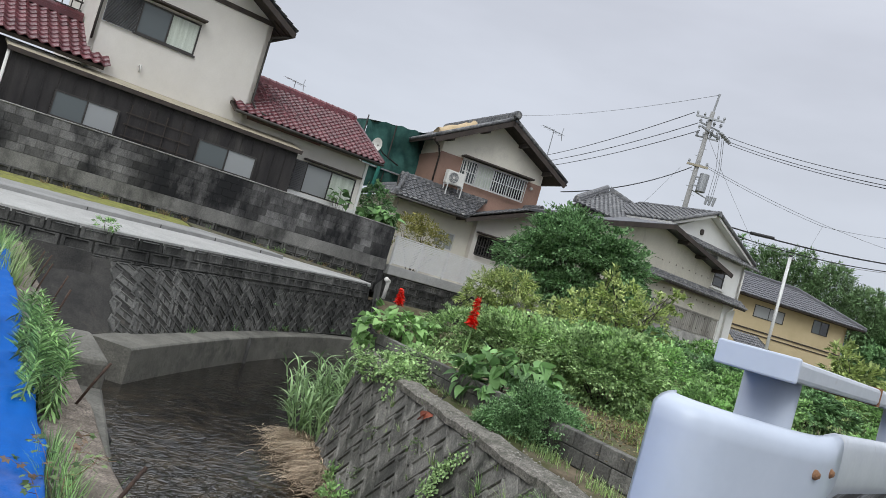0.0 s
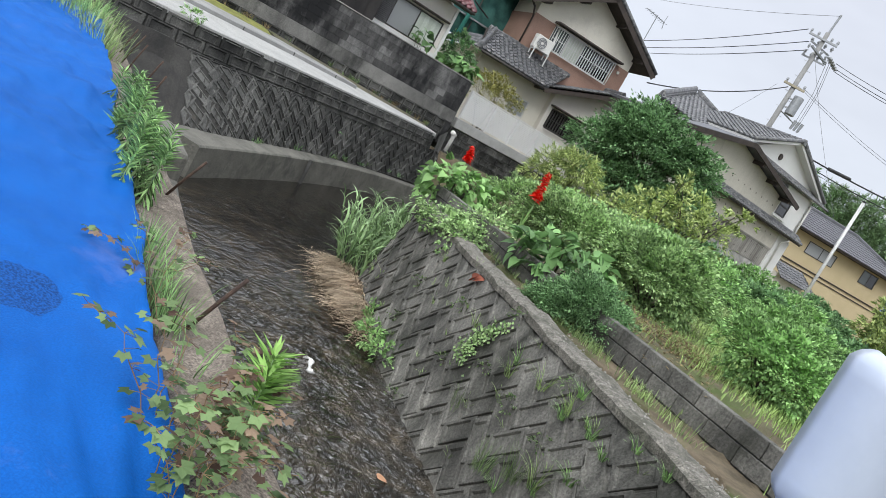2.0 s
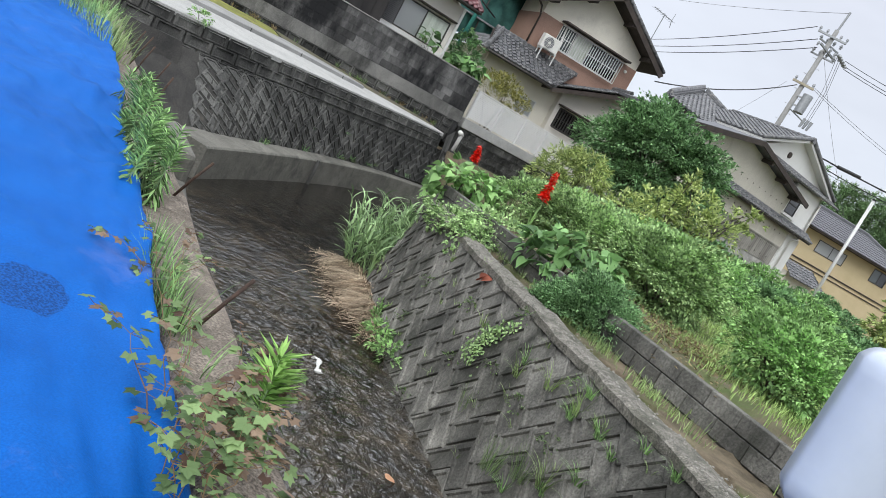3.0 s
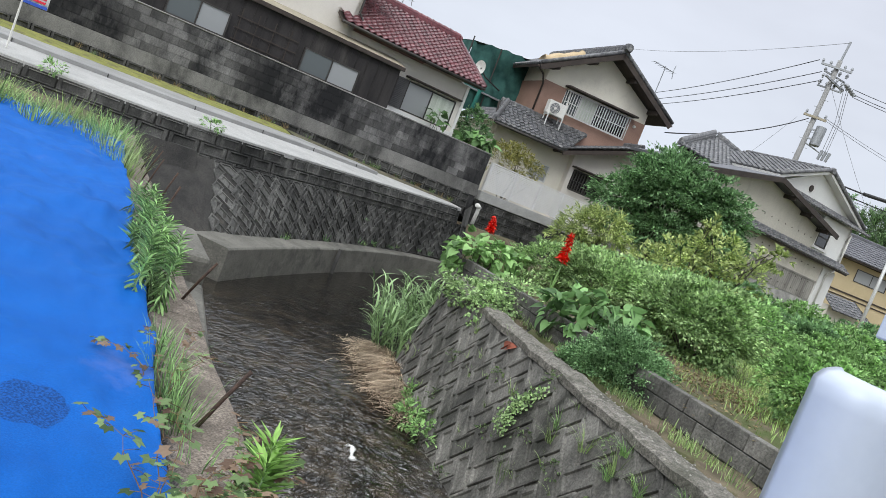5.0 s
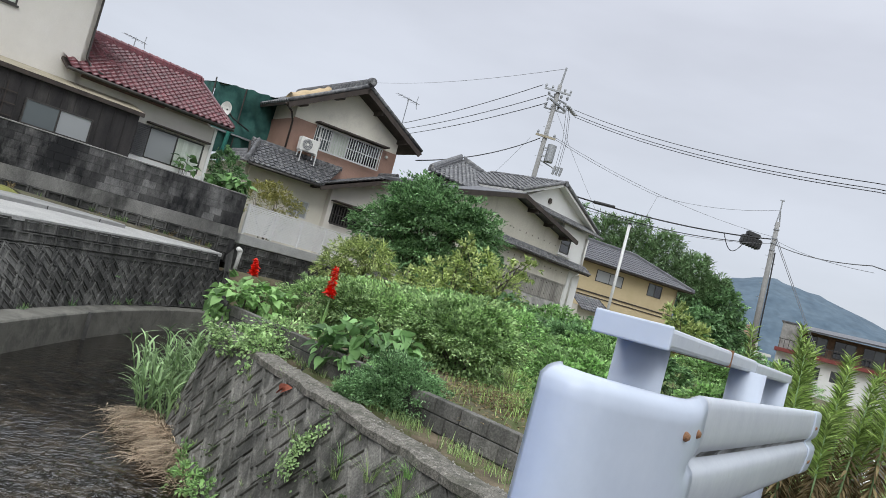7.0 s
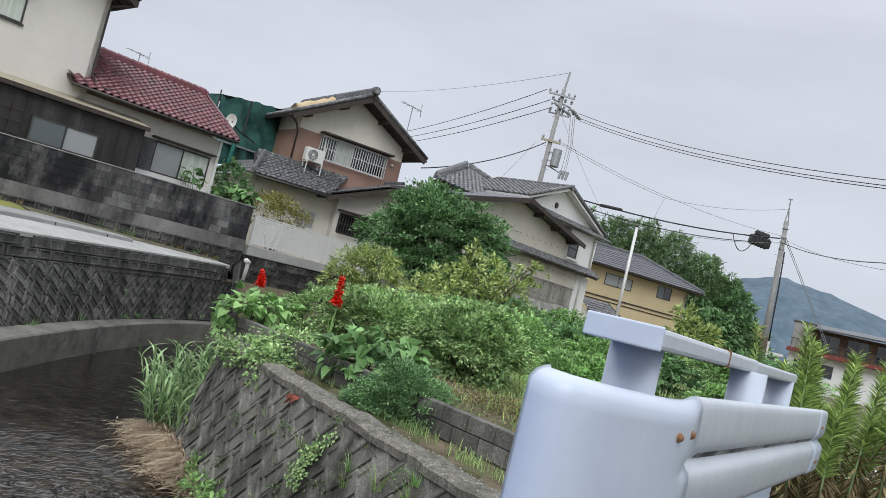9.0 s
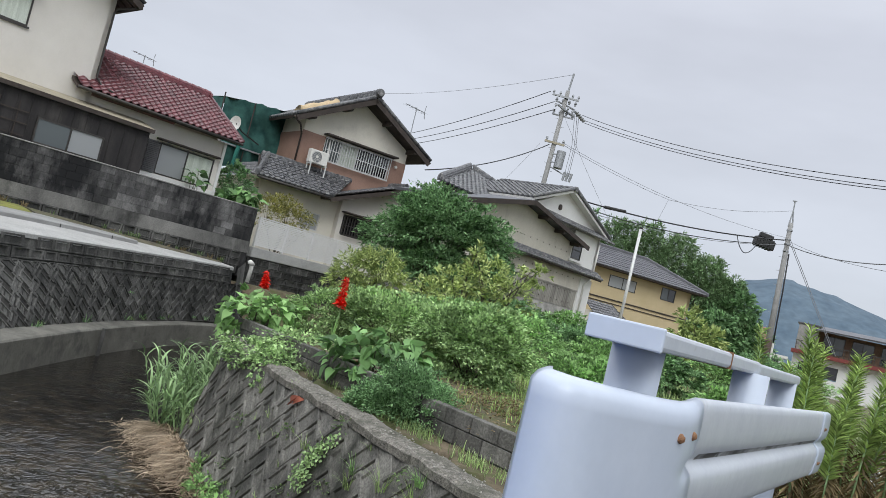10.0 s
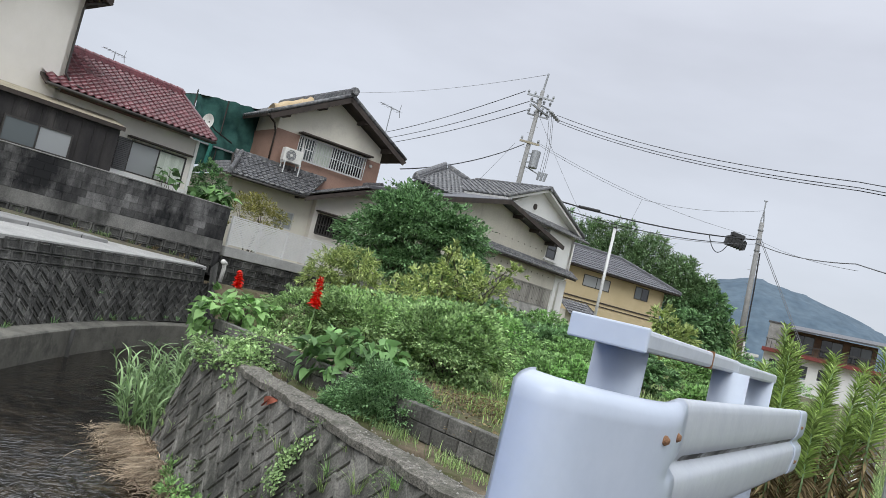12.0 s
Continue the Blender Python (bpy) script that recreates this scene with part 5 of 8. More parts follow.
for x in (-0.33, 0.33):
    part("foot", Geo().box(x - 0.03, x + 0.03, -0.26, 0.16, 0.0, 0.06).box(x - 0.02, x + 0.02, -0.26, -0.22, -0.42, 0.0).box(x - 0.02, x + 0.02, 0.1, 0.14, -0.18, 0.0).mesh("foot"), SILVER, ac)
part("pipe", Geo().tube([(0.42, 0.0, 0.3), (0.5, 0.1, 0.35), (0.5, 0.3, 0.9), (0.5, 0.36, 1.3)], 0.04, 8).mesh("pipe", True), PLASTIC, ac)

# tan sheet over the ridge end of the same house
g = Geo()
rows_ = []
for i in range(9):
    x = -4.9 + 1.6 * i / 8
    for k in range(7):
        a = math.pi * k / 6
        rr = 0.2 + 0.05 * math.sin(i * 1.9 + k)
        rows_.append((x, 1.2 - 0.34 * math.cos(a), 7.0 + (x + 4.9) * 0.5 + rr * math.sin(a) * (1.5 if i == 8 else 1) + 0.08))
fs_ = [(i * 7 + k, i * 7 + k + 1, (i + 1) * 7 + k + 1, (i + 1) * 7 + k) for i in range(8) for k in range(6)] + [tuple(range(7)), tuple(range(56, 63))[::-1]]
tagged(part("roof_sheet", mesh("roof_sheet", rows_, fs_, True), TANCLOTH, at=h2m.copy()), "tan sheet bundled and tied down on the roof tiles", "tarpaulin")
antenna(h2m @ pose(0.35, 0.8, 6.5, 0, 0, 20) @ Matrix.Scale(1.45, 4), "aluminium antenna on a mast above the tiled eave", 1.7)

# green netting round scaffold beside it
scaffold = thing("scaffold", "scaffold wrapped in dark green netting beside the house", "scaffold", frame_at(-9.0, 32.0, 0, 50))
def sheet(name, pts_a, pts_b, n, m_, amp, material, parent, label=""):
    vs = []
    for j in range(m_ + 1):
        for i in range(n + 1):
            a = Vector(pts_a[0]).lerp(Vector(pts_a[1]), i / n)
            b = Vector(pts_b[0]).lerp(Vector(pts_b[1]), i / n)
            p = a.lerp(b, j / m_)
            nn = amp * (noise.noise(Vector((p.x * 1.7, p.z * 1.1, p.y))) + 0.5 * math.sin(i * 1.1 + j * 0.4))
            vs.append(p + Vector((0, -nn, 0.4 * nn)))
    fs = [(j * (n + 1) + i, j * (n + 1) + i + 1, (j + 1) * (n + 1) + i + 1, (j + 1) * (n + 1) + i) for j in range(m_) for i in range(n)]
    return part(name, mesh(name, vs, fs, True), material, parent, label)
sheet("net", [(-1.3, 0.0, 4.0), (2.7, 0.0, 4.4)], [(-1.3, 0.0, 6.75), (2.7, 0.0, 7.15)], 30, 20, 0.16, NET, scaffold, "dark green scaffold net")
sheet("net", [(-1.3, 0.05, 4.0), (-1.3, 3.0, 4.0)], [(-1.3, 0.05, 6.75), (-1.3, 3.0, 6.8)], 10, 10, 0.08, NET, scaffold)
sheet("net", [(-1.3, 0.0, 6.76), (2.7, 0.0, 7.16)], [(-1.3, 2.8, 6.85), (2.7, 2.8, 7.2)], 10, 10, 0.06, NET, scaffold)
sheet("net_fold", [(-0.6, -0.12, 4.0), (2.7, -0.3, 4.9)], [(1.2, -0.25, 4.7), (2.7, -0.12, 6.6)], 14, 8, 0.12, NET_GREEN, scaffold, "brighter gathered fold of net")
for x in (-1.35, 0.0, 2.65):
    part("pole", Geo().tube([(x, -0.05, 1.0), (x, -0.05, 6.9)], 0.03, 8).mesh("pole"), ALU, scaffold)
part("plank", Geo().box(-1.4, 1.2, -0.2, 0.1, 4.9, 4.96).mesh("plank"), STEEL, scaffold)
part("green_post", Geo().tube([(-0.45, -0.3, 3.6), (-0.35, -0.3, 5.2)], 0.09, 8).mesh("green_post"), NET_GREEN, scaffold)
dish = thing("satellite_dish", "pale satellite dish on an arm beside the netting", "satellite dish", pose(-8.87, 29.7, 5.55, 0, 0, -20))
vs_, fs_ = [(0, 0.06, 0)], []
for r_, y in ((0.14, 0.045), (0.26, 0.0)):
    vs_ += [(r_ * math.cos(t), -0.06 + y - 0.06 * 0, r_ * 1.1 * math.sin(t)) for t in np.linspace(0, 2 * math.pi, 18, endpoint=False)]
fs_ = [(0, 1 + k, 1 + (k + 1) % 18) for k in range(18)] + [(1 + k, 19 + k, 19 + (k + 1) % 18, 1 + (k + 1) % 18) for k in range(18)]
part("reflector", mesh("reflector", vs_, fs_, True), PLASTIC, dish)
part("arm", Geo().tube([(0, 0.0, -0.26), (0.1, -0.35, -0.2), (0.1, -0.4, -0.05)], 0.02, 6).mesh("arm"), BLACKPL, dish)
part("mount", Geo().tube([(0, 0.02, 0), (0, 0.5, -0.2), (0.1, 1.6, -0.4)], 0.03, 6).mesh("mount"), BLACKPL, dish)

# low annex seen past the gable
annex = thing("annex", "small beige annex with a shallow dark roof", "house", frame_at(-1.1, 37.0, 0, 56))
wall_panel("wall", 0.0, 3.6, 0.8, 5.5, 0, 0.15, [], PLASTER_OLD, annex, top=(1.6, 6.15))
slab("roof", (-0.3, -0.35, 5.5), (-0.3, 3, 5.5), (1.6, 3, 6.28), (1.6, -0.35, 6.28), 0.12, SLATE, annex)
slab("roof", (4.0, -0.35, 5.25), (4.0, 3, 5.25), (1.6, 3, 6.28), (1.6, -0.35, 6.28), 0.12, SLATE, annex)

# louvred fence on a pale ledge, dark wall below
fence = thing("louvre_fence", "pale louvred aluminium fence panels on a concrete ledge", "fence", frame_at(-6.2, 26.0, 0, 34))
for k in range(4):
    x = 0.05 + k * 1.32
    part("post", Geo().box(x - 0.03, x + 0.03, -0.03, 0.05, 1.15, 2.16).mesh("post"), LOUVRE, fence)
    part("top_rail", Geo().box(x + 0.03, x + 1.29, -0.02, 0.03, 2.12, 2.16).mesh("top_rail"), LOUVRE, fence)
    for j in range(16):
        z = 1.2 + j * 0.057
        part("slat", Geo().add([(x + 0.03, -0.02, z), (x + 1.29, -0.02, z), (x + 1.29, 0.02, z + 0.05), (x + 0.03, 0.02, z + 0.05), (x + 0.03, -0.01, z), (x + 1.29, -0.01, z), (x + 1.29, 0.03, z + 0.05), (x + 0.03, 0.03, z + 0.05)], [(0, 1, 2, 3), (7, 6, 5, 4), (0, 4, 5, 1), (3, 2, 6, 7)]).mesh("slat"), LOUVRE, fence)
ledge_m = fence.matrix_basis
ledge = thing("terrace_wall", "dark block terrace wall with a pale concrete ledge", "retaining wall", ledge_m, kind="structure")
solid("ledge", -0.05, 12.0, -0.1, 0.4, 0.80, 1.13, CONC_LIGHT, ledge, bevel=0.015)
solid("face", -0.3, 12.0, -0.02, 0.4, -2.5, 0.79, CONC_BLACK, ledge)
pm = panel_mesh("panel_block", [(-0.24, -0.11), (0.24, -0.11), (0.24, 0.11), (-0.24, 0.11)], 0.045, 0.72, 0.035)
for row in range(4):
    for k in range(22):
        part("panel_block", pm, CONC_BLACK, ledge, at=pose(0.1 + k * 0.5 + 0.25 * (row % 2), -0.03, 0.65 - row * 0.235, 90))
pipe = thing("standpipe", "pale plastic standpipe elbow against the dark wall", "pipe", pose(-5.55, 23.75, 0.0))
part("riser", Geo().tube([(0, 0, 0.05), (0.02, 0, 0.5), (0.0, -0.04, 0.62)], 0.06, 10).mesh("riser", True), PLASTIC, pipe)
part("cap", Geo().tube([(0.02, 0.06, 0.6), (-0.02, -0.16, 0.66)], 0.075, 10).mesh("cap", True), PLASTIC, pipe)

# ---- beige and white house on the near bank's far side ----
house3 = thing("house", "beige boarded house with a white tiled main block behind", "house", frame_at(7.18, 37.31, 0, 39))
wall_panel("wall", -11.0, -2.57, 0.3, 4.75, 0.0, 0.2, [], BEIGE, house3, "weathered beige board wall", top=(-7.1, 5.55))
wall_panel("wall", -2.57, -0.13, 0.3, 5.4, 0.0, 0.2, [(-2.5, -1.62, 4.12, 5.0)], WHITE_WALL, house3)
wall_panel("side_wall", 0, 6, 0.3, 5.4, 0.0, 0.2, [], WHITE_WALL, house3).matrix_basis = pose(-0.13, 0.0, 0, 0, 0, 90)
window(house3, -2.5, -1.64, 4.13, 5.0, -0.02, ALU, [PANE_DARK], 0.06)
solid("transom", -2.48, -1.66, -0.04, -0.015, 4.52, 4.56, ALU, house3)
solid("sill", -2.65, -1.5, -0.1, 0.0, 4.0, 4.1, WHITE_WALL, house3)
slab("pent_roof", (-9.5, -0.45, 3.52), (0.1, -0.45, 3.52), (0.1, 0.0, 3.86), (-9.5, 0.0, 3.86), 0.06, WOOD, house3)
tile_sheet("pent_tiles", (-9.5, -0.48, 3.56), (0.12, -0.48, 3.56), (0.12, 0.0, 3.9), (-9.5, 0.0, 3.9), 0.21, 0.2, GREY_TILE, house3)
g = Geo()
for k in range(90):
    x = -7.6 + k * 0.07
    g.add([(x, -0.04 - 0.02 * (k % 2), 1.9), (x + 0.07, -0.06 + 0.02 * (k % 2), 1.9), (x + 0.07, -0.06 + 0.02 * (k % 2), 2.75), (x, -0.04 - 0.02 * (k % 2), 2.75)], [(0, 1, 2, 3)])
part("tin_sheet", g.mesh("tin_sheet"), GREYTIN, house3, "stained corrugated sheet")
solid("board", -9.5, -1.25, -0.05, -0.01, 2.75, 3.5, BEIGE, house3)
solid("board_edge", -9.5, -1.28, -0.075, -0.05, 2.72, 2.78, GREYTIN, house3)
for row, z in enumerate((4.3, 3.25, 2.6, 2.1)):
    for k in range(16):
        x = -9.2 + k * 0.52
        if x < -2.7 + 1.2 * (row > 0):
            solid("bolt_head", x, x + 0.035, -0.075 if row else -0.02, 0.0, z, z + 0.045, WOOD, house3)
solid("plinth_wall", -9.8, -1.2, -0.03, 0.0, 0.3, 1.9, STAINED, house3)
solid("corner_post", -1.2, -0.1, -0.06, 0.0, 0.3, 3.4, WHITE_WALL, house3)
gutter(house3, [(-0.9, -0.4, 3.45), (-0.9, -0.12, 3.2), (-0.9, -0.12, 0.5)], 0.045, PLASTIC)
gutter(house3, [(-0.25, -0.1, 5.2), (-0.25, -0.1, 3.6)], 0.04, PLASTIC)
for a, b in (((-11.6, 4.72), (-7.1, 5.72)), ((-2.0, 4.82), (-7.1, 5.72))):
    slab("roof", (a[0], -0.55, a[1]), (a[0], 3.0, a[1]), (b[0], 3.0, b[1]), (b[0], -0.55, b[1]), 0.1, SLATE, house3)
    slab("barge_board", (a[0], -0.58, a[1] - 0.02), (a[0], -0.52, a[1] - 0.02), (b[0], -0.52, b[1] - 0.02), (b[0], -0.58, b[1] - 0.02), 0.18, WOOD, house3)
for t in (0.25, 0.55, 0.85):
    solid("purlin", -7.1 + 5.1 * t - 0.06, -7.1 + 5.1 * t + 0.06, -0.5, 0.1, 5.4 - 0.9 * t, 5.55 - 0.9 * t, WOOD, house3)
# white main block: gable facing the garden, tiled roof
wall_panel("gable", -6.2, 0.2, 5.4, 5.72, 0.25, 0.2, [], WHITE_WALL, house3, "white gable with a round vent", top=(-3.6, 6.85))
part("vent", Geo().tube([(-3.95, 0.26, 6.1), (-3.95, 0.2, 6.1)], 0.13, 14).mesh("vent"), WOOD, house3)
tile_sheet("gable_pent", (-6.2, -0.35, 5.42), (0.75, -0.35, 5.42), (0.4, 0.25, 5.75), (-6.2, 0.25, 5.75), 0.21, 0.2, GREY_TILE, house3)
for sgn in (1, -1):
    ex = -3.6 + sgn * (4.1 if sgn > 0 else 3.2)
    ez = 5.62 if sgn > 0 else 5.85
    slab("roof", (ex, -0.1, ez), (ex, 4.0, ez), (-3.6, 4.0, 7.0), (-3.6, -0.1, 7.0), 0.1, WHITE_WALL, house3)
    tile_sheet("roof_tiles", (ex, -0.15, ez + 0.05), (ex, 4.0, ez + 0.05), (-3.6, 4.0, 7.05), (-3.6, -0.15, 7.05), 0.26, 0.26, GREY_TILE, house3)
    part("verge_tiles", Geo().tube([(ex, -0.12, ez + 0.08), (-3.6, -0.12, 7.1)], 0.08, 8).mesh("verge_tiles", True), GREY_TILE, house3)
ridge_line(house3, (-3.6, -0.2, 6.98), (-3.6, 4.0, 6.98), GREY_TILE, 0.16, 0.22)
# hip roof of the block behind
tile_sheet("back_roof", (-11.5, 1.0, 5.25), (-1.5, 1.0, 5.25), (-4.6, 5.0, 7.2), (-4.7, 5.0, 7.2), 0.3, 0.3, GREY_TILE, house3)
slab("back_roof_deck", (-11.5, 1.0, 5.15), (-1.5, 1.0, 5.15), (-4.5, 5.0, 7.1), (-4.8, 5.0, 7.1), 0.1, WOOD, house3)
ridge_line(house3, (-4.65, 5.0, 7.2), (-2.2, 1.9, 5.7), GREY_TILE, 0.24, 0.24, name="hip")
ridge_line(house3, (-4.9, 5.0, 7.2), (-11.2, 1.2, 5.3), GREY_TILE, 0.24, 0.24, name="hip")

# ---- ochre house farther off ----
house4 = thing("house", "ochre rendered two-storey house with a grey hipped roof", "house", frame_at(17.37, 54.29, 0.12, 62))
wall_panel("wall", -9.6, 0.0, 0.0, 5.35, 0, 0.2, [(-7.4, -5.05, 4.15, 4.92), (-2.75, -1.45, 4.25, 5.1)], YELLOW, house4)
wall_panel("side_wall", 0, 5, 0.0, 5.35, 0, 0.2, [], YELLOW, house4).matrix_basis = pose(0.0, 0.0, 0, 0, 0, 90)
window(house4, -7.4, -5.05, 4.15, 4.92, -0.03, ALU, [PANE_FROST, PANE_FROST], 0.06)
window(house4, -2.75, -1.45, 4.25, 5.1, -0.03, ALU, [PANE, PANE_DARK], 0.06)
solid("belt", -9.6, 0.02, -0.06, 0.0, 3.3, 3.38, WOOD, house4)
solid("belt", -9.6, 0.02, -0.05, 0.0, 3.06, 3.12, WOOD, house4)
e = [(-10.4, -0.8, 5.3), (0.8, -0.8, 5.3), (0.8, 5.6, 5.3), (-10.4, 5.6, 5.3)]
r0, r1 = (-7.2, 2.4, 6.85), (-2.4, 2.4, 6.85)
tile_sheet("roof_slope", e[0], e[1], r1, r0, 0.32, 0.34, SLATE, house4, 0.025)
tile_sheet("roof_slope", e[1], e[2], r1, r1, 0.32, 0.34, SLATE, house4, 0.025)
tile_sheet("roof_slope", e[3], e[0], r0, r0, 0.32, 0.34, SLATE, house4, 0.025)
part("soffit", Geo().box(-10.35, 0.75, -0.75, 5.5, 5.2, 5.3).mesh("soffit"), WOOD, house4)
for a, b in ((r0, r1), (r1, e[1]), (r0, e[0])):
    ridge_line(house4, a, b, SLATE, 0.18, 0.22)
shed = thing("porch_roof", "small dark tiled porch beside the ochre house", "roof", frame_at(9.6, 44.5, 0, 60))
tile_sheet("tiles", (-1.2, -0.6, 2.1), (1.4, -0.6, 2.1), (1.2, 0.8, 2.9), (-1.0, 0.8, 2.9), 0.27, 0.27, GREY_TILE, shed)
part("wall", Geo().box(-0.9, 1.1, 0.0, 0.8, 0.0, 2.3).mesh("wall"), PLASTER_OLD, shed)

# ---- far buildings and hill ----
house5 = thing("house", "distant flat-sided house with a red balcony band", "house", frame_at(33.6, 72.6, 0, 118))
wall_panel("wall", 0.0, 9.4, 0.0, 4.0, 0, 0.3, [(0.6, 1.6, 2.2, 3.2), (2.6, 3.9, 2.0, 3.2), (4.8, 5.8, 2.2, 3.2)], WHITE_WALL, house5)
for x0, x1 in ((0.6, 1.6), (2.6, 3.9), (4.8, 5.8)):
    window(house5, x0, x1, 2.1, 3.2, 0.05, ALU, [PANE_DARK, PANE_DARK])
solid("upper_wall", 1.6, 9.2, 1.2, 1.5, 4.0, 6.3, surface("brown_boards", (0.13, 0.09, 0.06), (0.22, 0.15, 0.10), 2, 0.8, 0.2, 30), house5)
solid("stair_tower", 0.0, 1.7, 0.2, 2.0, 4.0, 6.6, CONC, house5, bevel=0.03)
solid("tower_cap", -0.15, 1.85, 0.1, 2.1, 6.6, 6.72, SLATE, house5)
solid("balcony_band", -0.2, 9.8, -0.9, 1.2, 3.82, 4.15, surface("red_band", (0.16, 0.035, 0.03), (0.22, 0.05, 0.042), 2, 0.6, 0.1, 30), house5)
for k in range(24):
    solid("baluster", 0.1 + k * 0.4, 0.15 + k * 0.4, -0.85, -0.8, 4.15, 4.95, ALU, house5)
solid("handrail", 0.0, 9.6, -0.87, -0.78, 4.95, 5.02, ALU, house5)
for x0 in (2.2, 4.6, 7.0):
    window(house5, x0, x0 + 1.8, 4.4, 6.0, 1.14, ALU, [PANE_DARK, PANE])
slab("roof", (1.4, -0.9, 6.3), (10.4, -0.9, 6.45), (10.0, 3, 7.0), (1.4, 3, 6.9), 0.15, SLATE, house5)
slab("red_roof", (9.0, -1.6, 3.2), (13.0, -1.6, 3.2), (13.0, 2, 4.3), (9.0, 2, 4.3), 0.15, RED_TILE, house5)
solid("side_wing", 9.4, 12.6, -0.8, 2, 0.0, 3.4, WHITE_WALL, house5)
house6 = thing("warehouse", "distant pinkish block behind a low white shed", "house", frame_at(29.6, 76, 0, 110))
part("block", bevelled(Geo().box(0, 3.0, 0, 6, 0, 5.6), 0.03), surface("salmon_render", (0.40, 0.24, 0.19), (0.46, 0.28, 0.22), 2, 0.85, 0.1, 30), house6)
part("shed", bevelled(Geo().box(0.6, 4.2, -2.5, -0.2, 0, 3.0), 0.03), WHITE_WALL, house6)
part("shed_roof", Geo().box(0.4, 4.5, -2.7, 0.0, 3.0, 3.25).mesh("shed_roof"), PLASTIC, house6)
window(house6, 1.0, 3.8, 1.9, 2.8, -2.56, ALU, [PANE_DARK] * 4)

hv, hf = [], []
HN, HR = 90, 16
for i in range(HN + 1):
    b = 8 + 62 * i / HN  # bearing
    top = 71 * math.exp(-((b - 23) / (14 if b > 23 else 7)) ** 2) + 14 * math.exp(-((b - 52) / 12) ** 2)
    top += 1.6 * noise.noise(Vector((b * 0.7, 0, 0))) + 0.8 * noise.noise(Vector((b * 3.1, 2, 0)))
    for k in range(HR + 1):
        f = k / HR
        d = 470 + 150 * f
        z = top * math.sin(f * math.pi / 2) ** 0.9 + (2.2 * noise.noise(Vector((b * 2.5, f * 18, 1))) if 0 < k < HR else 0.5 * noise.noise(Vector((b * 9, 5, 0))))
        hv.append((d * math.sin(radians(b)), d * math.cos(radians(b)), z - (1 if k == 0 else 0)))
for i in range(HN):
    for k in range(HR):
        a = i * (HR + 1) + k
        hf.append((a, a + HR + 1, a + HR + 2, a + 1))
tagged(part("backdrop_hill", mesh("backdrop_hill", hv, hf, True), HAZED_HILL), "wooded hill with blue-green haze painted into its colour", "hill", kind="structure")

# ---- poles and wires ----
def wire(a, b, sag, r=0.012, material=WIRE, name="wire", label="black overhead wire between the poles"):
    a, b = Vector(a), Vector(b)
    pts = [a.lerp(b, i / 18) - Vector((0, 0, sag * 4 * (i / 18) * (1 - i / 18))) for i in range(19)]
    return tagged(part(name, Geo().tube(pts, r, 5, False).mesh(name, True), material), label, "wire", "overhead wires")


pole1 = thing("utility_pole", "grey concrete utility pole with crossarms and a transformer", "utility pole", pose(4.5, 45.75, 0, 0, 1.4, 0))
part("shaft", Geo().tube([(0, 0, 0), (0, 0, 14.6)], [0.19, 0.12], 14).mesh("shaft", True), POLE_CONC, pole1)
part("top_rod", Geo().tube([(0, 0, 14.2), (0.08, 0, 15.7)], 0.06, 8).mesh("top_rod"), STEEL, pole1)
part("crossarm", Geo().box(-0.85, 0.75, -0.05, 0.05, 14.1, 14.2).mesh("crossarm"), STEEL, pole1, at=pose(0, -0.16, 0, 0, 0, 0))
part("crossarm", Geo().box(-0.7, 0.9, -0.05, 0.05, 0, 0.1).mesh("crossarm"), STEEL, pole1, at=pose(0.1, -0.16, 13.35, 0, 8, 40))
part("crossarm", Geo().box(-0.6, 0.6, -0.05, 0.05, 11.3, 11.42).mesh("crossarm"), TANSTRIP, pole1, at=pose(0, -0.16, 0))
for x, z in ((-0.8, 14.2), (-0.4, 14.2), (0.35, 14.2), (0.7, 14.2), (-0.5, 13.45), (0.25, 13.4), (0.55, 13.3), (0.85, 13.2), (-0.5, 11.42), (0.5, 11.42)):
    part("insulator", Geo().tube([(x, -0.16, z), (x, -0.16, z + 0.09), (x, -0.16, z + 0.1), (x, -0.16, z + 0.22)], [0.05, 0.05, 0.08, 0.05], 8).mesh("insulator"), STEEL, pole1)
for x0, z0, turn in ((-0.55, 13.75, 20), (-0.2, 13.05, -25)):
    part("crossarm", Geo().box(-0.6, 0.75, -0.04, 0.04, 0, 0.08).mesh("crossarm"), STEEL, pole1, at=pose(0, 0.14, z0, 0, 6, turn))
    for k in range(4):
        x = -0.5 + 0.38 * k
        part("insulator", Geo().tube([(x, 0.1, z0 + 0.1), (x, 0.1, z0 + 0.2), (x, 0.1, z0 + 0.21), (x, 0.1, z0 + 0.34)], [0.06, 0.06, 0.1, 0.05], 8).mesh("insulator"), STEEL, pole1)
for k in range(5):  # strain insulators where the wires leave
    x = 0.75 + 0.12 * k
    part("strain_insulator", Geo().tube([(x - 0.12, -0.3, 13.42 - 0.09 * k), (x, -0.5, 13.38 - 0.09 * k), (x + 0.1, -0.62, 13.33 - 0.09 * k)], [0.05, 0.1, 0.05], 8).mesh("strain_insulator"), STEEL, pole1)
part("transformer", bevelled(Geo().tube([(0.55, -0.1, 9.95), (0.55, -0.1, 11.0)], 0.27, 14), 0.02), STEEL, pole1, "grey oil transformer")
part("transformer_bracket", Geo().box(0.05, 0.4, -0.14, -0.06, 10.2, 10.28).box(0.05, 0.4, -0.14, -0.06, 10.7, 10.78).mesh("transformer_bracket"), STEEL, pole1)
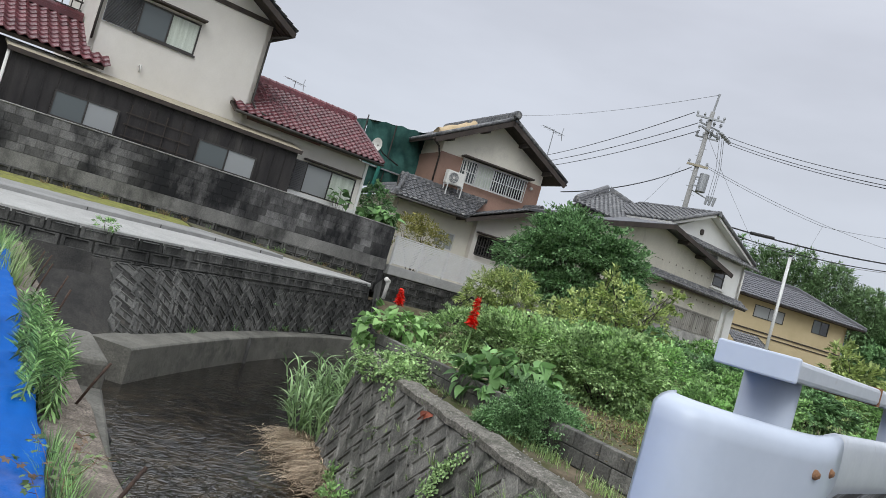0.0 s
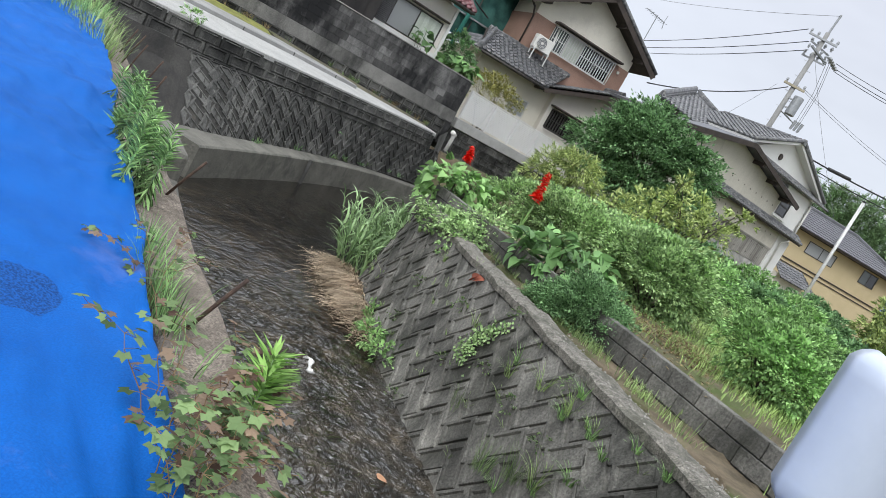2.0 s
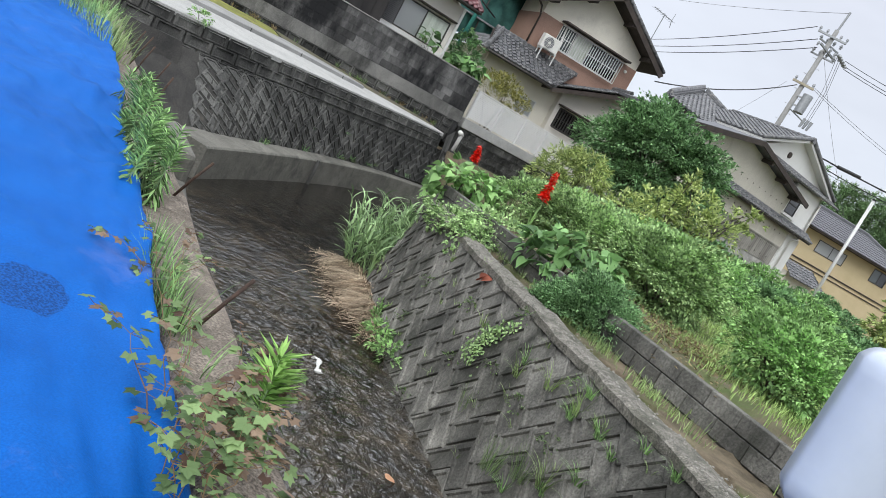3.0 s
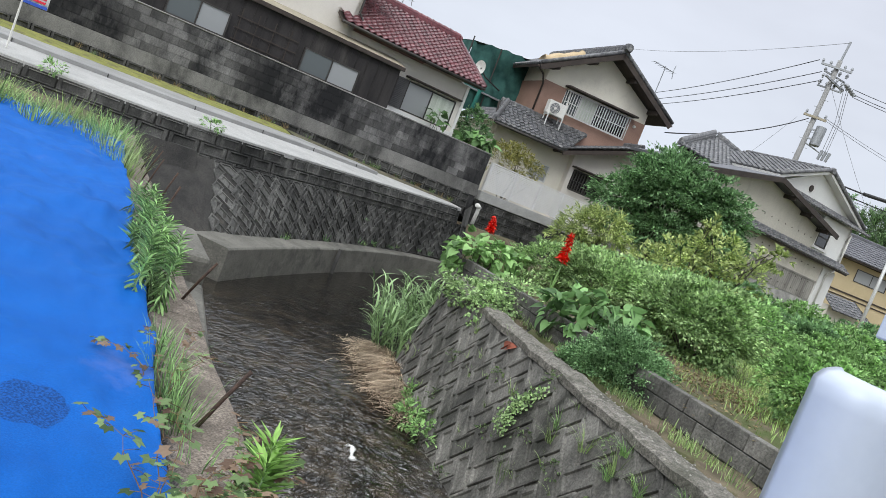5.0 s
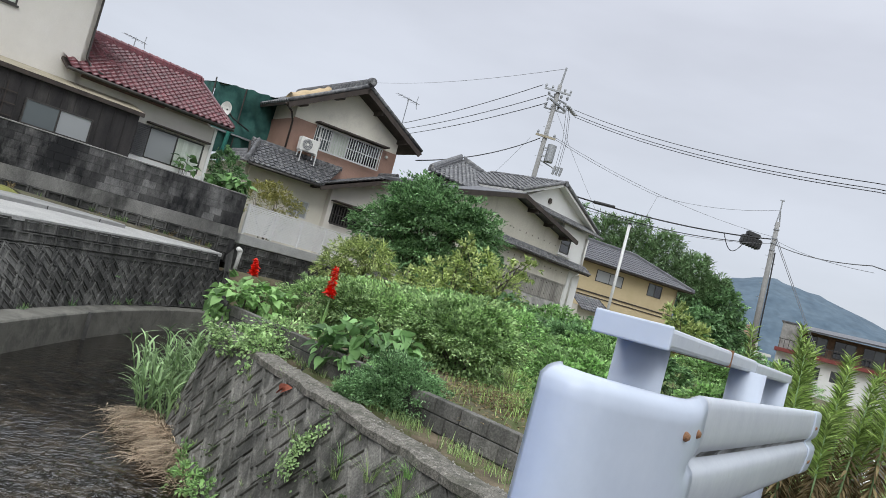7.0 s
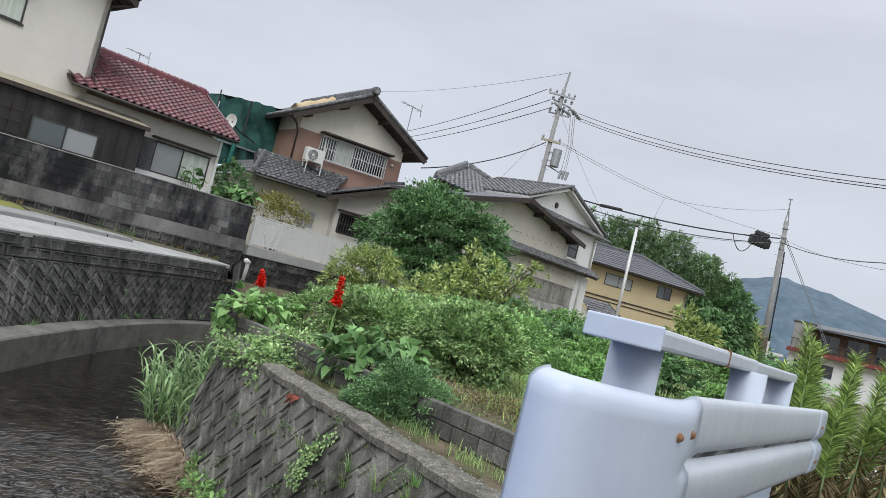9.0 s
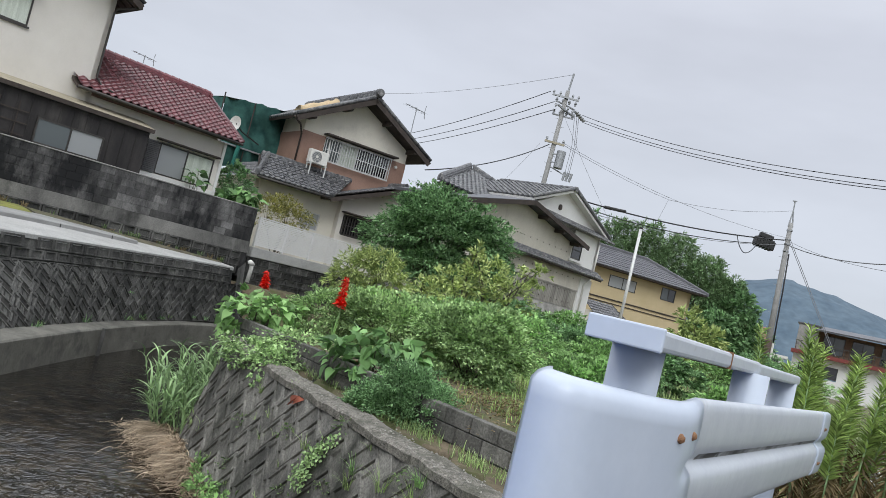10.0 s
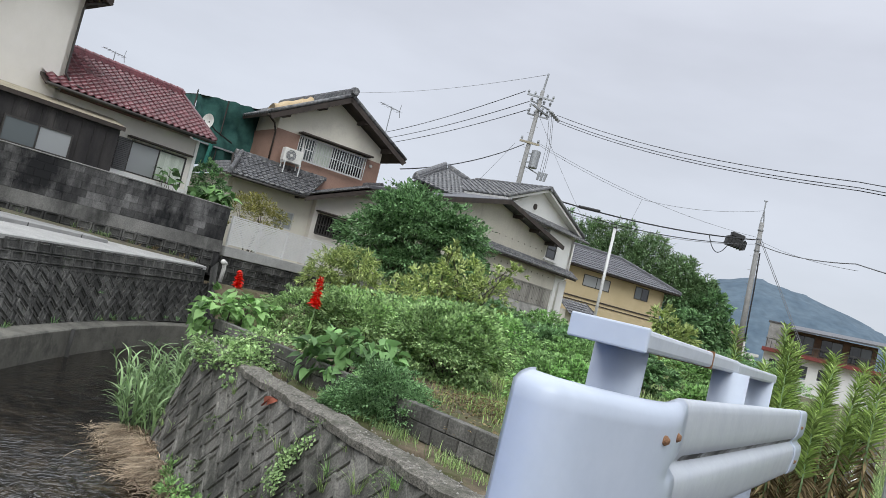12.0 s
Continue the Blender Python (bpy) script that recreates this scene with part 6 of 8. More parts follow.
part("switch_arm", Geo().tube([(0.1, -0.1, 9.95), (1.3, -0.1, 9.6)], 0.04, 6).mesh("switch_arm"), STEEL, pole1)
for x in (1.0, 1.2, 1.4):
    part("cutout", Geo().tube([(x, -0.1, 9.35), (x + 0.05, -0.1, 9.85)], [0.07, 0.09], 8).mesh("cutout"), STEEL, pole1)
for k in range(14):
    part("step_bolt", Geo().tube([(-0.3 if k % 2 else 0.1, 0, 7.0 + k * 0.45), (-0.1 if k % 2 else 0.3, 0, 7.0 + k * 0.45)], 0.012, 5).mesh("step_bolt"), STEEL, pole1)
for x in (1.05, 1.2, 1.3):
    part("lead", Geo().tube([(x, -0.1, 9.8), (x - 0.02, -0.12, 11.5), (0.7 + (x - 1.05), -0.16, 13.4)], 0.014, 5).mesh("lead"), WIRE_GREY, pole1)

pole2 = thing("utility_pole", "brownish concrete utility pole carrying a black cable closure", "utility pole", pose(23.75, 55.1, 0, 0, -1.7, 0))
part("shaft", Geo().tube([(0, 0, 0), (0, 0, 12.0)], [0.24, 0.16], 14).mesh("shaft", True), POLE_CONC, pole2)
part("guard", Geo().tube([(0, 0, 0.5), (0, 0, 3.6)], [0.262, 0.247], 14).mesh("guard", True), surface("rust_brown_guard", (0.06, 0.04, 0.035), (0.10, 0.065, 0.05), 3, 0.7, 0.2, 40), pole2)
part("side_pipe", Geo().tube([(0.28, -0.1, 0.3), (0.28, -0.1, 3.4)], 0.09, 8).mesh("side_pipe"), PLASTIC, pole2)
part("top_bracket", Geo().tube([(-0.16, 0, 11.7), (0, 0, 12.9), (0, 0, 13.6)], 0.045, 6).tube([(0.16, 0, 11.7), (0, 0, 12.9)], 0.045, 6).box(-0.14, 0.14, -0.05, 0.05, 13.55, 13.62).mesh("top_bracket"), STEEL, pole2)
for z in (9.9, 10.4, 10.75, 11.4):
    part("band", Geo().tube([(0, 0, z), (0, 0, z + 0.08)], 0.21, 12).mesh("band"), STEEL, pole2)
part("cable", Geo().tube([(0.2, -0.12, 9.8), (0.27, -0.12, 7.0), (0.24, -0.18, 5.0), (0.3, -0.1, 3.3)], 0.05, 6).mesh("cable", True), WIRE, pole2)
for k in range(12):
    part("step_bolt", Geo().tube([(-0.42 if k % 2 else 0.15, 0, 4.0 + k * 0.5), (-0.15 if k % 2 else 0.42, 0, 4.0 + k * 0.5)], 0.014, 5).mesh("step_bolt"), STEEL, pole2)
closure = thing("cable_closure", "black ribbed cable closure hanging beside the pole", "cable closure", pose(21.9, 55.3, 10.15, 0, 8, 0))
part("body", bevelled(Geo().box(-0.75, 0.75, -0.25, 0.25, -0.32, 0.32), 0.08, 2), BLACKPL, closure)
for k in range(6):
    part("rib", Geo().box(-0.6 + k * 0.22, -0.52 + k * 0.22, -0.29, 0.29, -0.36, 0.36).mesh("rib"), BLACKPL, closure)
part("upper_body", bevelled(Geo().box(-0.5, 0.5, -0.2, 0.2, 0.34, 0.7), 0.06), BLACKPL, closure)

for a, b, sag, r, m_ in (
    ((3.85, 45.6, 14.3), (-10.1, 74.3, 13.6), 0.5, 0.022, WIRE), ((4.2, 45.6, 13.75), (-10.0, 74.3, 13.2), 0.5, 0.022, WIRE), ((4.4, 45.6, 13.35), (-9.9, 74.3, 12.8), 0.5, 0.022, WIRE),
    ((4.9, 45.7, 15.6), (-12.0, 82.0, 20.0), 0.5, 0.012, WIRE_GREY),
    ((6.0, 45.6, 13.35), (14.21, 26.42, 8.5), 0.45, 0.016, WIRE), ((6.05, 45.6, 13.1), (14.24, 26.4, 8.3), 0.45, 0.016, WIRE), ((6.1, 45.6, 12.95), (14.26, 26.4, 8.2), 0.45, 0.016, WIRE),
    ((14.21, 26.42, 8.5), (30, -10.5, 2.4), 0.5, 0.016, WIRE), ((14.24, 26.4, 8.3), (30, -10.5, 2.2), 0.5, 0.016, WIRE), ((14.26, 26.4, 8.2), (30, -10.5, 2.1), 0.5, 0.016, WIRE),
    ((4.5, 45.6, 11.2), (-1.7, 34.9, 6.35), 0.35, 0.028, WIRE),
    ((4.75, 45.6, 8.6), (23.1, 54.9, 10.65), 0.5, 0.045, WIRE), ((4.75, 45.6, 8.35), (21.6, 55.1, 10.05), 0.6, 0.03, WIRE), ((4.75, 45.6, 8.2), (23.2, 54.9, 10.35), 0.8, 0.015, WIRE_GREY),
    ((5.2, 45.6, 11.5), (23.2, 54.9, 10.85), 0.6, 0.012, WIRE_GREY), ((5.2, 45.6, 11.4), (13.3, 50.3, 10.6), 0.15, 0.012, WIRE_GREY), ((13.3, 50.3, 10.6), (23.4, 55.2, 12.9), 0.35, 0.012, WIRE_GREY),
    ((13.3, 50.3, 10.6), (12.6, 49.55, 8.55), 0.0, 0.01, WIRE_GREY),
    ((23.4, 55.0, 10.4), (21.91, 39.3, 7.97), 0.3, 0.03, WIRE_GREY), ((23.4, 55.0, 10.7), (19.6, 34.9, 6.9), 0.25, 0.012, WIRE_GREY), ((21.91, 39.3, 7.97), (20, 15, 4.0), 0.3, 0.03, WIRE_GREY),
    ((23.5, 55.0, 10.7), (26.4, 51.5, 3.5), 0.0, 0.022, WIRE_GREY), ((23.5, 55.0, 10.9), (26.6, 51.5, 3.4), 0.0, 0.022, WIRE_GREY),
    ((4.8, 45.6, 13.3), (10.4, 46.9, 6.4), 0.2, 0.009, WIRE_GREY), ((3.95, 45.8, 11.15), (1.2, 40.5, 6.2), 0.1, 0.01, WIRE_GREY)):
    wire(a, b, sag, r, m_)
wire((21.4, 55.2, 10.0), (19.6, 54.4, 10.1), 0.95, 0.03, WIRE, label="loop of black cable below the closure")
tagged(part("cable_sleeve", Geo().tube([(8.9, 47.68, 8.72), (10.35, 48.41, 8.86)], 0.1, 8).mesh("cable_sleeve"), BLACKPL), "black sleeve on the overhead cable", "cable sleeve")
mast = thing("steel_mast", "thin grey steel mast standing in the garden", "mast", pose(8.58, 36.0, 0))
part("tube", Geo().tube([(0, 0, 0.2), (0, 0, 6.25)], 0.07, 10).mesh("tube", True), SILVER, mast)
part("cap", Geo().tube([(0, 0, 6.25), (0, 0, 6.32)], 0.085, 10).mesh("cap"), BLACKPL, mast)

# ---- guard rail on the bridge ----
guard = thing("guard_rail", "white-painted steel guard rail with a handrail and a curved end", "guard rail")
R_D = Vector((0.52, 0.854, 0))
R_L = Vector((-0.854, 0.52, 0))  # away from the road
RPATH = smooth_line([(0.29, 1.74, 0), (0.275, 1.645, 0), (0.365, 1.68, 0), (0.48, 1.79, 0), (0.64, 1.96, 0), (0.80, 2.18, 0), (1.23, 2.82, 0), (2.38, 4.56, 0)], 60)
PROF = [(0.0, 0.045), (0.006, 0.05), (0.02, 0.058), (0.14, 0.074), (0.168, 0.042), (0.178, 0.038), (0.188, 0.042), (0.215, 0.066), (0.33, 0.066), (0.346, 0.058), (0.35, 0.044)]
FINE = []
for (z0, d0), (z1, d1) in zip(PROF, PROF[1:]):
    FINE += [(z0 + (z1 - z0) * k / 3, d0 + (d1 - d0) * k / 3) for k in range(3)]
FINE.append(PROF[-1])
FINE = FINE[:1] + [(sum(FINE[min(max(i + o, 0), len(FINE) - 1)][0] for o in (-1, 0, 1)) / 3, sum(FINE[min(max(i + o, 0), len(FINE) - 1)][1] for o in (-1, 0, 1)) / 3) for i in range(1, len(FINE) - 1)] + FINE[-1:]


def top_of(i):
    """Height of the rail's upper edge: the sleeve dips below the beam, its outer end is rolled up."""
    return 0.950 - 0.020 * i / 59 - 0.014 * min(max((12 - i) / 1.5, 0), 1) + 0.020 * min(max((9 - i) / 9, 0), 1) ** 1.4


def beam(name, i0, i1, flat, material, grow=0.0, label="", cut=None):
    """A stretch of rolled beam along the rail's line; flat(i) fades the waves out."""
    prof = FINE[cut[0]:cut[1]] if cut else FINE
    vs, fs, n = [], [], len(prof)
    for i in range(i0, i1 + 1):
        p, q = RPATH[max(i - 1, 0)], RPATH[min(i + 1, len(RPATH) - 1)]
        d = (q - p).normalized()
        road = Vector((d.y, -d.x, 0))
        f = flat(i)
        top = top_of(i)
        for z, w in prof:
            lip = -0.01 + 0.04 * min(1, 14 * min(z, 0.35 - z) / 0.35) ** 0.6
            vs.append(RPATH[i] + road * ((w - 0.05) * f + lip * (1 - f) + grow) + Vector((0, 0, top - 0.35 + z)))
    m2 = i1 - i0
    for i in range(m2):
        for k in range(n - 1):
            fs.append((i * n + k, (i + 1) * n + k, (i + 1) * n + k + 1, i * n + k + 1))
    return part(name, mesh(name, vs, fs, True), material, guard, label)


def fade(i):
    return min(max((i - 10) / 2.5, 0), 1)


beam("end_sleeve", 0, 12, fade, RAIL_WHITE, 0.006, "smooth curved end sleeve")
beam("rail_beam", 11, 57, fade, RAIL_DIRTY, 0.0, "rolled beam with dirt along the valley")
beam("far_sleeve", 54, 59, lambda i: 1.0, RAIL_WHITE, 0.006)
GRIME = surface("rail_grime", (0.16, 0.155, 0.14), (0.46, 0.47, 0.48), 9, 0.7, 0.1, 60, stain=((0.045, 0.043, 0.038), 5.0, 0.42, 0.6), grain=0.3)
beam("grime", 14, 56, fade, GRIME, 0.0045, "dark grime in the beam's valley", (15, 20))
sleeve = [o for o in guard.children if o.name.startswith(("end_sleeve", "rail_beam", "far_sleeve"))]
for o in sleeve:
    mod = o.modifiers.new("thickness", "SOLIDIFY")
    mod.thickness, mod.offset = 0.006, 0.0
for x, y in ((0.594, 2.2), (1.376, 3.3), (2.12, 4.62)):
    part("post", Geo().tube([(x, y, -0.3), (x, y, 1.05)], 0.074, 24).mesh("post", True), RAIL_WHITE, guard)
cap_m = Matrix(((R_D.x, R_L.x, 0, 0.50), (R_D.y, R_L.y, 0, 2.015), (0, 0, 1, 0), (0, 0, 0, 1)))
part("handrail", bevelled(Geo().box(0.0, 1.62, -0.1, 0.1, 1.045, 1.1, cap_m), 0.012, 2), RAIL_DIRTY, guard, "flat scuffed handrail")
part("handrail", bevelled(Geo().box(1.624, 3.22, -0.1, 0.1, 1.04, 1.095, cap_m), 0.012, 2), RAIL_DIRTY, guard)
part("handrail_cap", bevelled(Geo().box(-0.008, 0.006, -0.104, 0.104, 1.041, 1.104, cap_m), 0.005, 2), RAIL_WHITE, guard)
for s, z in ((0.94, 0.005),):
    part("rust_band", Geo().box(s, s + 0.008, -0.103, 0.103, 1.042, 1.103, cap_m).mesh("rust_band"), RUST, guard)
BOLTS = ((0.665, 1.95, 0.85), (0.725, 2.04, 0.855), (1.265, 2.95, 0.742), (1.325, 3.05, 0.742), (2.28, 4.38, 0.84), (2.32, 4.45, 0.84), (2.28, 4.38, 0.65), (2.32, 4.45, 0.65), (0.665, 1.95, 0.66), (0.725, 2.04, 0.66))
for x, y, z in BOLTS:
    c_ = Vector((x, y, z)) + Vector((0.854, -0.52, 0)) * (0.006 if x < 1 else 0.0)
    g = Geo().tube([c_ - Vector((0.854, -0.52, 0)) * 0.03, c_ + Vector((0.854, -0.52, 0)) * 0.008, c_ + Vector((0.854, -0.52, 0)) * 0.016], [0.0125, 0.0125, 0.006], 12)
    part("bolt", g.mesh("bolt", True), STEEL if 0.7 < z < 0.8 else RUST, guard)
for x, y in ((0.594, 2.2), (1.376, 3.3), (2.12, 4.62)):
    p = Vector((x, y, 0)) + Vector((0.854, -0.52, 0)) * 0.08
    part("bracket", Geo().box(-0.05, 0.05, -0.03, 0.05, 0.66, 0.84, Matrix.Translation(p) @ pose(0, 0, 0, 0, 0, 58.6)).mesh("bracket"), RAIL_WHITE, guard)

# ---- shop banner by the lane ----
banner = thing("banner", "white vertical shop banner with red characters on a pole", "banner", frame_at(-12.05, 12.1, 0, 62))
part("pole", Geo().tube([(-0.3, 0.02, 0.3), (-0.3, 0.02, 3.4)], 0.02, 8).mesh("pole"), PLASTIC, banner)
vs_ = [(-0.27 + 0.42 * i / 4, 0.015 * math.sin(i * 1.5 + j * 0.6), 1.22 + 1.8 * j / 12) for j in range(13) for i in range(5)]
fs_ = [(j * 5 + i, j * 5 + i + 1, (j + 1) * 5 + i + 1, (j + 1) * 5 + i) for j in range(12) for i in range(4)]
cloth = part("cloth", mesh("cloth", vs_, fs_, True), FOAM, banner, "white cloth")
cloth.modifiers.new("thickness", "SOLIDIFY").thickness = 0.004
RED_INK = surface("red_ink", (0.62, 0.02, 0.05), (0.7, 0.03, 0.06), 5, 0.7, 0.0, 30)
BLUE_INK = surface("blue_ink", (0.03, 0.08, 0.4), (0.04, 0.1, 0.45), 5, 0.7, 0.0, 30)
for k, ch in enumerate("工務店"):
    cu = bpy.data.curves.new("character", "FONT")
    cu.body, cu.size, cu.align_x, cu.extrude = ch, 0.3, "CENTER", 0.002
    cu.materials.append(RED_INK)
    ob = new("character", cu)
    ob.parent = banner
    ob.matrix_basis = pose(-0.06, -0.025, 2.2 - k * 0.31, 90, 0, 0)
for k in range(2):
    part("line_of_print", Geo().box(-0.22, 0.1, -0.026, -0.02, 1.38 - k * 0.07, 1.42 - k * 0.07).mesh("line_of_print"), RED_INK, banner)
part("blue_edge", Geo().box(-0.27, 0.15, -0.024, -0.019, 1.22, 1.28).mesh("blue_edge"), BLUE_INK, banner)

# ---- stakes and rope by the path ----
stakes = thing("stake_fence", "row of grey wooden stakes linked by sagging white rope", "fence")
SP = [(4.2, 7.2), (4.9, 7.9), (5.3, 8.9), (6.0, 9.6), (6.6, 10.8)]
for i, (x, y) in enumerate(SP):
    part("stake", Geo().tube([(x, y, -0.3), (x + 0.02, y, 0.55 + 0.12 * (i % 2))], [0.05, 0.045], 8).mesh("stake"), STAKE, stakes)
for (x0, y0), (x1, y1) in zip(SP, SP[1:]):
    pts = [Vector((x0, y0, 0.42)).lerp(Vector((x1, y1, 0.42)), t) - Vector((0, 0, 0.5 * t * (1 - t))) for t in np.linspace(0, 1, 9)]
    part("rope", Geo().tube(pts, 0.014, 6, False).mesh("rope", True), ROPE, stakes)
wire_fence = thing("wire_fence", "thin steel posts with strands of wire along the path", "fence")
for x, y in ((4.55, 7.0), (6.1, 8.6), (7.6, 10.2)):
    part("post", Geo().tube([(x, y, -0.2), (x, y, 1.15)], 0.022, 6).mesh("post"), STEEL, wire_fence)
for z in (0.5, 0.8, 1.1):
    part("strand", Geo().tube([(4.55, 7.0, z), (6.1, 8.6, z - 0.03), (7.6, 10.2, z)], 0.005, 5).mesh("strand"), STEEL, wire_fence)


# ---- plants ----
def leaves_mesh(name, pos, way, up, length, width, fold=0.18, lobed=False):
    """Kite-shaped leaves: arrays of base points, directions and normals, folded along the midrib."""
    n = len(pos)
    way = way / (np.linalg.norm(way, axis=1, keepdims=True) + 1e-9)
    side = np.cross(way, up)
    side /= np.linalg.norm(side, axis=1, keepdims=True) + 1e-9
    nrm = np.cross(side, way)
    L = (length * np.ones(n))[:, None]
    W = (width * np.ones(n))[:, None]
    if lobed:  # broad leaf of six points with a drooping tip
        half = ((-0.06, 0.28), (0.06, 0.5), (0.28, 0.55), (0.55, 0.4), (0.8, 0.16))
        rows = [pos]
        for sgn, seq in ((1, half), (-1, half[::-1])):
            rows += [pos + way * L * u + sgn * side * W * v + nrm * (W * v * 2 * fold - L * 0.22 * u * u) for u, v in seq]
            if sgn == 1:
                rows.append(pos + way * L - nrm * L * 0.24)
        rows += [pos + way * L * 0.3, pos + way * L * 0.65 - nrm * L * 0.1]
        k, faces = 14, [(0, 1, 12), (1, 2, 12), (2, 3, 12), (3, 4, 12), (4, 13, 12), (4, 5, 13), (5, 6, 13), (6, 7, 13), (7, 8, 13), (8, 12, 13), (8, 9, 12), (9, 10, 12), (10, 11, 12), (11, 0, 12)]
    else:
        rows = [pos, pos + way * L * 0.45 + side * W * 0.5 + nrm * W * fold, pos + way * L - nrm * L * 0.12, pos + way * L * 0.45 - side * W * 0.5 + nrm * W * fold]
        k, faces = 4, [(0, 1, 2), (0, 2, 3)]
    v = np.stack(rows, 1).reshape(-1, 3)
    f = (np.arange(n)[:, None, None] * k + np.array(faces)[None]).reshape(-1, 3)
    me = bpy.data.meshes.new(name)
    me.vertices.add(len(v))
    me.vertices.foreach_set("co", v.ravel())
    me.loops.add(len(f) * 3)
    me.loops.foreach_set("vertex_index", f.ravel().astype(np.int32))
    me.polygons.add(len(f))
    me.polygons.foreach_set("loop_start", np.arange(len(f), dtype=np.int32) * 3)
    me.update(calc_edges=True)
    return me


def unit(n):
    d = rng.normal(size=(n, 3))
    return d / np.linalg.norm(d, axis=1, keepdims=True)


def crown(blobs, n, twigs=40, spread_=0.24, hollow=0.55, flat=0.6):
    """Points and outward directions in sprays over several blobs (x, y, z, rx, ry, rz): flattened clumps with gaps between, and a sparser dark inside."""
    blobs = np.array(blobs, float)
    share = blobs[:, 3] * blobs[:, 4] + blobs[:, 3] * blobs[:, 5]
    share /= share.sum()
    pos, out_ = [], []
    for b, s in zip(blobs, share):
        k = max(5, int(1.5 * twigs * s * len(blobs)))
        m = max(8, int(n * s))
        d = unit(k)
        d[:, 2] = np.abs(d[:, 2]) * np.where(rng.random(k) < 0.72, 1, -1)
        r = hollow + (1.22 - hollow) * rng.random((k, 1)) ** 0.6
        c = d * r
        size = spread_ * (0.45 + 0.75 * rng.random((k, 1)))
        pick = rng.integers(0, k, m)
        slide = rng.random((m, 1))  # along the twig, from its foot to its tip
        q = c[pick] + d[pick] * (slide - 0.6) * 1.5 * size[pick] + rng.normal(size=(m, 3)) * size[pick] * (1 - 0.55 * slide) * (0.8, 0.8, flat * 0.8)
        q[:, 2] -= 0.35 * (slide[:, 0] * size[pick][:, 0])
        pos.append(b[:3] + q * b[3:])
        out_.append(d[pick] + 0.65 * unit(m))
    return np.concatenate(pos), np.concatenate(out_)


def stems_geo(base, tips, r0, r1, bend=0.15, sides=6):
    g = Geo()
    for t in tips:
        a, b = Vector(base), Vector(t)
        mid_ = a.lerp(b, 0.5) + Vector((rnd.uniform(-1, 1), rnd.uniform(-1, 1), 0.6)) * bend * (b - a).length
        g.tube([a + Vector((rnd.uniform(-0.04, 0.04), rnd.uniform(-0.04, 0.04), 0)), a.lerp(mid_, 0.6), mid_, b], [r0, r0 * 0.8, (r0 + r1) / 2, r1], sides, False)
    return g


def shrub(name, label, category, base, blobs, n, length, width, material, twigs=40, spread_=0.24, droop=0.15, r0=0.02, trunk=None, lobed=False, group="", hollow=0.55, fold=0.18, flat=0.6):
    """A plant on its base: stems (or a trunk with limbs) and a crown of single leaves."""
    t = thing(name, label, category, pose(*base), group)
    rel = [(b[0] - base[0], b[1] - base[1], b[2] - base[2], *b[3:]) for b in blobs]
    tips = []
    for b in rel:
        for _ in range(3):
            d = unit(1)[0]
            tips.append((b[0] + 0.6 * d[0] * b[3], b[1] + 0.6 * d[1] * b[4], b[2] + 0.6 * abs(d[2]) * b[5]))
    if trunk:
        h, r = trunk
        g = Geo().tube([(0, 0, -0.1), (0.04, 0.02, h * 0.5), (0.0, 0.05, h)], [r * 1.25, r, r * 0.8], 9)
        part("trunk", g.mesh("trunk", True), BARK, t)
        for tip in tips:
            part("limb", stems_geo((0, 0.03, h * 0.92), [tip], r * 0.55, r * 0.1).mesh("limb", True), BARK, t)
    else:
        for tip in tips:
            part("stem", stems_geo((0, 0, -0.05), [tip], r0, r0 * 0.3).mesh("stem", True), BARK, t)
    p, o = crown(rel, n, twigs, spread_, hollow, flat)
    o[:, 2] = o[:, 2] - droop
    up = np.tile((0.0, 0.0, 1.0), (len(p), 1)) + 0.55 * unit(len(p))
    size = length * (0.6 + 0.7 * rng.random(len(p)))
    part("crown" if trunk else "foliage", leaves_mesh("foliage", p, o, up, size, size * width / length, fold, lobed), material, t)
    return t


def blades_mesh(name, base, lean, height, width, segs=4, curl=0.9):
    """Arching blades: base points, sideways lean, height and width for each."""
    n = len(base)
    height, width = height * np.ones(n), width * np.ones(n)
    lean_d = lean / (np.linalg.norm(lean, axis=1, keepdims=True) + 1e-9)
    side = np.cross(lean_d, (0, 0, 1.0))
    amt = np.linalg.norm(lean, axis=1)
    vs = []
    for i in range(segs + 1):
        f = i / segs
        up = height * (f - 0.5 * amt * curl * f * f)
        outw = height * amt * f ** 1.7
        w = width * (1 - f) ** 0.6 * (0.55 + 0.45 * min(1, 4 * f + 0.3))
        c = base + lean_d * outw[:, None] + np.stack([0 * up, 0 * up, up], 1)
        vs += [c - side * (w / 2)[:, None], c + side * (w / 2)[:, None]]
    k = 2 * (segs + 1)
    v = np.stack(vs, 1).reshape(-1, 3)
    f = []
    for i in range(segs):
        a = 2 * i
        f += [(a, a + 1, a + 3), (a, a + 3, a + 2)]
    f = (np.arange(n)[:, None, None] * k + np.array(f)[None]).reshape(-1, 3)
    me = bpy.data.meshes.new(name)
    me.vertices.add(len(v))
    me.vertices.foreach_set("co", v.ravel())
    me.loops.add(len(f) * 3)
    me.loops.foreach_set("vertex_index", f.ravel().astype(np.int32))
    me.polygons.add(len(f))
    me.polygons.foreach_set("loop_start", np.arange(len(f), dtype=np.int32) * 3)
    me.update(calc_edges=True)
    return me


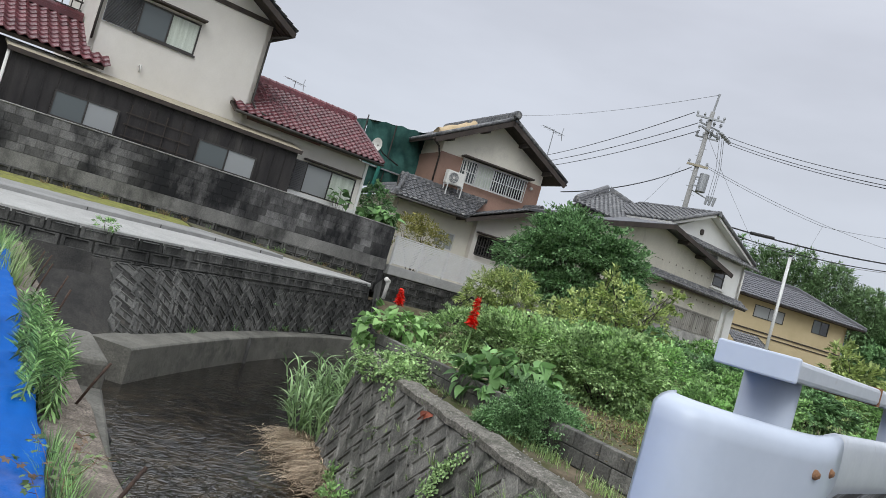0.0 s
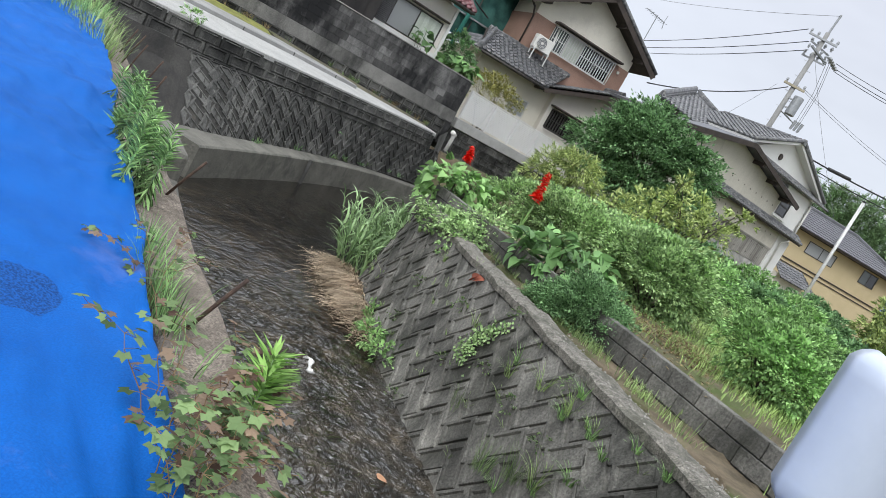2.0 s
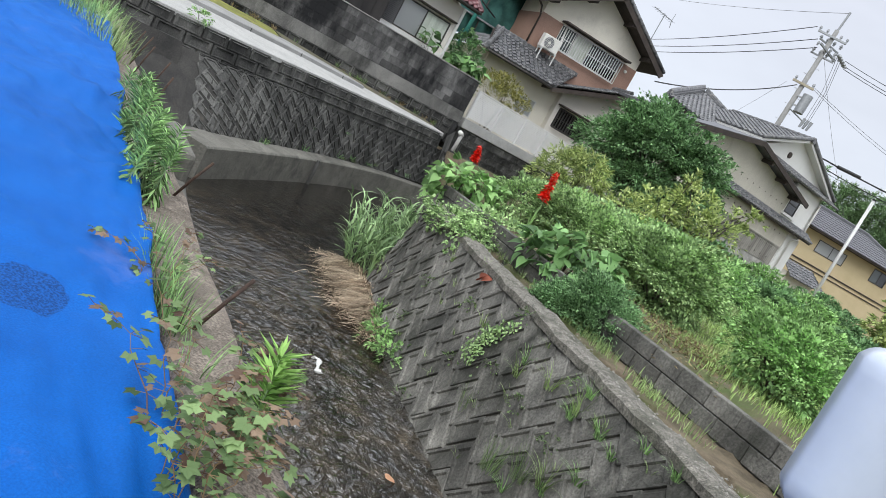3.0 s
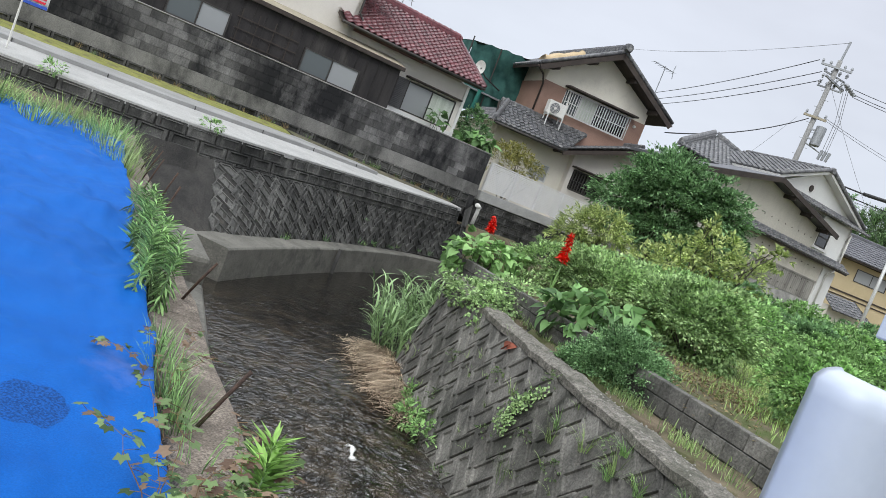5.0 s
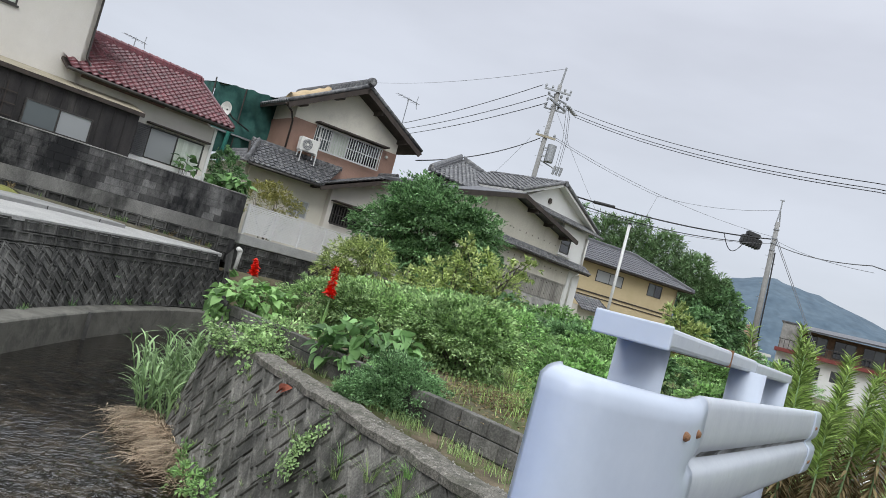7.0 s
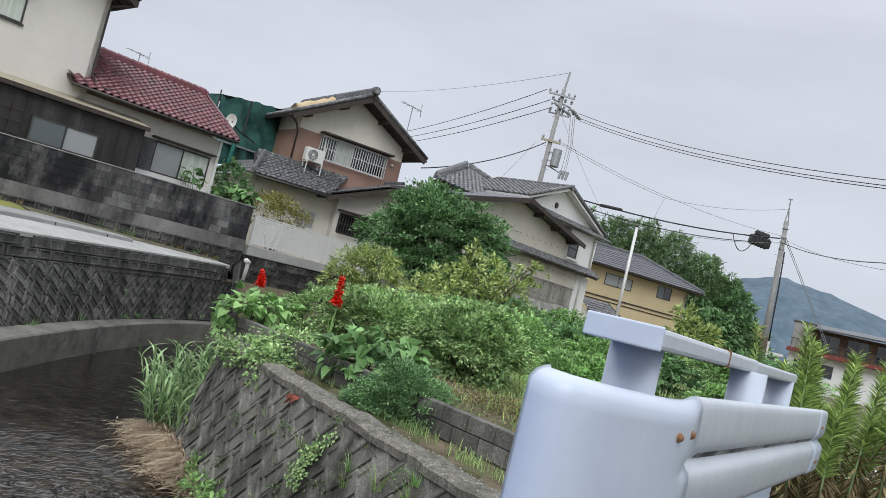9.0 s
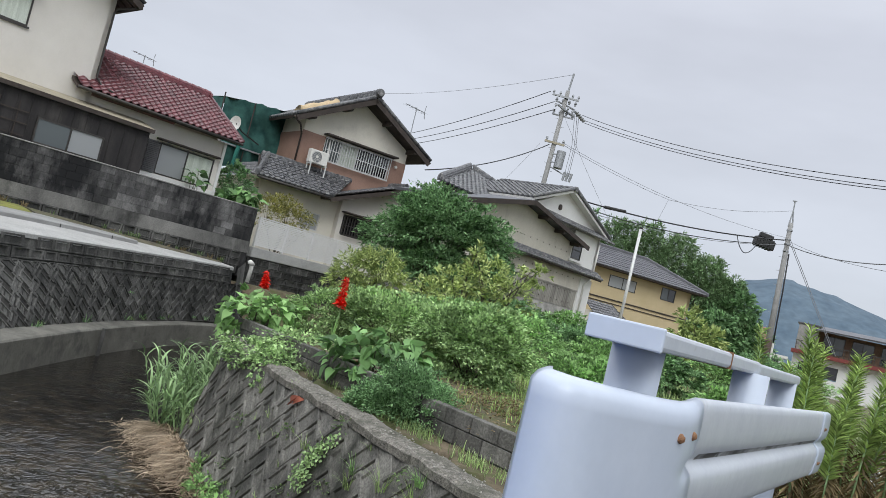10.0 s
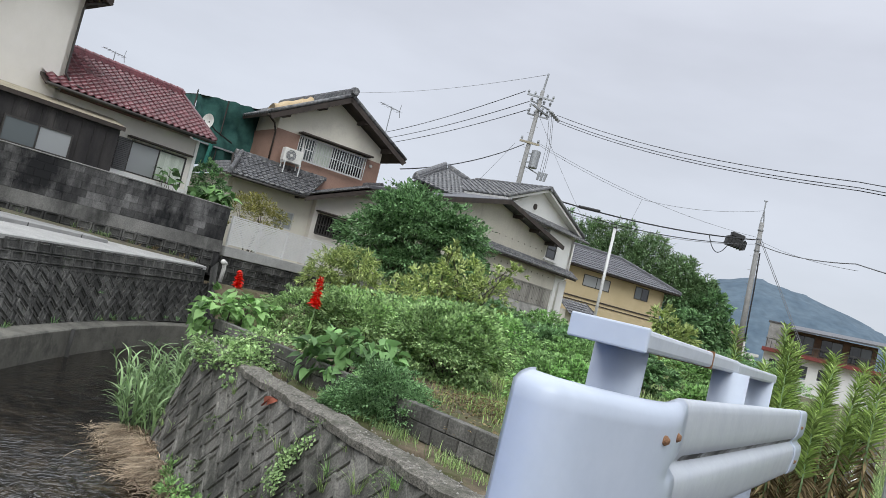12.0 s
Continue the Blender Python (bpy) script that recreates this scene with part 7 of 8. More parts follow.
def tuft(name, label, base, n, height, radius, lean, width, material, category="grass", group="", curl=0.9):
    b = np.zeros((n, 3))
    a = rng.random(n) * 2 * np.pi
    r = radius * np.sqrt(rng.random(n))
    b[:, 0], b[:, 1] = r * np.cos(a), r * np.sin(a)
    ln_ = np.stack([np.cos(a), np.sin(a), 0 * a], 1) * (lean * (0.3 + rng.random(n)))[:, None] + 0.15 * unit(n) * (1, 1, 0)
    h = height * (0.5 + 0.6 * rng.random(n))
    ob = part(name, blades_mesh(name, b, ln_, h, width, curl=curl), material, at=pose(*base))
    return tagged(ob, label, category, group)


# trees and garden shrubs, largest first
tree_blobs = [(-0.3, 21.9, 2.6, 1.25, 1.2, 1.1), (-1.35, 21.7, 2.15, 0.85, 0.9, 0.8), (0.95, 21.9, 2.55, 0.9, 0.9, 0.8), (-0.5, 22.0, 3.35, 0.85, 0.8, 0.65), (0.6, 21.8, 3.1, 0.75, 0.8, 0.6), (-0.9, 21.5, 2.9, 0.6, 0.7, 0.6), (1.3, 21.7, 2.0, 0.6, 0.6, 0.5), (-0.2, 21.4, 1.75, 0.9, 0.7, 0.5)]
shrub("tree", "spreading garden tree with a dense dark green crown", "tree", (-0.35, 21.6, 0.25), tree_blobs, 42000, 0.115, 0.052, LEAF_DARK, 75, 0.27, 0.1, trunk=(1.15, 0.09), hollow=0.35, flat=0.35)
shrub("shrub", "slender light green willow-leaved shrub below the tree", "shrub", (-1.7, 19.8, 0.2), [(-1.95, 19.8, 1.0, 0.55, 0.6, 0.6), (-1.45, 19.7, 1.3, 0.5, 0.5, 0.5), (-1.2, 19.8, 0.8, 0.6, 0.5, 0.5), (-2.2, 19.6, 0.7, 0.45, 0.5, 0.45)], 6000, 0.15, 0.032, LEAF_LIGHT, 45, 0.2, 0.35)
shrub("shrub", "light green citrus-like shrub with open branches", "shrub", (0.9, 16.8, 0.1), [(0.4, 16.8, 1.2, 0.55, 0.6, 0.5), (1.0, 16.8, 1.55, 0.55, 0.5, 0.5), (1.6, 16.7, 1.3, 0.5, 0.5, 0.55), (0.0, 16.7, 0.9, 0.5, 0.5, 0.4), (2.0, 16.7, 1.95, 0.28, 0.25, 0.22), (0.7, 16.7, 2.0, 0.2, 0.2, 0.28), (1.5, 16.8, 0.75, 0.6, 0.5, 0.5)], 5200, 0.12, 0.05, LEAF_LIGHT, 40, 0.2, 0.15, r0=0.025)
shrub("bush", "dense bluish-green bush with small leaves by the garden wall", "bush", (0.8, 11.7, -0.1), [(0.75, 11.7, 0.3, 0.75, 0.7, 0.5), (1.1, 11.7, 0.35, 0.45, 0.6, 0.5), (0.35, 11.8, 0.5, 0.5, 0.5, 0.42), (0.9, 11.9, 0.7, 0.5, 0.5, 0.35)], 30000, 0.06, 0.036, LEAF_BLUE, 110, 0.2, 0.0, r0=0.015)
shrub("bush", "bluish-green leafy bush behind the tall flowers", "bush", (-0.5, 12.9, -0.1), [(-0.4, 12.9, 0.35, 0.7, 0.6, 0.5), (-1.0, 13.2, 0.35, 0.6, 0.6, 0.45), (0.15, 12.9, 0.5, 0.5, 0.5, 0.4), (-1.7, 13.3, 0.25, 0.5, 0.5, 0.4)], 24000, 0.06, 0.036, LEAF_BLUE, 100, 0.2, 0.0, r0=0.015)
shrub("bush", "mid-green bush spreading below the citrus shrub", "bush", (1.4, 14.3, 0.0), [(1.0, 14.3, 0.5, 0.8, 0.6, 0.5), (1.8, 14.4, 0.5, 0.6, 0.6, 0.55), (0.3, 14.5, 0.6, 0.6, 0.5, 0.4)], 14000, 0.065, 0.036, LEAF_MID, 80, 0.22)
shrub("bush", "fine-leaved dark green bush hanging over the coping", "bush", (0.05, 8.75, -0.35), [(-0.05, 8.5, -0.3, 0.48, 0.4, 0.34), (0.2, 8.4, -0.2, 0.36, 0.34, 0.3), (-0.3, 8.75, -0.32, 0.32, 0.32, 0.28), (0.0, 8.6, 0.0, 0.4, 0.36, 0.24)], 28000, 0.036, 0.018, LEAF_DARK, 90, 0.22, 0.0, r0=0.01)
shrub("bush", "round mid-green bush on the lawn", "bush", (1.95, 8.75, -0.05), [(1.95, 8.75, 0.3, 0.42, 0.42, 0.34), (2.25, 8.6, 0.28, 0.35, 0.35, 0.3), (1.7, 8.8, 0.42, 0.32, 0.32, 0.3), (2.0, 8.8, 0.6, 0.25, 0.25, 0.18)], 14000, 0.05, 0.03, LEAF_MID, 90, 0.22, 0.0, r0=0.012)
shrub("bush", "mid-green bush at the end of the lawn", "bush", (3.7, 15.5, 0.1), [(3.4, 15.5, 0.4, 0.6, 0.5, 0.45), (4.1, 15.4, 0.4, 0.6, 0.5, 0.42), (3.75, 15.6, 0.65, 0.4, 0.4, 0.3)], 9000, 0.07, 0.042, LEAF_MID, 60, 0.22)
for bx, by, bz, sx, sz, m_, lab in ((3.9, 19.5, 0.2, 1.0, 0.7, LEAF_DARK, "dark green garden bush on the plot"), (5.4, 23.0, 0.3, 1.2, 0.8, LEAF_MID, "mid-green garden bush below the beige house"), (6.9, 25.5, 0.3, 1.2, 0.9, LEAF_DARK, "dark green bush beside the steel mast"),
                                     (2.6, 24.5, 0.3, 1.3, 0.9, LEAF_DARK, "dark green bush in the tree's shade"), (5.2, 17.2, 0.2, 0.9, 0.6, LEAF_DARK, "low dark green bush with sprays of leaves"), (8.6, 21.5, 0.3, 1.2, 0.7, LEAF_MID, "mid-green vegetable bush on the plot"), (10.6, 25.0, 0.3, 1.4, 0.9, LEAF_DARK, "dark leafy bush along the plot"),
                                     (12.6, 29.5, 0.3, 1.6, 1.2, LEAF_DARK, "dark hedge bush behind the plot"), (7.4, 29.5, 0.3, 1.2, 1.1, LEAF_DARK, "dark bush before the ochre house"), (6.2, 14.5, 0.1, 0.9, 0.45, LEAF_MID, "low leafy garden bush beside the lawn"), (15.5, 33.0, 0.3, 1.9, 1.2, LEAF_MID, "mid-green bush row by the pole"), (4.9, 27.5, 0.3, 1.2, 1.0, LEAF_MID, "bush against the stained wall"), (0.9, 26.5, 0.3, 1.5, 1.1, LEAF_DARK, "dark bush under the terrace wall")):
    shrub("bush", lab, "bush", (bx, by, bz - 0.1), [(bx - sx * 0.4, by, bz + sz * 0.5, sx * 0.6, sx * 0.6, sz * 0.6), (bx + sx * 0.4, by + 0.1, bz + sz * 0.45, sx * 0.6, sx * 0.6, sz * 0.55), (bx, by - 0.1, bz + sz * 0.85, sx * 0.5, sx * 0.5, sz * 0.4)], 6500, 0.105, 0.055, m_, 50, 0.22, group="garden bushes")
shrub("shrub", "bright yellow-green upright shrub beyond the rail", "shrub", (9.6, 28.3, 0.3), [(9.5, 28.3, 1.4, 0.8, 0.8, 0.7), (9.2, 28.3, 2.1, 0.5, 0.5, 0.55), (10.0, 28.2, 1.7, 0.5, 0.5, 0.55), (9.7, 28.3, 0.8, 0.9, 0.8, 0.5)], 3200, 0.2, 0.09, LEAF_LIGHT, 45, 0.2)

# bamboo grove and dark trees far behind
for x, y, h, wx in ((11.2, 64, 9.2, 2.0), (13.8, 65, 10.8, 2.2), (16.3, 65, 11.2, 2.3), (18.8, 64, 10.6, 2.2), (20.8, 62, 9.2, 2.0), (8.6, 66, 8.6, 2.0), (22.4, 61, 7.8, 1.9)):
    shrub("bamboo_clump", "tall feathery green bamboo rising behind the houses", "bamboo", (x, y, 0.2), [(x - wx * 0.4, y, h * 0.55, wx * 0.6, 1.5, h * 0.36), (x + wx * 0.4, y, h * 0.5, wx * 0.6, 1.5, h * 0.36), (x, y, h * 0.78, wx * 0.55, 1.3, h * 0.2), (x + wx * 0.2, y, h * 0.93, wx * 0.25, 0.6, h * 0.06), (x - wx * 0.3, y, h * 0.9, wx * 0.2, 0.6, h * 0.07)], 11000, 0.36, 0.075, LEAF_BAMBOO, 90, 0.2, 0.3, r0=0.05, group="bamboo grove")
for x, y, h, wx, lab in ((22.8, 59.5, 6.6, 2.6, "dark broad-leaved tree at the edge of the bamboo"), (20.6, 57.5, 4.6, 2.2, "dark low tree beside the ochre house"), (25.0, 63.0, 4.4, 2.4, "dark tree before the hill")):
    shrub("tree", lab, "tree", (x, y, 0.2), [(x - wx * 0.3, y, h * 0.5, wx * 0.65, wx * 0.6, h * 0.34), (x + wx * 0.3, y, h * 0.42, wx * 0.65, wx * 0.6, h * 0.34), (x, y, h * 0.78, wx * 0.55, wx * 0.5, h * 0.2)], 3600, 0.42, 0.2, LEAF_DARK, 60, 0.17, 0.3, trunk=(h * 0.25, 0.16), group="far trees")
shrub("conifer", "slim dark conifer tip above the roofs", "tree", (10.45, 59.0, 0.2), [(10.45, 59, 7.5, 0.7, 0.7, 1.4), (10.45, 59, 9.0, 0.42, 0.42, 0.9), (10.45, 59, 9.9, 0.18, 0.18, 0.45), (10.45, 59, 5.0, 1.0, 1.0, 1.8)], 1800, 0.3, 0.09, LEAF_DARK, 50, 0.2, 0.1, trunk=(4.5, 0.12))

# by the block wall and fence
shrub("hedge", "clipped yellow-green hedge behind the louvred fence", "hedge", (-5.9, 27.9, 0.9), [(-6.3, 27.6, 2.45, 0.6, 0.5, 0.55), (-5.7, 28.2, 2.5, 0.65, 0.5, 0.5), (-6.0, 27.9, 2.85, 0.5, 0.4, 0.35), (-5.3, 28.7, 2.4, 0.4, 0.4, 0.4)], 4500, 0.08, 0.04, LEAF_YELLOW, 70, 0.2, 0.0, r0=0.015)
shrub("shrub", "dark green shrub between the two houses", "shrub", (-7.55, 26.9, 0.85), [(-7.5, 26.9, 3.0, 0.55, 0.5, 0.7), (-7.3, 26.9, 2.4, 0.6, 0.5, 0.5)], 3200, 0.12, 0.06, LEAF_DARK, 45, 0.22)
shrub("fig_plant", "broad-leaved green fig plant leaning over the block wall", "shrub", (-7.1, 26.2, 0.85), [(-7.15, 26.2, 2.45, 0.5, 0.35, 0.3), (-6.75, 26.3, 2.6, 0.4, 0.35, 0.3)], 90, 0.3, 0.24, LEAF_BIG, 30, 0.25, 0.5, lobed=True)
shrub("sprout", "young broad-leaved sprout standing above the block wall", "weed", (-8.25, 25.1, 0.85), [(-8.25, 25.05, 2.7, 0.35, 0.25, 0.2), (-8.3, 25.05, 3.0, 0.22, 0.2, 0.12)], 20, 0.28, 0.17, LEAF_BIG, 14, 0.2, 0.4, lobed=True, r0=0.015)

# flowers and broad leaves on the bank
shrub("broadleaf_plant", "green plant with large heart-shaped leaves over the coping", "plant", (-0.5, 9.85, -0.3), [(-0.72, 9.7, 0.12, 0.36, 0.3, 0.26), (-0.32, 9.7, 0.22, 0.36, 0.3, 0.24), (-0.52, 9.55, -0.12, 0.36, 0.26, 0.24), (-0.95, 9.75, -0.02, 0.24, 0.22, 0.18), (-0.1, 9.7, 0.08, 0.2, 0.2, 0.18)], 230, 0.17, 0.13, LEAF_BIG, 90, 0.12, 0.6, lobed=True, hollow=0.5)
shrub("broadleaf_plant", "light green leafy plant around the red flower stalk", "plant", (-2.6, 12.4, -0.3), [(-2.65, 12.3, 0.1, 0.5, 0.4, 0.32), (-2.3, 12.5, 0.12, 0.4, 0.4, 0.28), (-2.8, 12.5, -0.15, 0.4, 0.4, 0.3)], 420, 0.15, 0.11, LEAF_FRESH, 60, 0.2, 0.4, lobed=True)
shrub("creeper", "trailing small-leaved creeper over the wall corner", "creeper", (-2.1, 10.75, -0.35), [(-2.1, 10.7, -0.27, 0.5, 0.45, 0.16), (-1.75, 10.3, -0.28, 0.4, 0.35, 0.14), (-2.3, 10.6, -0.45, 0.22, 0.25, 0.16), (-1.9, 10.05, -0.42, 0.22, 0.25, 0.13), (-1.5, 10.9, -0.1, 0.6, 0.5, 0.2)], 4200, 0.055, 0.04, LEAF_BLUE, 60, 0.25, 0.2, r0=0.006)


def flower_spike(label, base, h, z0, n):
    t = thing("flower_spike", label, "flower", pose(*base), "red flowers")
    part("stalk", Geo().tube([(0, 0, 0), (0.02, 0, h * 0.5), (0.0, 0.02, h)], [0.012, 0.01, 0.004], 6).mesh("stalk", True), LEAF_REED, t)
    k = np.arange(n)
    z = z0 + (h - z0) * (k / n) ** 0.9
    a = k * 2.4
    wdt = 0.06 * (1.05 - 0.55 * k / n) * (0.7 + 0.6 * rng.random(n))
    p = np.stack([0.01 * np.cos(a), 0.01 * np.sin(a), z], 1)
    d = np.stack([np.cos(a), np.sin(a), 0.25 + 0 * a], 1)
    part("petals", leaves_mesh("petals", p, d, np.tile((0, 0, 1.0), (n, 1)) + 0.5 * unit(n), wdt * 1.6, wdt * 1.5, 0.35, True), RED_PETAL, t)
    b = np.zeros((9, 3))
    aa = rng.random(9) * 6.28
    part("sword_leaves", blades_mesh("sword_leaves", b, np.stack([np.cos(aa), np.sin(aa), 0 * aa], 1) * 0.22, 0.5 * h * (0.7 + 0.5 * rng.random(9)), 0.028, curl=0.4), LEAF_FRESH, t)


flower_spike("scarlet flower spike standing above the bushes", (-1.38, 12.35, -0.15), 1.12, 0.62, 60)
flower_spike("smaller scarlet flower spike at the wall corner", (-2.88, 13.6, -0.25), 0.98, 0.68, 44)

# reeds and straw on the gravel bar
bar_v = [(0, 0, 0.10)] + [(1.0 * math.cos(t) * (1 + 0.15 * math.sin(3 * t)), 2.0 * math.sin(t) * (1 + 0.1 * math.sin(5 * t)), -0.1) for t in np.linspace(0, 2 * math.pi, 28, endpoint=False)]
tagged(part("gravel_bar", mesh("gravel_bar", bar_v, [(0, k + 1, (k + 1) % 28 + 1) for k in range(28)], True), SOIL, at=pose(-2.9, 11.6, -1.98, 0, 0, 28)), "low muddy bar at the foot of the wall", "bar", kind="structure")
def reed_clump(x, y, n, h, r):
    """Upright canes with long drooping leaves all along them."""
    t = thing("reed_clump", "clump of long arching green reeds at the water", "reeds", pose(x, y, -1.95), "reeds")
    g, lb, ll, lh = Geo(), [], [], []
    for _ in range(n):
        a, q = rnd.uniform(0, 6.283), r * math.sqrt(rnd.random())
        p0 = Vector((q * math.cos(a), q * math.sin(a), 0))
        hh = h * rnd.uniform(0.6, 1.0)
        tip = p0 + Vector((rnd.gauss(-0.06, 0.1) + 0.25 * p0.x, rnd.gauss(-0.06, 0.1) + 0.25 * p0.y, hh))
        g.tube([p0, p0.lerp(tip, 0.5) + Vector((0, 0, 0.03)), tip], [0.006, 0.005, 0.003], 5, False)
        b0 = rnd.uniform(0, 6.283)
        for i in range(8):
            f = 0.22 + 0.78 * i / 7
            b = b0 + 3.0 * i + rnd.uniform(-0.6, 0.6)
            lb.append(tuple(p0.lerp(tip, f)))
            ll.append((math.cos(b) * rnd.uniform(0.6, 1.1), math.sin(b) * rnd.uniform(0.6, 1.1), 0))
            lh.append(rnd.uniform(0.34, 0.56))
    part("stalk", g.mesh("stalk", True), LEAF_REED, t)
    part("foliage", blades_mesh("foliage", np.array(lb), np.array(ll), np.array(lh), 0.045, 5, 1.25), LEAF_REED, t)


for x, y, n, h, r in ((-3.55, 12.6, 20, 1.1, 0.35), (-3.15, 12.2, 20, 1.0, 0.38), (-3.75, 13.5, 18, 1.15, 0.4), (-2.95, 13.2, 20, 1.2, 0.4), (-3.3, 11.8, 12, 0.8, 0.3), (-2.75, 12.3, 14, 1.1, 0.35), (-3.4, 14.4, 16, 1.05, 0.4)):
    reed_clump(x, y, n, h, r)
def straw_heap(x, y, n, rx, ry, hz_):
    """Dead stalks matted over a low mound, lying every way but mostly down towards the water."""
    q = rng.normal(size=(n, 2)) * 0.45
    top = hz_ * np.exp(-1.6 * (q ** 2).sum(1)) * (0.35 + 0.65 * rng.random(n))
    b = np.stack([q[:, 0] * rx, q[:, 1] * ry, top], 1)
    a = radians(-150) + rng.normal(size=n) * 0.75
    ln_ = np.stack([np.cos(a), np.sin(a), 0 * a], 1) * (1.3 + 0.9 * rng.random(n))[:, None]
    ob = part("straw_heap", blades_mesh("straw_heap", b, ln_, 0.06 + 0.16 * rng.random(n), 0.016, 4, 1.1), DRY, at=pose(x, y, -1.97, 0, 0, 30))
    return tagged(ob, "matted heap of dry straw-coloured stalks at the water", "straw", "straw", "stuff")


straw_heap(-2.95, 10.9, 2600, 0.42, 0.85, 0.26)
straw_heap(-2.5, 10.1, 2000, 0.34, 0.8, 0.24)
straw_heap(-3.35, 11.6, 1500, 0.4, 0.7, 0.22)
for x, y in ((-2.2, 9.75), (-2.35, 10.1), (-2.05, 9.3), (-1.75, 8.9)):
    shrub("weed", "small leafy weed at the foot of the revetment", "weed", (x, y, -2.0), [(x, y, -1.85, 0.2, 0.2, 0.18)], 260, 0.07, 0.035, LEAF_MID, 20, 0.3, 0.1, r0=0.005, group="waterside weeds")

# weeds on the near revetment
for k in range(46):
    s = 3.2 + 9.5 * rnd.random()
    h = 0.15 + 1.65 * rnd.random()
    p = near_face(s, h)
    tuft("grass_tuft", "tuft of fresh grass growing from a joint", (p.x, p.y, p.z + 0.02), rnd.randint(10, 26), rnd.uniform(0.08, 0.2), 0.03, 0.8, 0.008, LEAF_GRASS, "grass", "wall weeds", 1.0)
for s, h, n, h2 in ((9.9, 1.45, 60, 0.34), (10.4, 1.5, 50, 0.3), (9.4, 1.3, 40, 0.26), (8.3, 1.35, 36, 0.2), (10.7, 0.9, 60, 0.34)):
    p = near_face(s, h)
    tuft("grass_tuft", "large tuft of grass rooted in the blockwork", (p.x, p.y, p.z + 0.02), n, h2, 0.06, 0.8, 0.009, LEAF_GRASS, "grass", "wall weeds", 1.0)
for x, y, z in [(0.73, 5.79, -0.51), (0.94, 5.47, -0.49), (0.58, 5.93, -0.73), (0.45, 6.14, -0.7), (0.22, 6.48, -0.77), (-0.32, 7.34, -0.77), (0.27, 6.51, -0.54), (0.04, 6.38, -1.56), (0.46, 5.96, -1.04), (0.3, 6.08, -1.3)]:
    tuft("grass_tuft", "bright tuft of grass rooted in a joint of the blockwork", (x, y, z + 0.03), rnd.randint(26, 60), rnd.uniform(0.14, 0.24), 0.05, 0.9, 0.009, LEAF_FRESH, "grass", "wall weeds", 1.0)
for x, y, z in [(-1.28, 8.29, -1.98), (-0.97, 8.12, -1.3), (-1.15, 8.64, -0.82), (-1.88, 9.71, -1.04), (-0.49, 7.78, -0.43), (-0.16, 6.97, -1.02), (-1.93, 9.53, -1.54), (-0.54, 7.58, -1.02), (0.2, 6.39, -1.0), (0.18, 6.66, -0.54)]:
    shrub("weed", "small creeping weed in a joint of the blockwork", "weed", (x, y, z), [(x - 0.04, y - 0.03, z + 0.04, 0.09, 0.09, 0.07)], 90, 0.026, 0.018, LEAF_OLIVE, 14, 0.3, 0.1, r0=0.003, group="wall weeds")
face_up = Vector((0.398, 0.249, 1.79)).normalized()
iv_c = Vector((-0.74, 7.9, -0.86))
iv_line = [iv_c + Vector((-0.53, 0.848, 0)) * u + face_up * v for u, v in ((-0.3, 0.34), (-0.12, 0.2), (0.03, 0.05), (0.06, -0.12), (0.02, -0.28))]
iv_p = []
for _ in range(420):
    k_ = min(3.999, abs(rnd.gauss(2.2, 1.1)))
    q_ = iv_line[int(k_)].lerp(iv_line[int(k_) + 1], k_ % 1)
    iv_p.append(q_ + Vector((-0.53, 0.848, 0)) * rnd.gauss(0, 0.03 + 0.02 * k_) + face_up * rnd.gauss(0, 0.04) + Vector((-0.6, -0.4, 0.2)) * rnd.uniform(0.05, 0.11))
ivy = thing("ivy", "patch of small round ivy leaves on the revetment", "ivy", pose(0, 0, 0))
part("foliage", leaves_mesh("foliage", np.array(iv_p), unit(420) + np.array((-0.4, -0.3, 0.0)), np.tile((-0.75, -0.47, 0.4), (420, 1)) + 0.4 * unit(420), 0.036, 0.036, 0.1), LEAF_BLUE, ivy)
part("stem", Geo().tube([q_ + Vector((-0.04, -0.03, 0.01)) for q_ in iv_line], 0.005, 5).mesh("stem"), BARK, ivy)

# far bank weeds
for k in range(15):
    s, h = rnd.uniform(3.5, 15.5), rnd.choice((0.03, 0.04, 0.05, 0.1, 0.8))
    p = far_face(s, h)
    tuft("weed", "thin weed rooted in the dark wall", (p.x + 0.05, p.y - 0.05, p.z), rnd.randint(10, 30), rnd.uniform(0.08, 0.22), 0.1, 0.7, 0.012, LEAF_DARK if k % 4 else LEAF_OLIVE, "weed", "far wall weeds", 0.7)
for k in range(34):
    u = -12 + 13 * rnd.random()
    i_ = min(LONG_KERB, key=lambda q: abs((q - H1_O).dot(W_U) - u))
    p = lane_point(i_, rnd.uniform(0.84, 0.98))
    tuft("weed", "weed growing along the foot of the block wall", (p.x, p.y, p.z + 0.02), rnd.randint(12, 30), rnd.uniform(0.08, 0.24), 0.1, 0.6, 0.014, LEAF_OLIVE if k % 2 else LEAF_SPENT, "weed", "verge weeds", 0.7)
for i, hgt in ((20, 0.35), (26, 0.22), (33, 0.2)):
    p = KERB[i]
    shrub("weed", "bushy weed hanging from the kerb joint", "weed", (p.x + 0.02, p.y - 0.03, p.z - 0.05), [(p.x + 0.03, p.y - 0.05, p.z + hgt * 0.4, 0.2, 0.16, hgt * 0.6)], 260, 0.07, 0.022, LEAF_MID, 24, 0.3, 0.1, r0=0.004, group="kerb weeds")

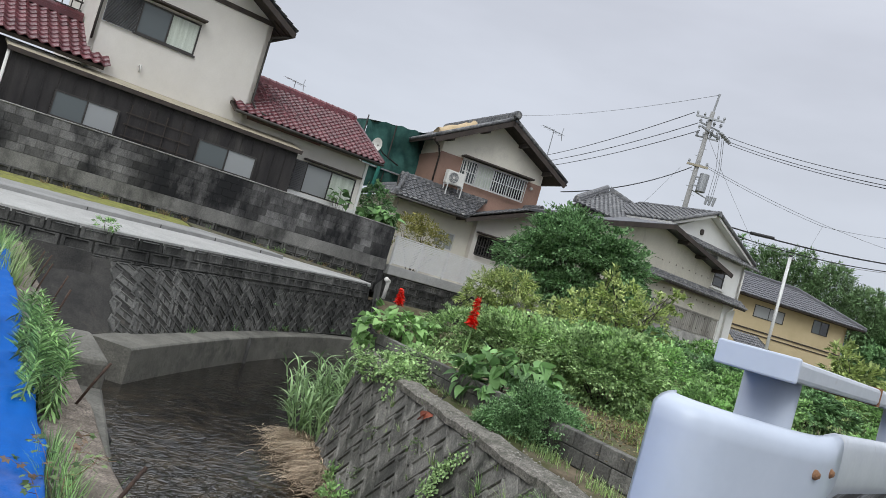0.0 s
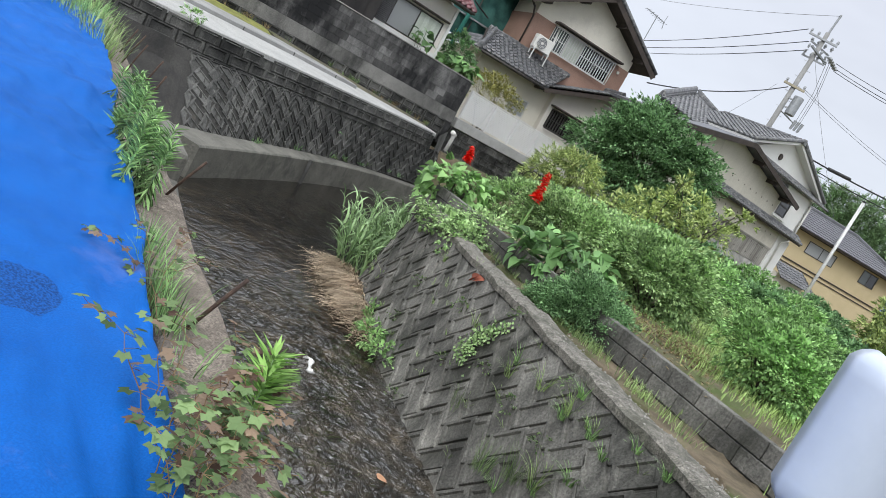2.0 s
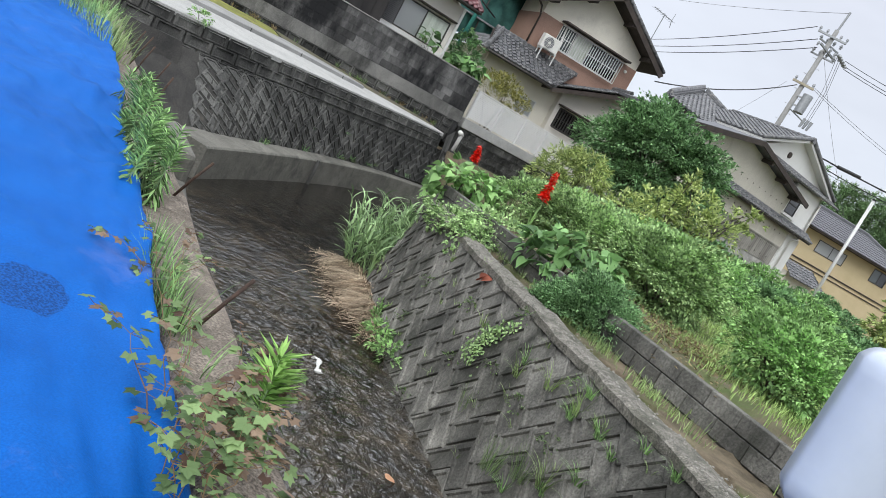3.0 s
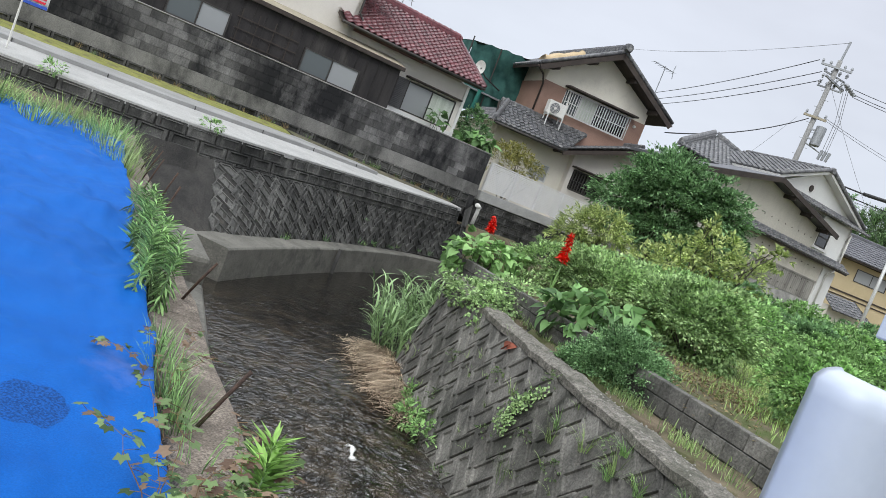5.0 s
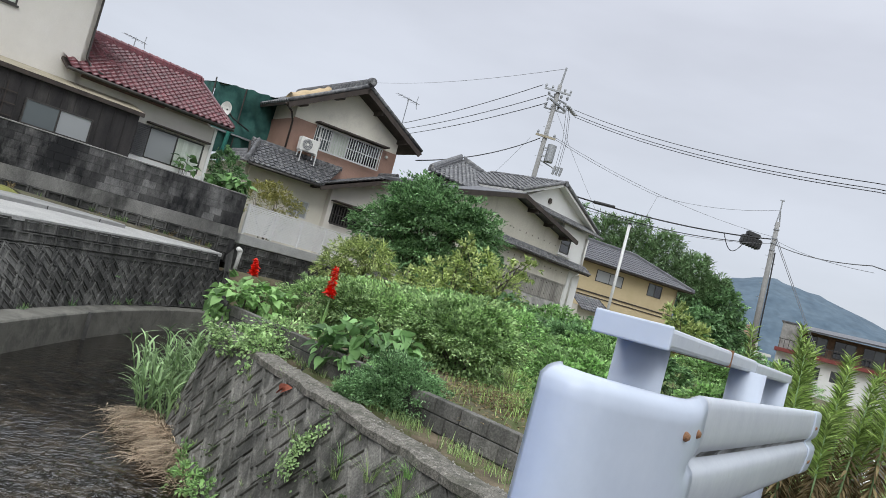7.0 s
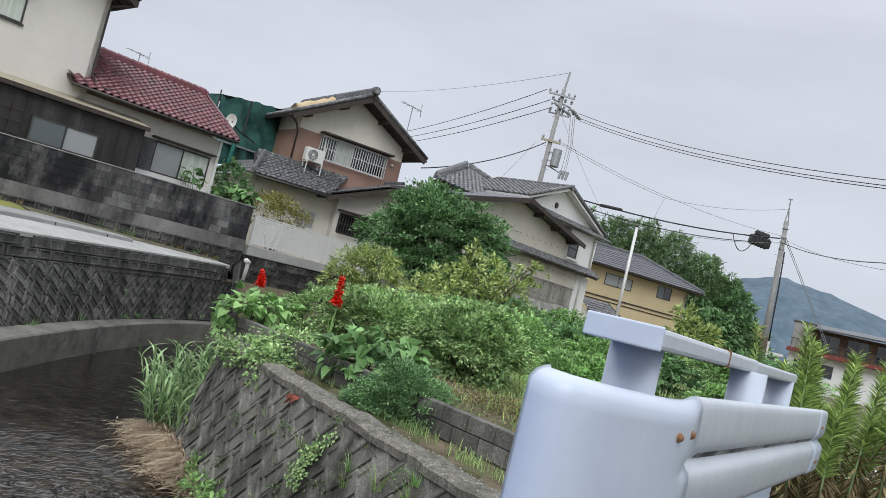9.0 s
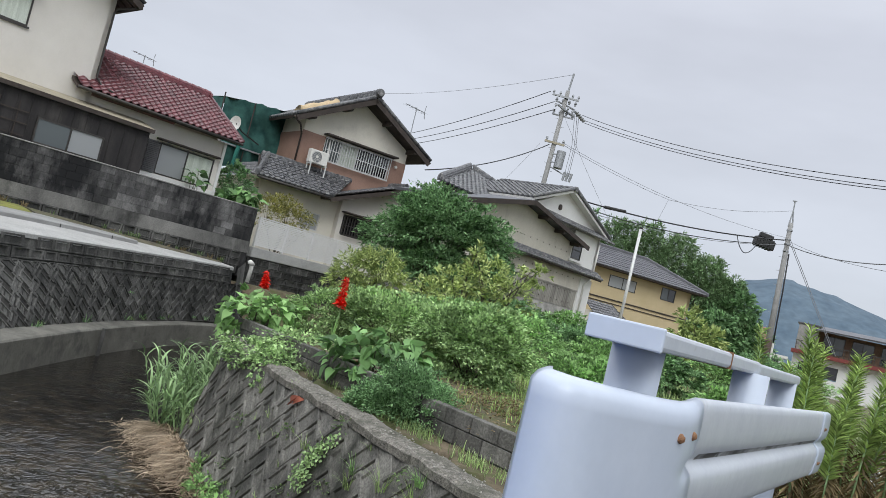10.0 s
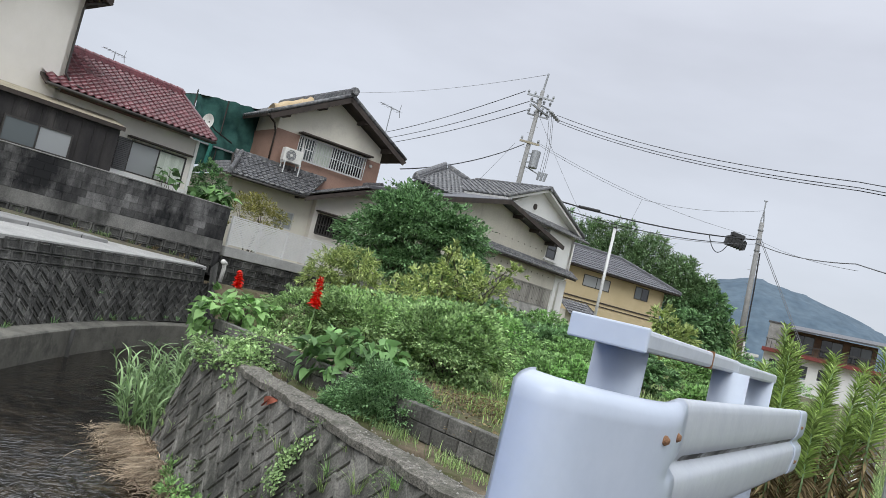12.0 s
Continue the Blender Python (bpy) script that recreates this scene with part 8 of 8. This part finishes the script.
# lawn and ground cover
def scatter(name, label, n, spots, height, width, material, lean=0.5):
    base = []
    while len(base) < n:
        x, y, sx, sy = spots[rnd.randrange(len(spots))]
        px, py = rnd.gauss(x, sx), rnd.gauss(y, sy)
        z = land(px, py)
        if z > -0.5 and not inside(px, py, [(-4, -7), (2.6, 5.4), (4.5, 4.2), (12, -6)]):
            base.append((px, py, z))
    base = np.array(base)
    a = rng.random(n) * 6.283
    ln_ = np.stack([np.cos(a), np.sin(a), 0 * a], 1) * (lean * (0.3 + rng.random(n)))[:, None]
    return tagged(part(name, blades_mesh(name, base, ln_, height * (0.5 + 0.8 * rng.random(n)), width, 2), material), label, "grass", kind="stuff")


scatter("lawn_grass", "bright green short lawn grass between the bushes", 26000, [(2.4, 9.8, 0.8, 1.2), (3.0, 12.0, 0.9, 1.5), (3.6, 10.0, 1.2, 1.6), (3.2, 7.6, 0.7, 0.9), (4.6, 13.5, 1.5, 1.8), (2.6, 13.2, 0.6, 1.0)], 0.12, 0.012, LEAF_LAWN)
scatter("rough_grass", "rough mixed grass over the garden plots", 26000, [(6.5, 18, 3, 3), (9, 24, 3, 4), (7, 9.5, 1.5, 2.0), (5.6, 12.5, 1.6, 1.8), (12, 30, 4, 4), (0, 15.5, 1.5, 1.2), (-1, 17.5, 0.8, 1.5), (2, 18.5, 1.5, 1.5)], 0.26, 0.02, LEAF_GRASS)
scatter("path_grass", "coarse grass along the path by the stakes", 15000, [(3.6, 6.2, 0.5, 0.5), (4.6, 7.2, 0.7, 0.8), (5.6, 8.4, 0.8, 0.9), (6.8, 10.0, 1.0, 1.0), (3.2, 5.6, 0.3, 0.3)], 0.2, 0.012, LEAF_GRASS)
for x, y, z in ((-0.6, 7.55, -1.5), (-0.15, 6.5, -1.5), (0.1, 6.3, -1.35)):
    tuft("weed", "wiry grey-green weed on the revetment", (x, y, z), 70, 0.34, 0.1, 0.5, 0.005, LEAF_OLIVE, "weed", "wall weeds", 0.5)
strip = []
for k in range(2600):
    s = rnd.uniform(3.6, 11.0)
    p = along(NEAR_TOP, s) + Vector((0.848, 0.53, 0)) * rnd.gauss(0.62, 0.07)
    if math.sin(s * 2.3) + math.sin(s * 5.1) > -0.3 or rnd.random() < 0.25:
        strip.append((p.x, p.y, -0.34))
strip = np.array(strip)
a_ = rng.random(len(strip)) * 6.283
tagged(part("coping_grass", blades_mesh("coping_grass", strip, np.stack([np.cos(a_), np.sin(a_), 0 * a_], 1) * (0.7 * rng.random(len(strip)))[:, None], 0.11 * (0.4 + rng.random(len(strip))), 0.009, 2), LEAF_GRASS), "weeds and grass in the strip behind the coping", "grass", kind="stuff")
litter_p = np.array([(1.05 + rnd.gauss(0, 0.35), 9.2 + rnd.gauss(0, 0.8), -0.03) for _ in range(900)])
tagged(part("leaf_litter", leaves_mesh("leaf_litter", litter_p, unit(900) * (1, 1, 0.15), np.tile((0, 0, 1.0), (900, 1)) + 0.3 * unit(900), 0.06, 0.03), LEAF_SPENT), "dry fallen leaves and straw on the soil", "litter", kind="stuff")

# tall weeds past the end of the rail
def tall_weed(x, y, z, h, mat_top, mat_low, n=230, leaf=0.12, label="tall leafy weed, green above and withered brown below", group="tall weeds", r=0.008, name="tall_weed", droop=0.0):
    t = thing(name, label, "weed", pose(x, y, z), group)
    bx, by = rnd.uniform(-0.12, 0.12) * h, rnd.uniform(-0.12, 0.12) * h
    part("stalk", Geo().tube([(0, 0, 0), (bx * 0.4, by * 0.4, h * 0.5), (bx, by, h * 0.97)], [r, r * 0.8, r * 0.4], 6).mesh("stalk", True), LEAF_REED, t)
    for lo, hi, m_, cnt, nm in ((0.58, 1.0, mat_top, int(n * 0.6), "green_leaves"), (0.06, 0.6, mat_low, int(n * 0.4), "withered_leaves")):
        f = lo + (hi - lo) * (np.arange(cnt) + rng.random(cnt)) / cnt
        a = np.arange(cnt) * 2.4 + rng.random(cnt)
        p = np.stack([bx * f, by * f, h * f], 1)
        rise = (0.75 if nm == "green_leaves" else -0.5) - droop
        d = np.stack([np.cos(a), np.sin(a), rise + 0.5 * (f - 0.7)], 1)
        ln_ = leaf * (1.25 - 0.6 * f) * (0.7 + 0.5 * rng.random(cnt))
        part(nm, leaves_mesh(nm, p, d, np.tile((0, 0, 1.0), (cnt, 1)) + 0.25 * unit(cnt), ln_, ln_ * 0.17, 0.1), m_, t)
    return t


for k in range(26):
    x, y = 2.62 + 0.16 * (k % 5) + rnd.uniform(-0.08, 0.08), 4.95 + 0.2 * (k // 5) + rnd.uniform(-0.1, 0.1) + 0.05 * (k % 5)
    tall_weed(x, y, -0.05, rnd.uniform(0.95, 1.5), LEAF_GOLDEN, LEAF_SPENT, 240, 0.13)

# weeds along the near wall top
for s, a, h, n in ((2.35, 0.04, 0.4, 90), (2.2, -0.04, 0.34, 80), (2.5, -0.07, 0.32, 70), (2.65, 0.07, 0.3, 60), (2.1, 0.1, 0.3, 60)):
    p = L_O + L_D * s + L_N * a
    tall_weed(p.x, p.y, -0.12, h, LEAF_FRESH, LEAF_MID, n, 0.1, "fresh green weed with narrow leaves on the wall top", "wall top weeds", 0.004, "weed")
for k in range(16):
    p = L_O + L_D * rnd.uniform(2.25, 4.1) + L_N * rnd.gauss(-0.03, 0.07)
    tall_weed(p.x, p.y, -0.12, rnd.uniform(0.2, 0.42), LEAF_FRESH, LEAF_OLIVE, 70, 0.11, "fresh green weed with narrow leaves on the wall top", "wall top weeds", 0.004, "weed", 0.15)
for k in range(14):
    p = L_O + L_D * rnd.uniform(0.75, 1.75) + L_N * rnd.gauss(-0.03, 0.03)
    tuft("grass_tuft", "tuft of green grass between wall top and tarpaulin", (p.x, p.y, -0.12), rnd.randint(8, 18), rnd.uniform(0.12, 0.24), 0.04, 0.5, 0.006, LEAF_FRESH if k % 3 else LEAF_OLIVE, "grass", "wall top grass", 0.7)
for k in range(26):
    p = L_O + L_D * rnd.uniform(7.3, 8.9) + L_N * (0.1 + 3.2 * rnd.random() ** 1.6)
    tuft("grass_tuft", "dense tuft of green grass at the tarpaulin's far edge", (p.x, p.y, -0.05), rnd.randint(60, 130), rnd.uniform(0.3, 0.5), 0.24, 0.5, 0.011, LEAF_FRESH if k % 3 else LEAF_LAWN, "grass", "wall top grass", 0.7)
for s, a, h in ((0.33, -0.21, 0.28), (0.26, -0.17, 0.24)):
    p = L_O + L_D * s + L_N * a
    tall_weed(p.x, p.y, -0.14, h, LEAF_ROSETTE, LEAF_OLIVE, 80, 0.13, "bright green weed rosette beside the wall", "wall top weeds", 0.004, "weed")
for s, a, n, h in ((0.95, -0.05, 26, 0.22), (1.15, -0.02, 30, 0.2), (0.62, -0.08, 18, 0.18), (1.38, -0.01, 30, 0.22), (1.6, -0.02, 24, 0.18), (3.6, -0.02, 40, 0.24), (6.6, 0.05, 120, 0.36), (7.2, 0.15, 120, 0.4), (7.6, 0.4, 110, 0.36), (7.9, 0.0, 110, 0.4), (8.2, 0.6, 100, 0.34), (8.5, 1.0, 120, 0.4), (8.6, 1.8, 130, 0.42), (8.7, 2.6, 130, 0.4), (8.4, 0.2, 120, 0.4), (8.7, 3.5, 120, 0.36)):
    p = L_O + L_D * s + L_N * a
    tuft("grass_tuft", "tuft of green grass on the wall top", (p.x, p.y, -0.11), n, h, 0.08 if s < 5 else 0.22, 0.45, 0.006 if s < 5 else 0.011, LEAF_FRESH if s < 5 else LEAF_GRASS, "grass", "wall top grass", 0.7)


def maple_leaf(pos, way, nrm, size):
    """One palmate leaf of five pointed lobes round a centre: points and triangles."""
    w = Vector(way).normalized()
    s_ = w.cross(Vector(nrm)).normalized()
    u = s_.cross(w)
    v, f = [Vector(pos)], []
    for ang, ln_ in ((-2.2, 0.5), (-1.6, 0.5), (-1.0, 0.86), (-0.45, 0.6), (-0.0, 1.0), (0.45, 0.6), (1.0, 0.86), (1.6, 0.5), (2.2, 0.5)):
        v.append(v[0] + size * ln_ * (w * math.cos(ang) + s_ * math.sin(ang)) + u * size * (0.06 - 0.16 * ln_ * ln_))
    for k in range(1, 9):
        f.append((0, k, k + 1))
    return v, f


def red_vine(x, y, z, tips, label, rust=0.3, size=0.043, step=9):
    """Thin red-stemmed shoots with palmate leaves on stalks, dull green to rusty."""
    t = thing("maple_shoot", label, "weed", pose(x, y, z), "red shoots")
    green, rusty = Geo(), Geo()
    for tip in tips:
        a, b = Vector((0, 0, 0)), Vector(tip)
        pts = [a.lerp(b, f) + Vector((0, 0, 0.07 * math.sin(f * 3.1))) + Vector((rnd.uniform(-1, 1), rnd.uniform(-1, 1), 0)) * 0.012 for f in np.linspace(0, 1, step)]
        stalks = Geo().tube(pts, [0.0016] * 4 + [0.001] * (step - 4), 5, False)
        for i in range(2, step):
            for _ in range(2 + (i % 2)):
                ang = rnd.uniform(0, 6.28)
                way = Vector((math.cos(ang), math.sin(ang), rnd.uniform(-0.1, 0.35)))
                q = pts[i] + way * rnd.uniform(0.015, 0.04)
                stalks.tube([pts[i], q], 0.0009, 4, False)
                v, f = maple_leaf(q, way + Vector((0, 0, -0.3)), Vector((rnd.gauss(0, 0.3), rnd.gauss(0, 0.3), 1)), size * rnd.uniform(0.4, 0.85))
                (rusty if rnd.random() < rust * (0.5 + i / step) else green).add([tuple(p) for p in v], f)
        part("stem", stalks.mesh("stem", True), LEAF_RED, t)
    part("green_leaves", green.mesh("green_leaves"), LEAF_OLIVE, t)
    part("rusty_leaves", rusty.mesh("rusty_leaves"), LEAF_RUST, t)
    return t


red_vine(-0.98, 1.78, -0.1, [(-0.28, 0.22, 0.26), (-0.1, 0.1, 0.3), (0.12, 0.18, 0.24), (-0.33, 0.05, 0.2), (0.16, 0.02, 0.2)], "maple-leaved shoots, green and rusty red, over the wall", 0.35)
red_vine(-0.86, 1.62, -0.1, [(0.12, 0.14, 0.25), (0.2, 0.0, 0.2), (0.05, 0.2, 0.2), (-0.12, 0.1, 0.22), (0.24, 0.16, 0.14), (0.02, 0.05, 0.28)], "leafy maple-like shoots beside the wall top", 0.25)
red_vine(-1.5, 2.5, -0.1, [(-0.3, 0.2, 0.16), (-0.12, 0.3, 0.2), (0.1, 0.1, 0.2), (-0.35, 0.0, 0.1)], "thin red shoots trailing onto the tarpaulin", 0.3, 0.036)
red_vine(-0.98, 2.15, -0.14, [(0.12, 0.1, 0.2), (0.2, -0.05, 0.2), (-0.1, 0.1, 0.22), (0.05, 0.0, 0.26)], "small maple-like shoots in the wall joint", 0.4)

red_vine(-0.74, 1.5, -0.12, [(0.1, 0.08, 0.26), (-0.1, 0.1, 0.28), (0.16, -0.04, 0.22), (0.0, 0.16, 0.3), (-0.16, 0.02, 0.22), (0.2, 0.1, 0.2)], "dense maple-like shoots with pale buds at the bridge corner", 0.15, 0.045)
red_vine(-0.82, 1.78, -0.12, [(0.08, 0.1, 0.22), (-0.06, 0.12, 0.26), (0.12, -0.02, 0.2), (0.0, -0.08, 0.26)], "dull green maple-like shoots along the wall top", 0.3, 0.045)

# ---- small litter ----
rag_v, rag_f = [], []
for i in range(13):
    t = i / 12
    cx, cy = -2.30 + 0.24 * t, 7.87 - 0.2 * t + 0.1 * math.sin(t * 6)
    for k in range(7):
        a = 2 * math.pi * k / 7
        r = (0.026 + 0.012 * math.sin(t * 17 + 1) + 0.008 * math.sin(3 * a + t * 23)) * (0.4 if i in (0, 12) else 1)
        rag_v.append((cx + r * math.cos(a) * 0.75, cy + r * math.cos(a), -1.985 + 0.7 * r * math.sin(a)))
rag_f = [(i * 7 + k, i * 7 + (k + 1) % 7, (i + 1) * 7 + (k + 1) % 7, (i + 1) * 7 + k) for i in range(12) for k in range(7)]
tagged(part("rag", mesh("rag", rag_v, rag_f, True), FOAM), "crumpled white rag caught in the stream", "rag")
lf = leaves_mesh("fallen_leaf", np.array([(0, 0, 0), (0.02, 0, 0.01)]), np.array([(0.2, -0.5, 0.6), (0.5, -0.3, 0.4)]), np.array([(-0.7, -0.4, 0.5), (-0.5, -0.5, 0.4)]), 0.15, 0.11, 0.35, True)
tagged(part("fallen_leaf", lf, BROWN_LEAF, at=pose(-1.24, 8.81, -0.5)), "curled red-brown leaf on the revetment", "leaf")
lf = leaves_mesh("fallen_leaf", np.array([(0, 0, 0)]), np.array([(0.8, 0.4, 0.0)]), np.array([(0, 0, 1.0)]), 0.13, 0.1, 0.08, True)
tagged(part("fallen_leaf", lf, ORANGE_LEAF, at=pose(-0.86, 6.4, -1.985)), "pale orange leaf floating on the water", "leaf")


# ---- the single blocks of the revetments ----
herringbone(near_face, N_LEN, 1.85, 0.235, CONC_DARK, near_wall)
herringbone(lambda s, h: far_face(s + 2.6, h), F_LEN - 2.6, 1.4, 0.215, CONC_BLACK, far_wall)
